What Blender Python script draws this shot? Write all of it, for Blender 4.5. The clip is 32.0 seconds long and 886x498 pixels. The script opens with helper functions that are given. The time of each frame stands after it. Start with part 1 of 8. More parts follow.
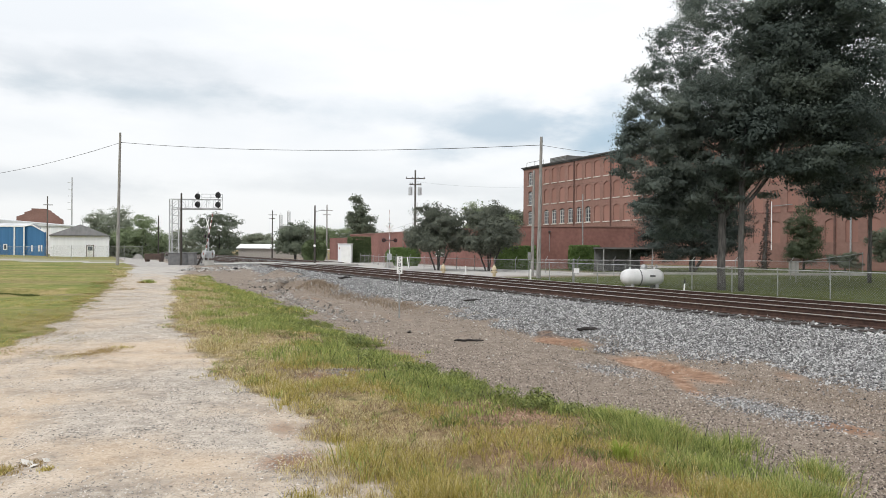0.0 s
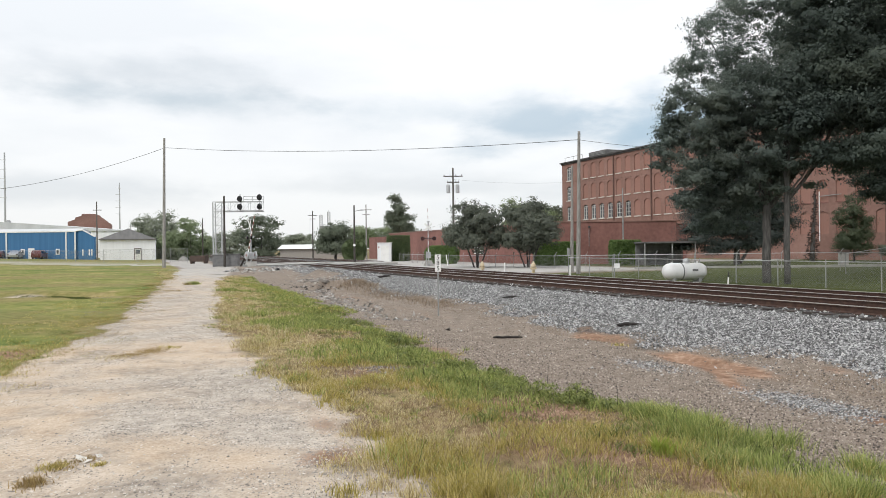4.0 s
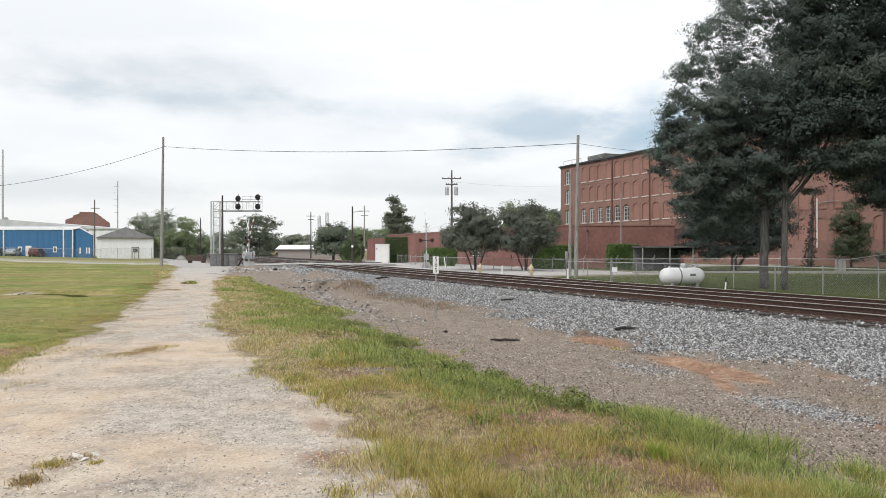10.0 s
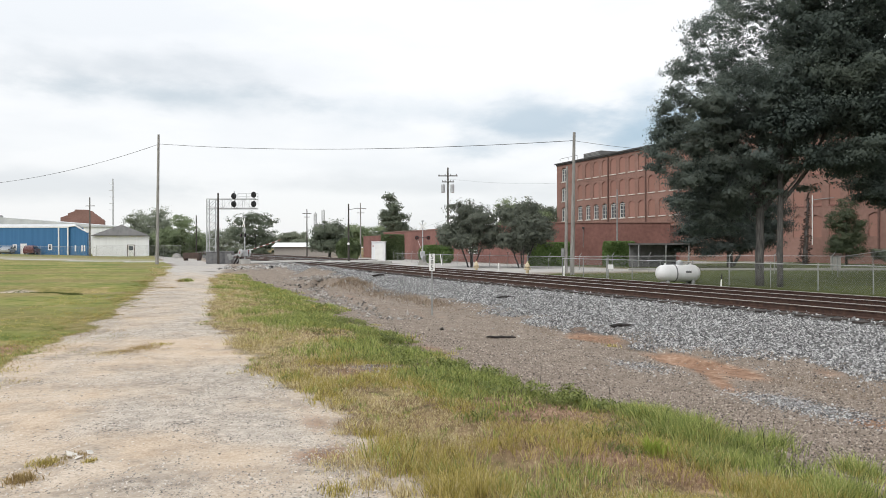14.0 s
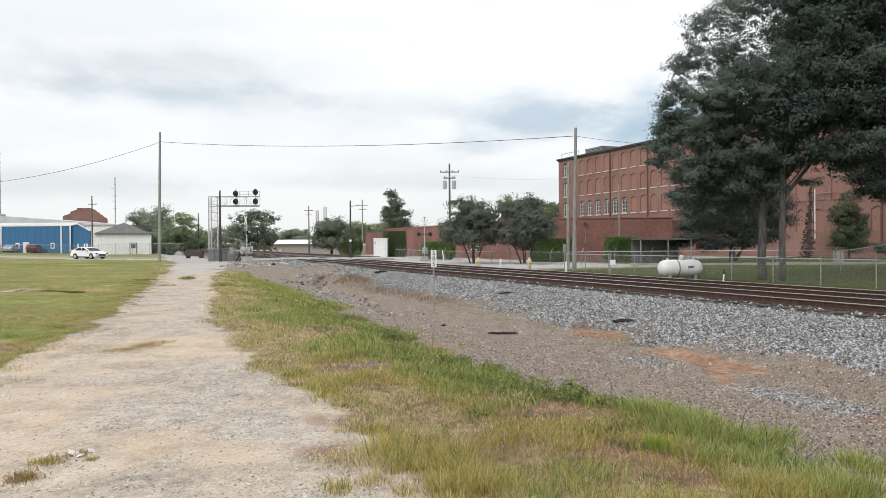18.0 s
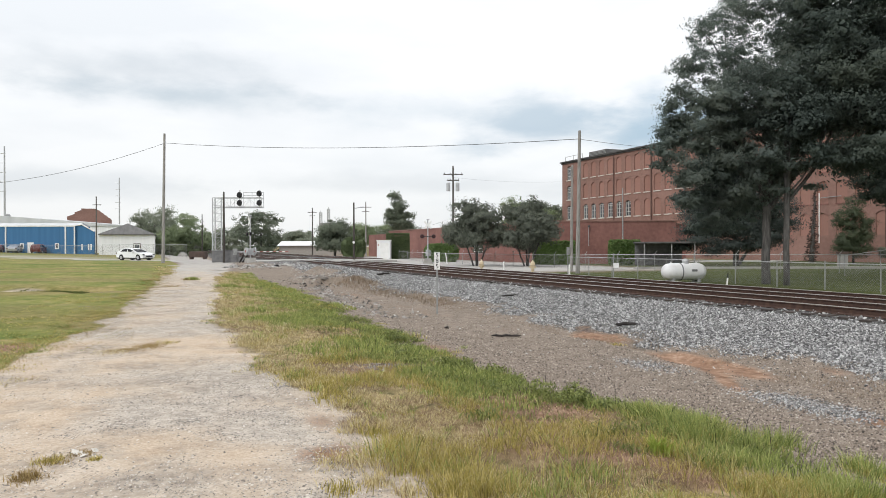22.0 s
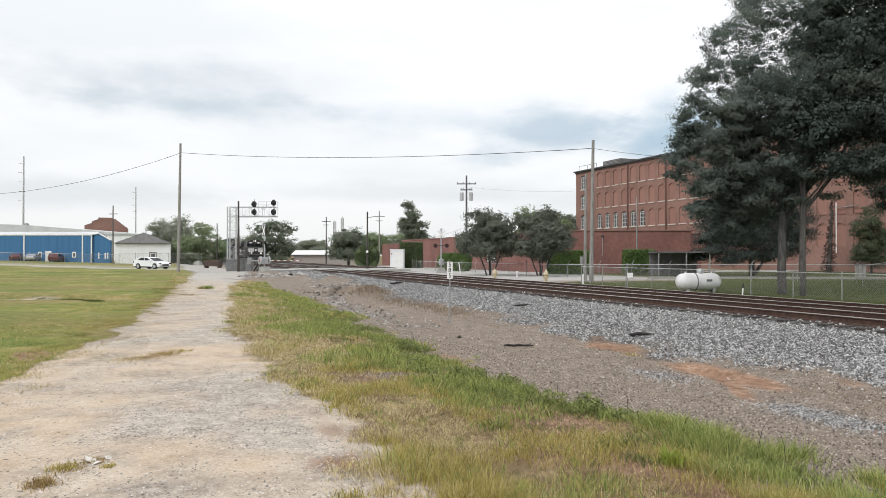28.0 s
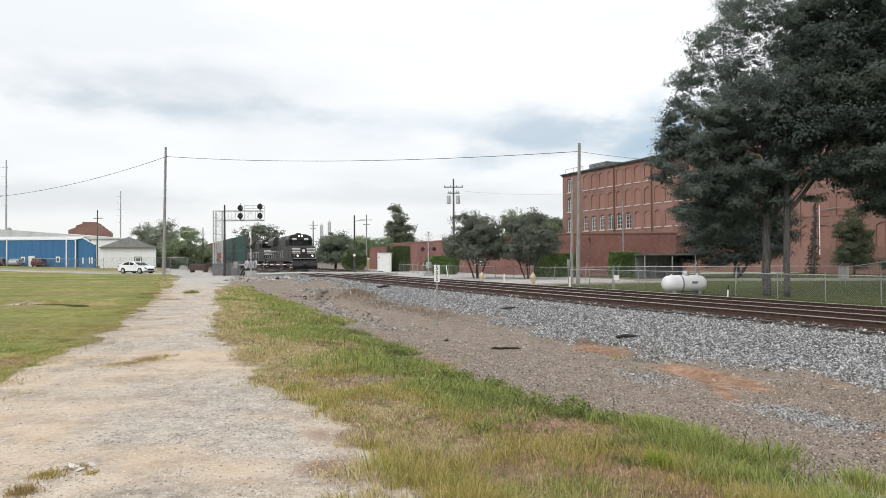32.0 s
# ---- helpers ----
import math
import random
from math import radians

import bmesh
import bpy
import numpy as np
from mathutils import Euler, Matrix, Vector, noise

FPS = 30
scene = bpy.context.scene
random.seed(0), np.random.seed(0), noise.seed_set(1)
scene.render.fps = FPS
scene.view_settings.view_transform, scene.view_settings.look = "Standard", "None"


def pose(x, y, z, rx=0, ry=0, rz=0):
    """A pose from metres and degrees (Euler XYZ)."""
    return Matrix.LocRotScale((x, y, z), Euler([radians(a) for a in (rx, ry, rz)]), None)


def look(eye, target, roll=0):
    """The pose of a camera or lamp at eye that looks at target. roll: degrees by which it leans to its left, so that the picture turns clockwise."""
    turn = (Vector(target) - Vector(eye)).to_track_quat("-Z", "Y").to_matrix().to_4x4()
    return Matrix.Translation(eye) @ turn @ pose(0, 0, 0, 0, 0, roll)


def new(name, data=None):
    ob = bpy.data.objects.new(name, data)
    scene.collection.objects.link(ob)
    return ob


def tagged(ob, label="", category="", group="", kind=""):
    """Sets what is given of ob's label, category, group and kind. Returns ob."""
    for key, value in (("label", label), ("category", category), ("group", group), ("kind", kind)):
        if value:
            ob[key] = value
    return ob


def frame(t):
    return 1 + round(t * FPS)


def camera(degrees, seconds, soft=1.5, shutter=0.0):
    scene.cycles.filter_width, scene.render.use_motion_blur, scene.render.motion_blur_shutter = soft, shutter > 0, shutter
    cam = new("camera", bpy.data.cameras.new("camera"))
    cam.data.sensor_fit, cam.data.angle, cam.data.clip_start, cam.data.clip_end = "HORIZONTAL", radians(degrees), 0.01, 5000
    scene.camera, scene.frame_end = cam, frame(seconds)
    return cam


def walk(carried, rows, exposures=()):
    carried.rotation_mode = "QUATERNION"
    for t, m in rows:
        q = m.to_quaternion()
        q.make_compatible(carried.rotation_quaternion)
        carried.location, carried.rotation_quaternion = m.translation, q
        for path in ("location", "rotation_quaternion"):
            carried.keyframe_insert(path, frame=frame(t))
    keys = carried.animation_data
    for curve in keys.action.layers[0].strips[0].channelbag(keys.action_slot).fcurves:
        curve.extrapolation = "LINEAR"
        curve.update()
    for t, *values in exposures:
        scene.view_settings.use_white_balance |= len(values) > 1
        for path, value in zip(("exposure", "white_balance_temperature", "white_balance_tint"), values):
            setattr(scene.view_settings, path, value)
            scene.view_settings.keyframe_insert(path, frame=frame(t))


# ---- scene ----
# World: y points ahead, the eye stands over the origin. The railway runs off to the far left.
cam = camera(64.3, 32.0, soft=0.65)
PATH = [
    (0.0, -0.040, 0.046, 1.656, 90.09, -0.33, -2.71),
    (0.5, -0.041, 0.061, 1.650, 89.69, -0.22, -2.82),
    (1.0, -0.036, 0.050, 1.652, 90.04, -0.42, -3.03),
    (1.5, -0.013, 0.020, 1.657, 90.67, -0.28, -3.02),
    (2.0, -0.008, 0.027, 1.652, 90.50, -0.44, -1.34),
    (2.5, -0.024, -0.005, 1.661, 89.80, 0.68, -0.15),
    (4.5, -0.001, -0.015, 1.656, 90.04, 0.59, 0.56),
    (5.0, -0.008, -0.035, 1.656, 90.69, 0.34, 0.50),
    (5.5, -0.011, -0.037, 1.650, 91.32, 0.22, 0.85),
    (6.0, -0.016, -0.043, 1.647, 91.33, 0.09, 0.15),
    (6.5, -0.016, -0.037, 1.647, 90.92, 0.15, 0.28),
    (7.0, -0.011, -0.044, 1.652, 90.60, 0.18, 0.03),
    (7.5, -0.011, -0.038, 1.651, 89.93, 0.64, -0.13),
    (8.0, -0.007, -0.035, 1.648, 90.16, 0.43, 0.10),
    (8.5, -0.007, -0.031, 1.652, 90.34, 0.37, 0.20),
    (9.0, -0.005, -0.024, 1.652, 90.85, 0.00, -0.00),
    (9.5, -0.005, -0.019, 1.651, 91.08, -0.12, -0.08),
    (10.0, -0.013, -0.020, 1.655, 90.07, 0.03, 0.30),
    (10.5, -0.012, -0.021, 1.655, 90.30, 0.28, 0.16),
    (11.0, -0.003, -0.018, 1.652, 89.92, 0.23, 0.66),
    (11.5, -0.007, -0.023, 1.651, 90.30, -0.13, 0.57),
    (12.0, 0.001, -0.013, 1.645, 90.20, -0.01, 0.91),
    (12.5, 0.008, -0.015, 1.647, 89.79, 0.24, 0.25),
    (13.0, 0.010, -0.006, 1.647, 89.88, 0.02, 0.03),
    (13.5, -0.000, -0.010, 1.651, 89.85, -0.04, -0.23),
    (14.0, -0.006, -0.006, 1.652, 89.86, 0.09, -0.00),
    (14.5, -0.003, -0.018, 1.652, 90.15, 0.14, 0.21),
    (16.5, 0.002, 0.016, 1.646, 89.85, 0.27, 0.57),
    (17.0, 0.002, 0.015, 1.647, 89.72, 0.00, -0.05),
    (17.5, 0.004, 0.018, 1.647, 89.56, 0.34, 0.02),
    (18.0, 0.008, 0.012, 1.651, 89.56, 0.41, 0.17),
    (18.5, 0.019, 0.015, 1.648, 89.45, 0.43, 0.14),
    (19.0, 0.002, 0.016, 1.647, 89.04, 0.25, -0.19),
    (19.5, -0.005, 0.027, 1.646, 89.17, 0.26, -0.42),
    (20.0, 0.012, 0.023, 1.647, 89.40, 0.49, 0.24),
    (20.5, 0.005, 0.028, 1.644, 89.44, 0.23, 0.69),
    (21.0, 0.007, 0.027, 1.647, 89.42, -0.07, 0.40),
    (21.5, 0.002, 0.013, 1.648, 89.75, 0.15, 0.63),
    (22.0, -0.000, 0.009, 1.649, 89.75, 0.12, 0.43),
    (22.5, 0.007, 0.012, 1.646, 90.03, 0.28, 0.75),
    (23.0, -0.000, 0.018, 1.645, 89.79, 0.06, 0.68),
    (23.5, -0.007, 0.014, 1.648, 89.81, -0.16, 0.75),
    (24.0, 0.008, 0.019, 1.646, 89.16, 0.28, 0.99),
    (24.5, 0.001, 0.021, 1.646, 89.28, 0.35, 0.52),
    (25.0, 0.005, 0.016, 1.648, 89.47, 0.53, -0.01),
    (25.5, -0.009, 0.014, 1.650, 90.11, 0.21, 0.16),
    (26.0, 0.002, 0.002, 1.655, 90.38, -0.11, 0.61),
    (26.5, 0.008, 0.001, 1.649, 90.52, -0.13, 0.77),
    (28.5, 0.025, -0.006, 1.653, 90.49, 0.14, 1.75),
    (29.0, 0.028, -0.006, 1.657, 90.45, 0.31, 1.80),
    (29.5, 0.012, -0.004, 1.645, 90.55, 0.24, 1.60),
    (30.0, 0.021, -0.004, 1.659, 90.69, 0.20, 1.77),
    (30.5, 0.023, -0.006, 1.646, 90.57, 0.30, 1.52),
    (31.0, 0.016, -0.004, 1.651, 90.64, 0.30, 0.74),
    (31.5, 0.021, -0.006, 1.646, 90.71, 0.20, 0.46),
    (32.0, 0.033, -0.008, 1.650, 90.77, 0.25, 0.50),
]
walk(cam, [(t, pose(x, y, z, rx, ry, rz)) for t, x, y, z, rx, ry, rz in PATH], exposures=[(0.0, 0.08), (32.0, 0.08)])

# ---- light: bright overcast sky, soft high sun ----
world = bpy.data.worlds.new("overcast_sky")
scene.world = world
world.use_nodes = True
wn, wl = world.node_tree.nodes, world.node_tree.links
wn.clear()
w_out = wn.new("ShaderNodeOutputWorld")
w_bg = wn.new("ShaderNodeBackground")
w_sky = wn.new("ShaderNodeTexSky")
w_sky.sky_type = "NISHITA"
w_sky.sun_disc = False
w_sky.sun_elevation = radians(47)
w_sky.sun_rotation = radians(216)
w_sky.altitude = 200
w_sky.air_density, w_sky.dust_density, w_sky.ozone_density = 1.0, 1.5, 1.0
w_co = wn.new("ShaderNodeTexCoord")
w_map = wn.new("ShaderNodeMapping")
w_map.inputs["Scale"].default_value = (1.0, 1.0, 3.4)
w_map.inputs["Location"].default_value = (0.35, 0.1, 0.55)
w_noise = wn.new("ShaderNodeTexNoise")
w_noise.inputs["Scale"].default_value = 2.3
w_noise.inputs["Detail"].default_value = 7
w_noise.inputs["Roughness"].default_value = 0.5
w_ramp = wn.new("ShaderNodeValToRGB")
w_ramp.color_ramp.elements[0].position = 0.36
w_ramp.color_ramp.elements[0].color = (10.2, 10.5, 10.8, 1)
w_ramp.color_ramp.elements[1].position = 0.54
w_ramp.color_ramp.elements[1].color = (11.6, 11.7, 11.8, 1)
w_mix = wn.new("ShaderNodeMix")
w_mix.data_type = "RGBA"
w_mix.inputs["Factor"].default_value = 0.86
wl.new(w_co.outputs["Generated"], w_map.inputs["Vector"])
wl.new(w_map.outputs["Vector"], w_noise.inputs["Vector"])
wl.new(w_noise.outputs["Fac"], w_ramp.inputs["Fac"])
wl.new(w_sky.outputs["Color"], w_mix.inputs["A"])
# soft blue-grey cloud banks among the white, frayed by a finer billowing
w_map2 = wn.new("ShaderNodeMapping")
w_map2.inputs["Scale"].default_value = (1.0, 1.0, 2.6)
w_billow = wn.new("ShaderNodeTexNoise")
w_billow.inputs["Scale"].default_value = 6.5
w_billow.inputs["Detail"].default_value = 9
w_billow.inputs["Roughness"].default_value = 0.55
wl.new(w_co.outputs["Generated"], w_map2.inputs["Vector"])
wl.new(w_map2.outputs["Vector"], w_billow.inputs["Vector"])
w_cloud = w_ramp.outputs["Color"]
BANKS = (
    ((-0.375, 0.90, 0.228), (0.15, 0.5, 0.036), 0.6, (7.0, 7.6, 8.1)),
    ((-0.33, 0.92, 0.197), (0.13, 0.5, 0.022), 0.7, (6.2, 7.2, 7.9)),
    ((0.13, 0.975, 0.165), (0.15, 0.5, 0.034), 0.85, (5.6, 6.9, 8.0)),
    ((0.02, 0.98, 0.188), (0.17, 0.5, 0.030), 0.5, (7.2, 8.2, 9.0)),
    ((0.30, 0.93, 0.165), (0.10, 0.5, 0.045), 0.9, (5.3, 6.9, 8.2)),
    ((-0.02, 0.99, 0.085), (0.30, 0.5, 0.016), 0.45, (8.0, 8.4, 8.8)),
    ((-0.50, 0.86, 0.080), (0.16, 0.5, 0.022), 0.5, (7.8, 8.3, 8.8)),
    ((0.7, -0.6, 0.4), (0.5, 0.5, 0.1), 0.6, (6.2, 7.3, 8.3)),
    ((-0.8, -0.4, 0.4), (0.4, 0.5, 0.1), 0.6, (6.2, 7.3, 8.3)),
)
for direction, size, strength, tone in BANKS:
    w_off = wn.new("ShaderNodeVectorMath")
    w_off.operation = "SUBTRACT"
    w_off.inputs[1].default_value = direction
    wl.new(w_co.outputs["Generated"], w_off.inputs[0])
    w_sc = wn.new("ShaderNodeVectorMath")
    w_sc.operation = "DIVIDE"
    w_sc.inputs[1].default_value = size
    wl.new(w_off.outputs["Vector"], w_sc.inputs[0])
    w_len = wn.new("ShaderNodeVectorMath")
    w_len.operation = "LENGTH"
    wl.new(w_sc.outputs["Vector"], w_len.inputs[0])
    w_fray = wn.new("ShaderNodeMath")
    w_fray.operation = "MULTIPLY_ADD"
    w_fray.inputs[1].default_value = 3.0
    wl.new(w_billow.outputs["Fac"], w_fray.inputs[0])
    wl.new(w_len.outputs["Value"], w_fray.inputs[2])
    w_soft = wn.new("ShaderNodeMapRange")
    w_soft.interpolation_type = "SMOOTHSTEP"
    w_soft.inputs["From Min"].default_value, w_soft.inputs["From Max"].default_value = 1.5, 2.9
    w_soft.inputs["To Min"].default_value, w_soft.inputs["To Max"].default_value = strength, 0.0
    wl.new(w_fray.outputs["Value"], w_soft.inputs["Value"])
    w_bank = wn.new("ShaderNodeMix")
    w_bank.data_type = "RGBA"
    w_bank.inputs["B"].default_value = (*tone, 1)
    wl.new(w_soft.outputs["Result"], w_bank.inputs["Factor"])
    wl.new(w_cloud, w_bank.inputs["A"])
    w_cloud = w_bank.outputs["Result"]
wl.new(w_cloud, w_mix.inputs["B"])
# an overcast sky is brighter overhead than at the horizon
w_sep = wn.new("ShaderNodeSeparateXYZ")
wl.new(w_co.outputs["Generated"], w_sep.inputs["Vector"])
w_up = wn.new("ShaderNodeMapRange")
w_up.inputs["From Min"].default_value, w_up.inputs["From Max"].default_value = 0.0, 1.0
w_up.inputs["To Min"].default_value, w_up.inputs["To Max"].default_value = 0.78, 1.22
wl.new(w_sep.outputs["Z"], w_up.inputs["Value"])
w_mul = wn.new("ShaderNodeVectorMath")
w_mul.operation = "SCALE"
wl.new(w_mix.outputs["Result"], w_mul.inputs[0])
wl.new(w_up.outputs["Result"], w_mul.inputs["Scale"])
wl.new(w_mul.outputs["Vector"], w_bg.inputs["Color"])
w_bg.inputs["Strength"].default_value = 0.105
wl.new(w_bg.outputs["Background"], w_out.inputs["Surface"])

sun = new("sun", bpy.data.lights.new("sun", "SUN"))
sun.data.energy = 1.35
sun.data.angle = radians(14)
sun.data.color = (1.0, 0.97, 0.92)
sun.matrix_world = look((-42, -58, 78), (0, 0, 0))

# ---- small helpers of this scene ----
RAIL_DIR = Vector((-0.3987, 0.917, 0.0))
RAIL_SIDE = Vector((0.917, 0.3987, 0.0))
RAIL_TURN = math.degrees(math.atan2(0.3987, 0.917))
rng = np.random.default_rng(7)


def rail(x, y, z=0.0):
    """A place x metres beside and y metres along the railway."""
    return RAIL_SIDE * x + RAIL_DIR * y + Vector((0, 0, z))


def at(s, d, z=0.0):
    """A place d metres ahead, s millimetres aside for every metre ahead."""
    return Vector((s * 0.001 * d, d, z))



def mat(name, colors, scale=5.0, rough=0.8, metal=0.0, bump=0.0, bump_scale=None, stretch=(1, 1, 1), island=0.0, obj_random=0.0, coat=0.0, detail=6, spread=(0.35, 0.65), fine=0.25, thin=0.0):
    """Noise-mottled surface at two scales."""
    m = bpy.data.materials.new(name)
    m.use_nodes = True
    n, l = m.node_tree.nodes, m.node_tree.links
    b = n["Principled BSDF"]
    co = n.new("ShaderNodeTexCoord")
    mp = n.new("ShaderNodeMapping")
    mp.inputs["Scale"].default_value = stretch
    l.new(co.outputs["Object"], mp.inputs["Vector"])
    nz = n.new("ShaderNodeTexNoise")
    nz.inputs["Scale"].default_value = scale
    nz.inputs["Detail"].default_value = detail
    l.new(mp.outputs["Vector"], nz.inputs["Vector"])
    nf = n.new("ShaderNodeTexNoise")
    nf.inputs["Scale"].default_value = scale * 9
    nf.inputs["Detail"].default_value = 3
    l.new(mp.outputs["Vector"], nf.inputs["Vector"])
    add = n.new("ShaderNodeMix")
    add.inputs["Factor"].default_value = fine
    l.new(nz.outputs["Fac"], add.inputs["A"])
    l.new(nf.outputs["Fac"], add.inputs["B"])
    value = add.outputs["Result"]
    for amount, kind in ((island, "Geometry"), (obj_random, "Object")):
        if amount:
            src = n.new("ShaderNodeNewGeometry" if kind == "Geometry" else "ShaderNodeObjectInfo")
            out = src.outputs["Random Per Island"] if kind == "Geometry" else src.outputs["Random"]
            mx = n.new("ShaderNodeMix")
            mx.inputs["Factor"].default_value = amount
            l.new(value, mx.inputs["A"])
            l.new(out, mx.inputs["B"])
            value = mx.outputs["Result"]
            spread = (spread[0] * (1 - amount) + 0.05 * amount, spread[1] * (1 - amount) + 0.95 * amount)
    rp = n.new("ShaderNodeValToRGB")
    e = rp.color_ramp.elements
    for i, c in enumerate(colors):
        p = spread[0] + (spread[1] - spread[0]) * i / max(1, len(colors) - 1)
        el = e[i] if i < 2 else e.new(p)
        el.position = p
        el.color = (*c, 1)
    if len(colors) == 1:
        e[1].color = (*colors[0], 1)
    l.new(value, rp.inputs["Fac"])
    l.new(rp.outputs["Color"], b.inputs["Base Color"])
    if thin:
        tl = n.new("ShaderNodeBsdfTranslucent")
        l.new(rp.outputs["Color"], tl.inputs["Color"])
        sh = n.new("ShaderNodeMixShader")
        sh.inputs["Fac"].default_value = thin
        l.new(b.outputs[0], sh.inputs[1])
        l.new(tl.outputs[0], sh.inputs[2])
        l.new(sh.outputs[0], n["Material Output"].inputs["Surface"])
    b.inputs["Roughness"].default_value = rough
    b.inputs["Metallic"].default_value = metal
    b.inputs["Coat Weight"].default_value = coat
    if bump:
        bn = n.new("ShaderNodeBump")
        bn.inputs["Strength"].default_value = bump
        bn.inputs["Distance"].default_value = 0.03
        if bump_scale:
            nb = n.new("ShaderNodeTexNoise")
            nb.inputs["Scale"].default_value = bump_scale
            nb.inputs["Detail"].default_value = 4
            l.new(mp.outputs["Vector"], nb.inputs["Vector"])
            l.new(nb.outputs["Fac"], bn.inputs["Height"])
        else:
            l.new(value, bn.inputs["Height"])
        l.new(bn.outputs["Normal"], b.inputs["Normal"])
    return m


def glow(name, color, strength):
    m = bpy.data.materials.new(name)
    m.use_nodes = True
    b = m.node_tree.nodes["Principled BSDF"]
    b.inputs["Base Color"].default_value = (*color, 1)
    b.inputs["Emission Color"].default_value = (*color, 1)
    b.inputs["Emission Strength"].default_value = strength
    return m


def mesh_of(bm, name, material, smooth=False):
    me = bpy.data.meshes.new(name)
    bm.to_mesh(me)
    bm.free()
    if material:
        me.materials.append(material)
    if smooth:
        me.polygons.foreach_set("use_smooth", np.ones(len(me.polygons), dtype=bool))
    return me


def part(name, bm, material, parent, label="", smooth=False):
    me = bm if isinstance(bm, bpy.types.Mesh) else mesh_of(bm, name, material, smooth)
    ob = new(name, me)
    ob.parent = parent
    if label:
        tagged(ob, label)
    return ob


def thing(name, m, label, category, group="", kind=""):
    """An Empty at the base of a thing."""
    ob = new(name)
    ob.matrix_world = m
    ob.empty_display_size = 0.2
    return tagged(ob, label, category, group, kind)


def solid(name, bm, material, m, label, category, group="", kind="", smooth=False):
    """A thing that is one mesh."""
    ob = new(name, mesh_of(bm, name, material, smooth))
    ob.matrix_world = m
    return tagged(ob, label, category, group, kind)


def box(bm, x0, x1, y0, y1, z0, z1, bevel=0.0):
    r = bmesh.ops.create_cube(bm, size=1.0)
    vs = r["verts"]
    for v in vs:
        v.co = Vector((x0 + (v.co.x + 0.5) * (x1 - x0), y0 + (v.co.y + 0.5) * (y1 - y0), z0 + (v.co.z + 0.5) * (z1 - z0)))
    if bevel:
        es = list({e for v in vs for e in v.link_edges})
        bmesh.ops.bevel(bm, geom=es, offset=bevel, segments=2, affect="EDGES", profile=0.6)
    return bm


def rod(bm, a, b, r0, r1=None, n=8, cap=True):
    """A tapered round bar from a to b."""
    a, b = Vector(a), Vector(b)
    r1 = r0 if r1 is None else r1
    q = (b - a).to_track_quat("Z", "Y").to_matrix()
    rings = []
    for p, r in ((a, r0), (b, r1)):
        rings.append([bm.verts.new(p + q @ Vector((r * math.cos(2 * math.pi * i / n), r * math.sin(2 * math.pi * i / n), 0))) for i in range(n)])
    for i in range(n):
        bm.faces.new((rings[0][i], rings[0][(i + 1) % n], rings[1][(i + 1) % n], rings[1][i]))
    if cap:
        bm.faces.new(rings[0][::-1])
        bm.faces.new(rings[1])
    return bm


def tube(bm, pts, radii, n=8):
    """A bent tapered tube through points."""
    rings = []
    for i, p in enumerate(pts):
        a = Vector(pts[max(0, i - 1)])
        b = Vector(pts[min(len(pts) - 1, i + 1)])
        w = (b - a).normalized()
        if i == 0:
            ref = Vector((0, 1, 0)) if abs(w.z) > 0.7 else Vector((0, 0, 1))
        u = ref.cross(w).normalized()
        v = w.cross(u)
        rings.append([bm.verts.new(Vector(p) + (u * math.cos(2 * math.pi * k / n) + v * math.sin(2 * math.pi * k / n)) * radii[i]) for k in range(n)])
    for i in range(len(rings) - 1):
        for k in range(n):
            bm.faces.new((rings[i][k], rings[i][(k + 1) % n], rings[i + 1][(k + 1) % n], rings[i + 1][k]))
    bm.faces.new(rings[0][::-1])
    bm.faces.new(rings[-1])
    return bm


def prism(bm, outline, axis, a, b):
    """A flat outline (two coordinates) pushed along an axis from a to b."""
    def place(p, w):
        return {"x": (w, p[0], p[1]), "y": (p[0], w, p[1]), "z": (p[0], p[1], w)}[axis]
    lo = [bm.verts.new(place(p, a)) for p in outline]
    hi = [bm.verts.new(place(p, b)) for p in outline]
    n = len(outline)
    for i in range(n):
        bm.faces.new((lo[i], lo[(i + 1) % n], hi[(i + 1) % n], hi[i]))
    bm.faces.new(lo[::-1])
    bm.faces.new(hi)
    bmesh.ops.recalc_face_normals(bm, faces=bm.faces[:])
    return bm


def lathe(bm, profile, n=16):
    """A profile of (radius, height) turned about z."""
    rings = []
    for r, z in profile:
        rings.append([bm.verts.new((r * math.cos(2 * math.pi * k / n), r * math.sin(2 * math.pi * k / n), z)) for k in range(n)])
    for i in range(len(rings) - 1):
        for k in range(n):
            bm.faces.new((rings[i][k], rings[i][(k + 1) % n], rings[i + 1][(k + 1) % n], rings[i + 1][k]))
    bm.faces.new(rings[0][::-1])
    bm.faces.new(rings[-1])
    return bm


def raw_mesh(name, verts, faces, material):
    """A mesh from numpy arrays; faces all of one size."""
    me = bpy.data.meshes.new(name)
    k = faces.shape[1]
    me.vertices.add(len(verts))
    me.vertices.foreach_set("co", np.asarray(verts, dtype=np.float32).ravel())
    me.loops.add(faces.size)
    me.loops.foreach_set("vertex_index", faces.astype(np.int32).ravel())
    me.polygons.add(len(faces))
    me.polygons.foreach_set("loop_start", np.arange(0, faces.size, k, dtype=np.int32))
    me.polygons.foreach_set("loop_total", np.full(len(faces), k, dtype=np.int32))
    me.update(calc_edges=True)
    me.validate()
    if material:
        me.materials.append(material)
    return me


def interp(y, table):
    return np.interp(y, [p[0] for p in table], [p[1] for p in table])


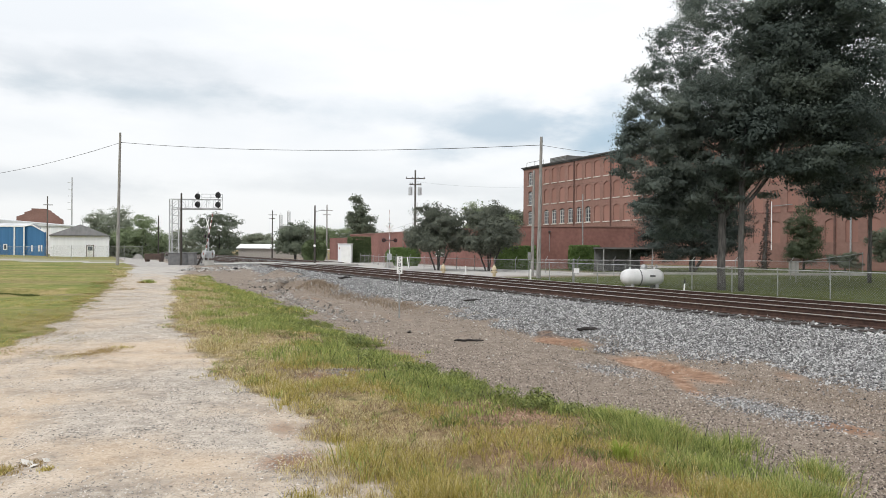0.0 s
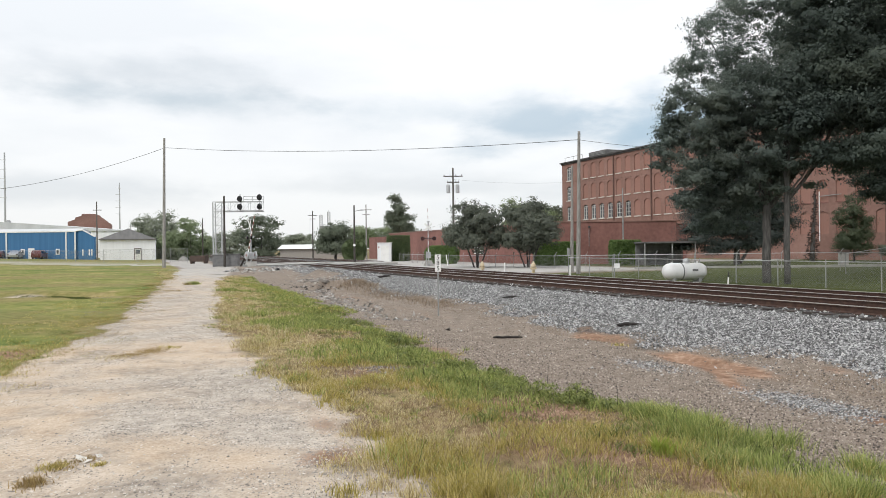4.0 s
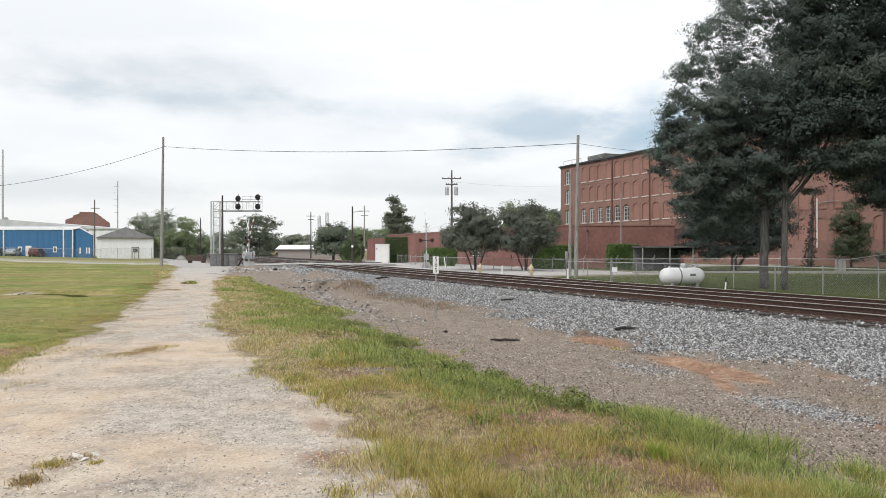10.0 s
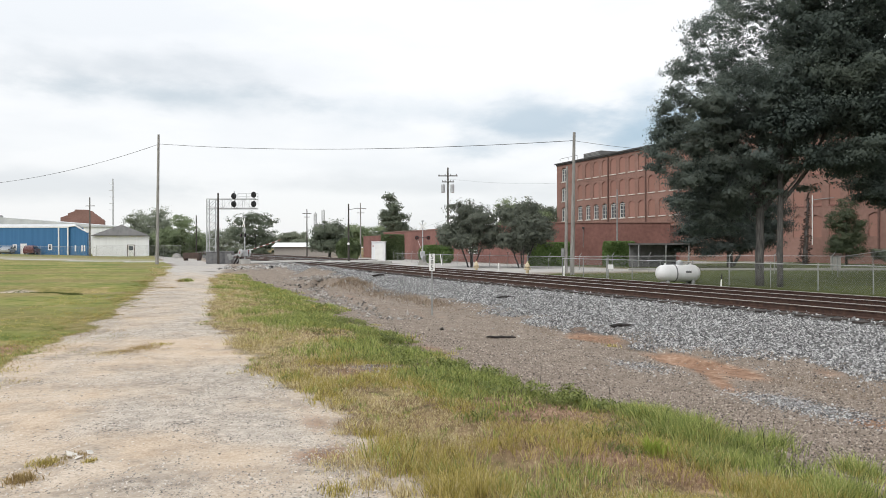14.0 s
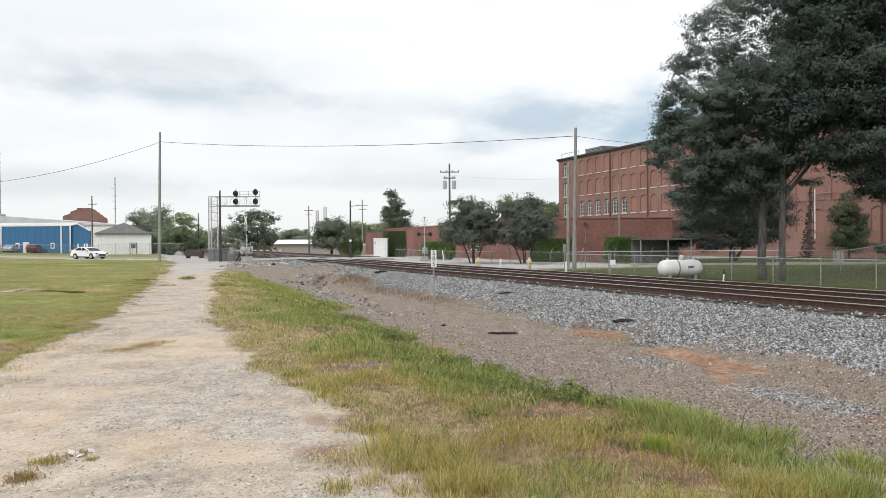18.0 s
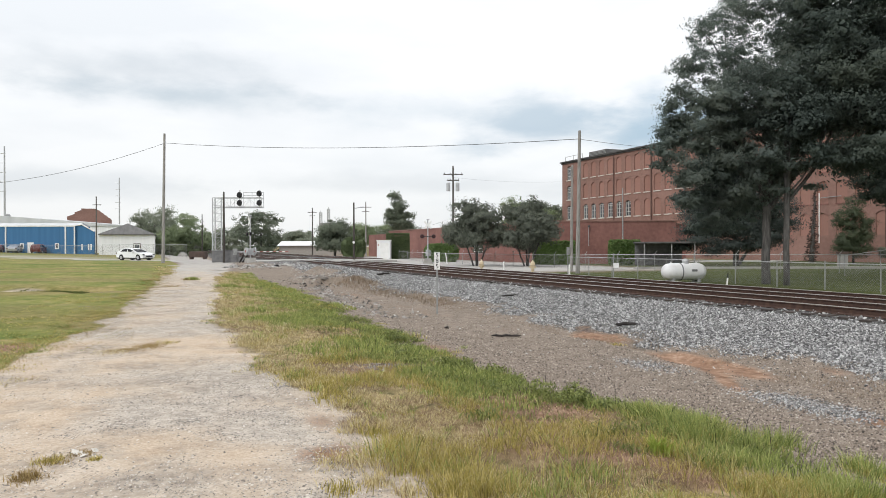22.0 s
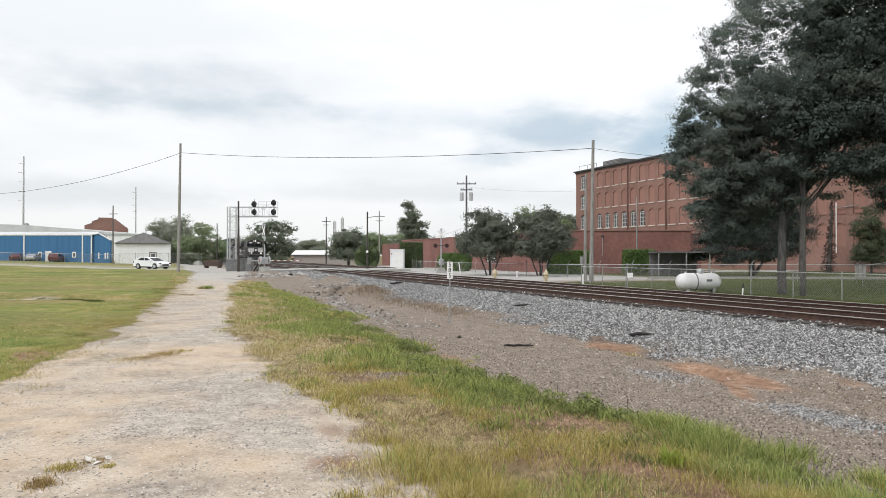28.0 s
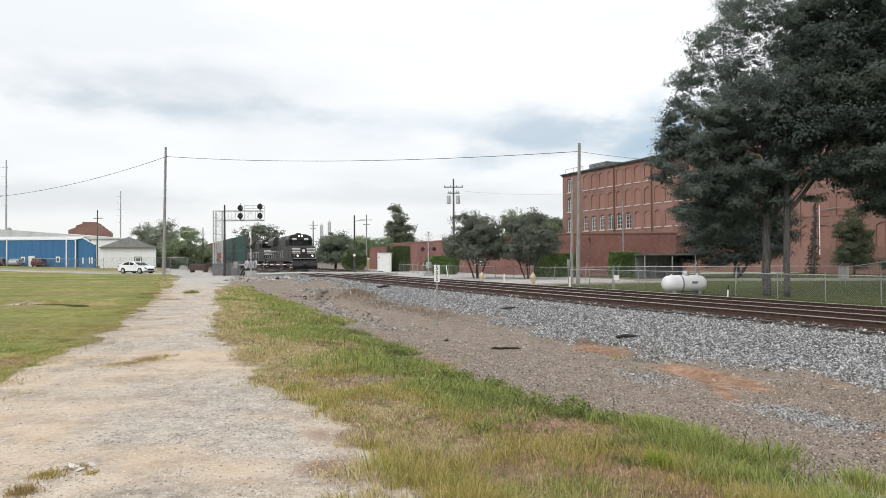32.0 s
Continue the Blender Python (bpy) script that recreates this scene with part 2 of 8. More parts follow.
def smooth_noise(x, y, scale, seed=0):
    """Cheap value noise on arrays, 0 to 1."""
    x, y = np.asarray(x, float) / scale + seed * 17.3, np.asarray(y, float) / scale + seed * 5.1
    xi, yi = np.floor(x).astype(np.int64), np.floor(y).astype(np.int64)
    fx, fy = x - xi, y - yi
    fx, fy = fx * fx * (3 - 2 * fx), fy * fy * (3 - 2 * fy)

    def h(a, b):
        v = np.sin(a * 127.1 + b * 311.7 + seed * 74.7) * 43758.5453
        return v - np.floor(v)
    return (h(xi, yi) * (1 - fx) + h(xi + 1, yi) * fx) * (1 - fy) + (h(xi, yi + 1) * (1 - fx) + h(xi + 1, yi + 1) * fx) * fy


def step(a, b, x):
    t = np.clip((x - a) / (b - a), 0, 1)
    return t * t * (3 - 2 * t)


# ---- the lie of the land, in railway coordinates (X beside, Y along) ----
LANE_L = [(-40, -4.0), (5, -2.8), (10, -2.3), (12, -1.8), (14, -1.2), (17, -0.85), (24, -0.25), (32, 0.45), (37, 0.75), (72, 3.4), (90, 3.4)]
LANE_R = [(-40, 1.4), (5, 1.5), (8, 1.5), (9.6, 1.2), (11.8, 1.08), (17.8, 1.45), (26.5, 2.05), (36, 2.95), (53, 5.2), (72, 8.0), (90, 9)]
VERGE_R = [(-40, 4.8), (4.2, 5.0), (5.2, 4.95), (6.9, 4.75), (8.4, 4.4), (11, 4.4), (14.5, 4.65), (24.6, 5.5), (33, 6.1), (41.5, 6.5), (50, 6.9), (60, 7.5), (66, 7.0)]
ROAD_Y = [(-400, 446), (-45.6, 132.7), (-19.3, 109.5), (-9.9, 101.2), (-0.6, 92.9), (6, 84), (12, 76), (17, 72.5), (22, 70.5), (40, 68), (60, 66)]


def rail_xy(x, y):
    return 0.917 * x + 0.3987 * y, -0.3987 * x + 0.917 * y


def land(X, Y):
    """Ground height."""
    X, Y = np.asarray(X, float), np.asarray(Y, float)
    z = interp(X, [(-400, 2.5), (-60, 1.2), (-25, 0.55), (-12, 0.2), (-3, 0.0), (3.0, 0.0), (5.2, -0.2), (6.5, -0.36), (9.2, -0.42), (10.0, -0.34), (12.9, 0.04), (13.7, 0.05), (14.1, 0.1), (16.9, 0.1), (17.6, 0.02), (21.0, 0.005), (23.0, -0.2), (40, -0.25), (70, -0.3), (400, 0)])
    # the field is lower close by, and rises only far off
    far = step(40, 110, Y)
    z = np.where(X < -3, z * far, z)
    # the ditch ends before the crossing, where road and rails are level
    lift = step(46, 64, Y) * step(88, 74, Y)
    z = np.where((X > 2.5) & (X < 13.4), z * (1 - lift) + (0.1 * step(5, 12, X)) * lift, z)
    hump = step(26, 22, X) * step(9, 13, X) * step(62, 67, Y) * step(82, 77, Y)
    z = z + 0.1 * hump
    # mound and washout by the crossing
    z = z + 0.55 * np.exp(-(((X - 11.3) / 1.3) ** 2 + ((Y - 47) / 4.5) ** 2))
    rim = 36.8 + 0.5 * np.sin(X * 2.3) + 0.3 * np.sin(X * 5.1)
    z = z + 0.36 * step(rim - 0.2, rim + 0.15, Y) * np.exp(-((np.abs(X - 9.3) / 1.1) ** 4)) * step(48, 38, Y)
    z = z - 0.34 * np.exp(-(((X - 8.9) / 1.1) ** 2 + ((Y - 36.0) / 0.6) ** 2))
    z = z + 0.42 * np.exp(-(((X - 9.6) / 0.7) ** 2 + ((Y - 33.6) / 1.7) ** 2))
    z = z - 0.14 * np.exp(-(((X - 9.12) / 0.34) ** 2 + ((Y - 9.9) / 0.8) ** 2)) - 0.08 * np.exp(-(((X - 9.3) / 0.25) ** 2 + ((Y - 13.3) / 0.45) ** 2))
    # a shallow dip across the field, banked on its far side
    wx, wy = 0.917 * X - 0.3987 * Y, 0.3987 * X + 0.917 * Y
    dip = step(-11.0, -13.5, wx) * step(-45, -30, wx)
    z = z + dip * (0.1 * step(27.0, 27.6, wy) * step(36, 29, wy) - 0.12 * np.exp(-(((wy - 26.9) / 0.6) ** 2)))
    # bed of the third track past the crossing
    bed = step(22.6, 23.6, X) * step(27.6, 26.6, X) * step(77, 80, Y)
    z = z * (1 - bed) + 0.03 * bed
    rough = 0.05 * (smooth_noise(X, Y, 1.3, 1) - 0.5) + 0.022 * (smooth_noise(X, Y, 0.35, 2) - 0.5)
    flat = step(12.9, 13.4, X) * step(21.2, 20.8, X)
    near = step(160, 60, np.hypot(X, Y))
    return z + rough * (1 - 0.8 * flat) * near


def ground_z(p):
    X, Y = rail_xy(p[0], p[1])
    return float(land(X, Y))


def gravelly(X, Y):
    """How stony the lane is: a gravel bed close by, a sandy band, grey gravel further on."""
    v = 0.5 * smooth_noise(X, Y, 1.1, 13) + 0.5 * smooth_noise(X, Y, 0.4, 14)
    bed = np.exp(-((np.abs(X - 0.95) / 1.4) ** 4) - (np.abs(Y - 8.3) / 2.1) ** 4)
    streak = np.exp(-(((X - 1.1 + 0.2 * np.sin(Y * 2.0)) / 0.4) ** 2)) * step(7.5, 6.5, Y)
    far = 0.6 * step(12.3, 15.0, Y + 0.3 * X)
    return np.clip(0.85 * bed + 0.75 * streak + far + 0.1 + (v - 0.5) * 1.4, 0, 1)


def litter_patch(X, Y):
    """Where the verge has died back to brown stems."""
    return np.exp(-(((X - 3.15) / 0.5) ** 2 + ((Y - 9.25) / 0.28) ** 2)) + 0.8 * np.exp(-(((X - 3.7) / 0.4) ** 2 + ((Y - 4.0) / 0.3) ** 2)) + 0.7 * np.exp(-(((X - 3.5) / 0.35) ** 2 + ((Y - 6.1) / 0.4) ** 2)) + 0.9 * np.exp(-(((X - 3.85) / 0.55) ** 2 + ((Y - 4.75) / 0.6) ** 2)) + np.exp(-(((X - 4.0) / 0.6) ** 2 + ((Y - 7.0) / 1.1) ** 2)) + np.exp(-(((X - 4.5) / 0.4) ** 2 + ((Y - 5.2) / 0.6) ** 2)) + 0.7 * np.exp(-(((X - 3.7) / 0.35) ** 2 + ((Y - 9.5) / 0.6) ** 2)) + 0.8 * np.exp(-(((X - 4.9) / 0.4) ** 2 + ((Y - 12.0) / 1.2) ** 2)) + 0.6 * np.exp(-(((X - 1.55) / 0.22) ** 2 + ((Y - 6.5) / 1.6) ** 2)) + 0.8 * np.exp(-(((X - 3.0) / 0.7) ** 2 + ((Y - 5.2) / 0.8) ** 2)) + 0.75 * np.exp(-(((X - 3.4) / 0.6) ** 2 + ((Y - 6.4) / 0.6) ** 2)) + 0.5 * np.exp(-(((X - 2.4) / 0.5) ** 2 + ((Y - 9.0) / 1.2) ** 2))


def zones(X, Y):
    """Weights 0 to 1 of lane, verge and field grass, ballast, road, red clay, lawn, open field."""
    wob = (smooth_noise(X, Y, 1.1, 3) - 0.5) * 1.1 + (smooth_noise(X, Y, 0.3, 4) - 0.5) * 0.5
    l, r, v = interp(Y, LANE_L), interp(Y, LANE_R), interp(Y, VERGE_R)
    before = step(57, 50, Y + wob * 2)
    lane = step(l - 0.25, l + 0.25, X + wob * 0.6) * step(r + 0.8, r - 0.1, X + wob * 0.6)
    field = step(l + 0.2, l - 0.2, X + wob * 0.6)
    verge = step(r - 0.1, r + 0.9, X + wob * 0.6) * step(v + 0.55, v - 0.75, X + wob * 1.5) * before
    foot = 10.1 + 0.5 * np.sin(Y * 0.35) + 0.8 * step(26, 38, Y)
    ballast = step(foot - 0.5, foot + 0.7, X + wob * 1.2) * step(22.2, 21.6, X + wob * 0.3)
    ry = interp(X, ROAD_Y)
    road = step(3.3, 2.9, np.abs(Y - ry))
    lot = step(23.0, 24.2, X + wob * 0.5) * step(38.5, 38.0, X) * step(42, 47, Y + wob * 2) * step(120, 118, Y)
    bed = step(22.2, 22.8, X) * step(28.4, 27.8, X) * step(76, 78, Y)
    lot = lot * (1 - bed)
    ballast = np.maximum(ballast, bed)
    clay = 1.5 * np.exp(-(((X - 9.05 - 0.12 * (Y - 9.5)) / 0.4) ** 2 + ((Y - 9.5) / 1.35) ** 2)) + 1.2 * np.exp(-(((X - 9.3) / 0.3) ** 2 + ((Y - 13.2) / 0.7) ** 2)) + 0.9 * np.exp(-(((X - 7.8) / 0.25) ** 2 + ((Y - 5.4) / 0.5) ** 2)) + 0.85 * np.exp(-(((X - 8.2 - 0.55 * (Y - 8.3)) / 0.22) ** 2 + ((Y - 8.3) / 1.2) ** 2))
    clay = clay + 0.75 * np.exp(-(((X - 1.35) / 0.28) ** 2 + ((Y - 5.5) / 0.3) ** 2))
    clay = clay + 0.5 * np.exp(-(((X - 9.75 - 0.25 * np.sin(Y * 0.9)) / 0.4) ** 2)) * step(5, 7, Y) * step(18, 13, Y) * step(0.5, 0.8, smooth_noise(X, Y, 1.6, 51))
    # the last term here colours the washout's step for its undercut shade
    clay = clay + 0.6 * litter_patch(X, Y) + 0.12 * np.exp(-((np.abs(X - 9.3) / 1.0) ** 4 + ((Y - 36.6) / 0.8) ** 2))
    clay = clay + 0.3 * np.exp(-((np.abs(X - 7.9) / 1.1) ** 4)) * step(11, 16, Y) * step(35, 29, Y) * smooth_noise(X, Y, 1.5, 52)
    clay = np.clip(clay * (0.7 + 0.9 * smooth_noise(X, Y, 0.4, 5)), 0, 1)
    wx, wy = 0.917 * X - 0.3987 * Y, 0.3987 * X + 0.917 * Y
    bare = 1.5 * np.exp(-(((wx + 16.4) / 1.0) ** 2 + ((wy - 26.6) / 0.75) ** 2)) + 0.75 * np.exp(-(((wx + 24.5) / 3.0) ** 2 + ((wy - 61.0) / 0.9) ** 2)) * step(0.4, 0.7, smooth_noise(X, Y, 0.9, 81)) + 0.8 * np.exp(-(((wx + 4.9) / 1.0) ** 2 + ((wy - 28.5) / 1.3) ** 2)) * step(0.45, 0.7, smooth_noise(X, Y, 0.5, 82))
    bare = np.clip(bare, 0, 1)
    lane = np.maximum(lane, bare * (wx < -10))
    field, verge = field * (1 - bare * (wx < -10)), verge * (1 - bare)
    tar = np.clip(1.4 * np.exp(-(((wx + 18.2) / 2.8) ** 2 + ((wy - 52.0) / 1.6) ** 2)) + np.exp(-(((wx + 18.5) / 4.5) ** 2 + ((wy - 60.0) / 2.5) ** 2)), 0, 1) * step(0.42, 0.7, 0.6 * smooth_noise(wx * 0.5, wy * 2.2, 1.2, 83) + 0.4 * smooth_noise(X, Y, 0.5, 85)) * 0.7
    ballast = np.maximum(ballast, 0.85 * tar)
    # the last term adds more of that undercut shade as colour
    clay = clay + 0.75 * np.exp(-(((wx + 7.4) / 1.1) ** 2 + ((wy - 11.4) / 0.9) ** 2)) * step(0.3, 0.6, smooth_noise(X, Y, 0.6, 84)) + 0.15 * np.exp(-(((X - 9.0) / 1.2) ** 2 + ((Y - 36.9) / 0.5) ** 2))
    back = step(22.6, 24.5, X) * (1 - lot) * np.maximum(step(44, 40, Y + wob * 2), step(39, 41, X))
    grass = np.clip(np.where(X < 15, field + verge, back), 0, 1)
    grass = np.where((Y > 62) & (X > 3) & (X < 12), 0, grass)
    # this mask also carries the tree shade painted on the lawn
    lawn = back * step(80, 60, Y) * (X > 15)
    strip = step(1.0, 3.0, Y - ry) * step(24, 14, Y - ry) * (X < 3)
    field = field * (1 - 0.3 * step(1.0, 3.0, Y - ry))
    return lane * step(70, 64, Y) * (X < 12), grass, np.clip(ballast, 0, 1), np.clip(road + lot + 0.32 * strip + 0.8 * lane * (1 - 0.95 * tar) * step(42, 56, Y + 10 * wob), 0, 1), clay, lawn, field

# ---- materials ----
M_WOODPOLE = mat("weathered_pole_wood", [(0.165, 0.155, 0.145), (0.29, 0.278, 0.262), (0.36, 0.345, 0.328)], 3, 0.9, bump=0.3, stretch=(6, 6, 0.5))
M_POLEDULL = mat("dull_grey_pole_wood", [(0.085, 0.078, 0.072), (0.165, 0.153, 0.142)], 3, 0.9, bump=0.3, stretch=(6, 6, 0.5))
M_DARKPOLE = mat("creosoted_wood", [(0.035, 0.03, 0.028), (0.08, 0.07, 0.06)], 3, 0.9, bump=0.3, stretch=(6, 6, 0.5))
M_TIE = mat("tie_wood", [(0.018, 0.015, 0.014), (0.045, 0.036, 0.032), (0.085, 0.068, 0.058)], 2, 0.92, bump=0.5, stretch=(1, 8, 4), obj_random=0.35)
M_RUST = mat("rusty_rail_side", [(0.046, 0.025, 0.019), (0.095, 0.052, 0.038)], 8, 0.8, metal=0.2, bump=0.2)
M_RUSTPIPE = mat("rust_brown_pipe", [(0.09, 0.05, 0.042), (0.15, 0.085, 0.07)], 3, 0.8)
M_RAILTOP = mat("polished_rail_head", [(0.5, 0.47, 0.44), (0.66, 0.63, 0.6)], 6, 0.35, metal=0.6)
M_STONE = mat("crushed_stone", [(0.036, 0.036, 0.037), (0.125, 0.124, 0.123), (0.262, 0.26, 0.257), (0.54, 0.536, 0.528)], 3, 0.9, island=0.85, bump=0.3, bump_scale=60)
M_PEBBLE = mat("pale_pebble", [(0.15, 0.132, 0.114), (0.28, 0.25, 0.216), (0.42, 0.38, 0.332), (0.62, 0.57, 0.51)], 3, 0.9, island=0.8)
M_LANEGRAVEL = mat("grey_lane_gravel", [(0.1, 0.092, 0.088), (0.2, 0.186, 0.176), (0.34, 0.318, 0.3)], 3, 0.92, island=0.8)
M_DITCHSTONE = mat("dusty_ditch_gravel", [(0.034, 0.027, 0.023), (0.126, 0.098, 0.079), (0.228, 0.18, 0.145), (0.48, 0.415, 0.35)], 3, 0.92, island=0.85)
M_RUBBLE = mat("broken_concrete", [(0.08, 0.07, 0.062), (0.2, 0.18, 0.16), (0.4, 0.375, 0.345)], 4, 0.9, bump=0.5, island=0.6)
M_BRICK = mat("mill_brick", [(0.19, 0.107, 0.087), (0.255, 0.147, 0.12), (0.32, 0.192, 0.159)], 0.25, 0.9, bump=0.15, bump_scale=12, fine=0.35, spread=(0.3, 0.7))
M_BRICKFILL = mat("newer_infill_brick", [(0.265, 0.14, 0.111), (0.335, 0.183, 0.147)], 0.6, 0.9, bump=0.15, bump_scale=12, fine=0.4, obj_random=0.3)
M_BRICKLOW = mat("annex_brick", [(0.17, 0.08, 0.067), (0.23, 0.109, 0.092), (0.285, 0.14, 0.118)], 0.3, 0.9, bump=0.12, bump_scale=14, fine=0.4)
M_TRIMWHITE = mat("painted_sill", [(0.5, 0.47, 0.42), (0.66, 0.63, 0.58)], 2, 0.7)
M_ROOFDARK = mat("tar_roof", [(0.05, 0.05, 0.05), (0.1, 0.1, 0.1)], 1, 0.9)
M_GALV = mat("galvanised_steel", [(0.36, 0.37, 0.38), (0.55, 0.56, 0.57)], 6, 0.5, metal=0.6)
M_GALVDULL = mat("dull_galvanised_steel", [(0.22, 0.225, 0.22), (0.36, 0.365, 0.36)], 6, 0.65, metal=0.3)
M_SILVER = mat("aluminium_paint", [(0.38, 0.39, 0.4), (0.54, 0.55, 0.56)], 4, 0.5, metal=0.3)
M_WHITE = mat("white_paint", [(0.72, 0.72, 0.70), (0.83, 0.83, 0.81)], 1.5, 0.55)
M_WHITEMETAL = mat("white_sheet_metal", [(0.70, 0.71, 0.72), (0.84, 0.85, 0.86)], 0.7, 0.5, bump=0.25, bump_scale=9, stretch=(3, 3, 0.05))
M_PALEROOF = mat("weathered_pale_roof", [(0.46, 0.475, 0.485), (0.6, 0.612, 0.62)], 0.4, 0.6, bump=0.1, bump_scale=4)
M_GREYROOF = mat("grey_metal_roof", [(0.095, 0.093, 0.09), (0.145, 0.142, 0.138)], 0.6, 0.6, stretch=(3, 1, 1))
M_BLUE = mat("blue_sheet_metal", [(0.028, 0.125, 0.27), (0.045, 0.165, 0.34)], 0.6, 0.5, bump=0.25, bump_scale=6, stretch=(3, 3, 0.05))
M_BLACK = mat("black_paint", [(0.008, 0.008, 0.009), (0.02, 0.02, 0.022)], 5, 0.5)
M_GREYBOX = mat("grey_cabinet_paint", [(0.12, 0.12, 0.124), (0.19, 0.19, 0.192)], 3, 0.6)
M_YELLOW = mat("faded_yellow_paint", [(0.5, 0.41, 0.26), (0.6, 0.51, 0.36)], 6, 0.6)
M_TANKWHITE = mat("tank_white_enamel", [(0.6, 0.6, 0.6), (0.72, 0.72, 0.72)], 2, 0.35)
M_BARK = mat("oak_bark", [(0.042, 0.04, 0.039), (0.088, 0.083, 0.078), (0.138, 0.131, 0.123)], 3, 0.95, bump=0.8, stretch=(5, 5, 0.8))
M_LEAFOAK = mat("oak_leaves", [(0.092, 0.124, 0.113), (0.15, 0.184, 0.162), (0.215, 0.248, 0.208)], 0.45, 0.7, island=0.08, thin=0.58)
M_LEAFDARK = mat("dark_evergreen_leaves", [(0.034, 0.05, 0.045), (0.064, 0.086, 0.072), (0.125, 0.15, 0.115)], 0.35, 0.75, island=0.08, thin=0.38)
# lightened partly for haze, since several far trees share these leaves
M_LEAFMYRTLE = mat("myrtle_leaves", [(0.105, 0.13, 0.095), (0.158, 0.188, 0.13), (0.215, 0.245, 0.17)], 0.7, 0.65, island=0.35, thin=0.45)
M_LEAFBLUE = mat("blue_green_needles", [(0.028, 0.041, 0.037), (0.05, 0.067, 0.059), (0.085, 0.105, 0.09)], 0.6, 0.6, island=0.4, thin=0.35)
M_LEAFPURPLE = mat("dull_dark_myrtle_leaves", [(0.085, 0.098, 0.08), (0.135, 0.152, 0.117), (0.19, 0.208, 0.152)], 0.7, 0.65, island=0.3, thin=0.42)
M_WALLCOLUMN = mat("dark_brown_wall_column", [(0.05, 0.033, 0.028), (0.09, 0.06, 0.05)], 3, 0.9, island=0.3)
# the next two leaf colours are paler than real foliage, standing in for haze
M_LEAFLIGHT = mat("haze_pale_green_leaves", [(0.15, 0.2, 0.105), (0.23, 0.285, 0.155), (0.31, 0.36, 0.21)], 0.4, 0.65, island=0.22, thin=0.5)
M_LEAFFAR = mat("haze_pale_distant_leaves", [(0.195, 0.222, 0.168), (0.27, 0.3, 0.225), (0.345, 0.372, 0.283)], 0.2, 0.8, island=0.18, thin=0.5)
M_HEDGE = mat("hedge_leaves", [(0.085, 0.14, 0.04), (0.135, 0.21, 0.062), (0.19, 0.27, 0.09)], 0.7, 0.6, island=0.45, thin=0.4)
M_HEDGEDULL = mat("dull_hedge_leaves", [(0.07, 0.1, 0.048), (0.115, 0.155, 0.066), (0.165, 0.21, 0.092)], 0.7, 0.6, island=0.35, thin=0.4)
M_LEAFBUSH = mat("dull_green_bush_leaves", [(0.045, 0.064, 0.036), (0.078, 0.102, 0.054), (0.125, 0.152, 0.08)], 0.7, 0.65, island=0.2, thin=0.4)
M_TYRE = mat("tyre_rubber", [(0.012, 0.012, 0.012), (0.03, 0.03, 0.03)], 12, 0.9)
M_CARWHITE = mat("white_car_paint", [(0.78, 0.79, 0.80), (0.82, 0.83, 0.84)], 1, 0.25, coat=0.6)
M_CARRED = mat("maroon_car_paint", [(0.09, 0.015, 0.018), (0.12, 0.022, 0.024)], 1, 0.3, coat=0.5)
M_CARSILVER = mat("silver_car_paint", [(0.45, 0.46, 0.48), (0.52, 0.53, 0.55)], 1, 0.3, metal=0.5, coat=0.5)
M_CARGLASS = mat("dark_car_glass", [(0.012, 0.014, 0.016), (0.02, 0.022, 0.025)], 1, 0.08)
M_GLASS = mat("old_window_glass", [(0.05, 0.06, 0.07), (0.12, 0.135, 0.15)], 1.2, 0.12, obj_random=0.4)
M_SASH = mat("old_white_sash", [(0.45, 0.45, 0.44), (0.65, 0.65, 0.63)], 3, 0.7)
M_LOCO = mat("black_locomotive_paint", [(0.014, 0.0125, 0.012), (0.028, 0.025, 0.023), (0.056, 0.05, 0.046)], 0.9, 0.5, spread=(0.3, 0.75))
M_LOCOGREY = mat("grimy_truck_steel", [(0.05, 0.046, 0.042), (0.11, 0.1, 0.09)], 2, 0.8)
M_TEAL = mat("teal_container_steel", [(0.028, 0.078, 0.07), (0.046, 0.11, 0.098)], 0.5, 0.55)
M_GREYCON = mat("grey_container_steel", [(0.30, 0.29, 0.28), (0.42, 0.40, 0.38)], 0.5, 0.6)
M_REDCON = mat("rust_red_container_steel", [(0.24, 0.06, 0.04), (0.33, 0.09, 0.06)], 0.5, 0.6)
M_HEADLIGHT = glow("lit_headlight", (1.0, 0.95, 0.85), 4.0)
M_DITCHLIGHT = glow("lit_ditch_light", (1.0, 0.93, 0.8), 3.5)
M_REDLENS = mat("red_lens", [(0.05, 0.006, 0.006), (0.08, 0.01, 0.01)], 5, 0.3)
M_REFLRED = mat("red_reflective_stripe", [(0.26, 0.09, 0.08), (0.34, 0.12, 0.10)], 5, 0.5)
M_CONCRETE = mat("pale_concrete", [(0.28, 0.272, 0.255), (0.41, 0.4, 0.375)], 1.0, 0.9, bump=0.2, bump_scale=30)
M_SIGNWHITE = mat("sign_white", [(0.74, 0.74, 0.72), (0.82, 0.82, 0.80)], 4, 0.6)
M_WIRE = mat("cable_black", [(0.02, 0.02, 0.02), (0.04, 0.04, 0.04)], 4, 0.7)
M_BROWNBIN = mat("rusty_brown_steel", [(0.05, 0.035, 0.03), (0.10, 0.065, 0.05)], 3, 0.8)
M_SCRAPWOOD = mat("charred_tie_wood", [(0.015, 0.013, 0.012), (0.05, 0.042, 0.038)], 6, 0.95, bump=0.5)
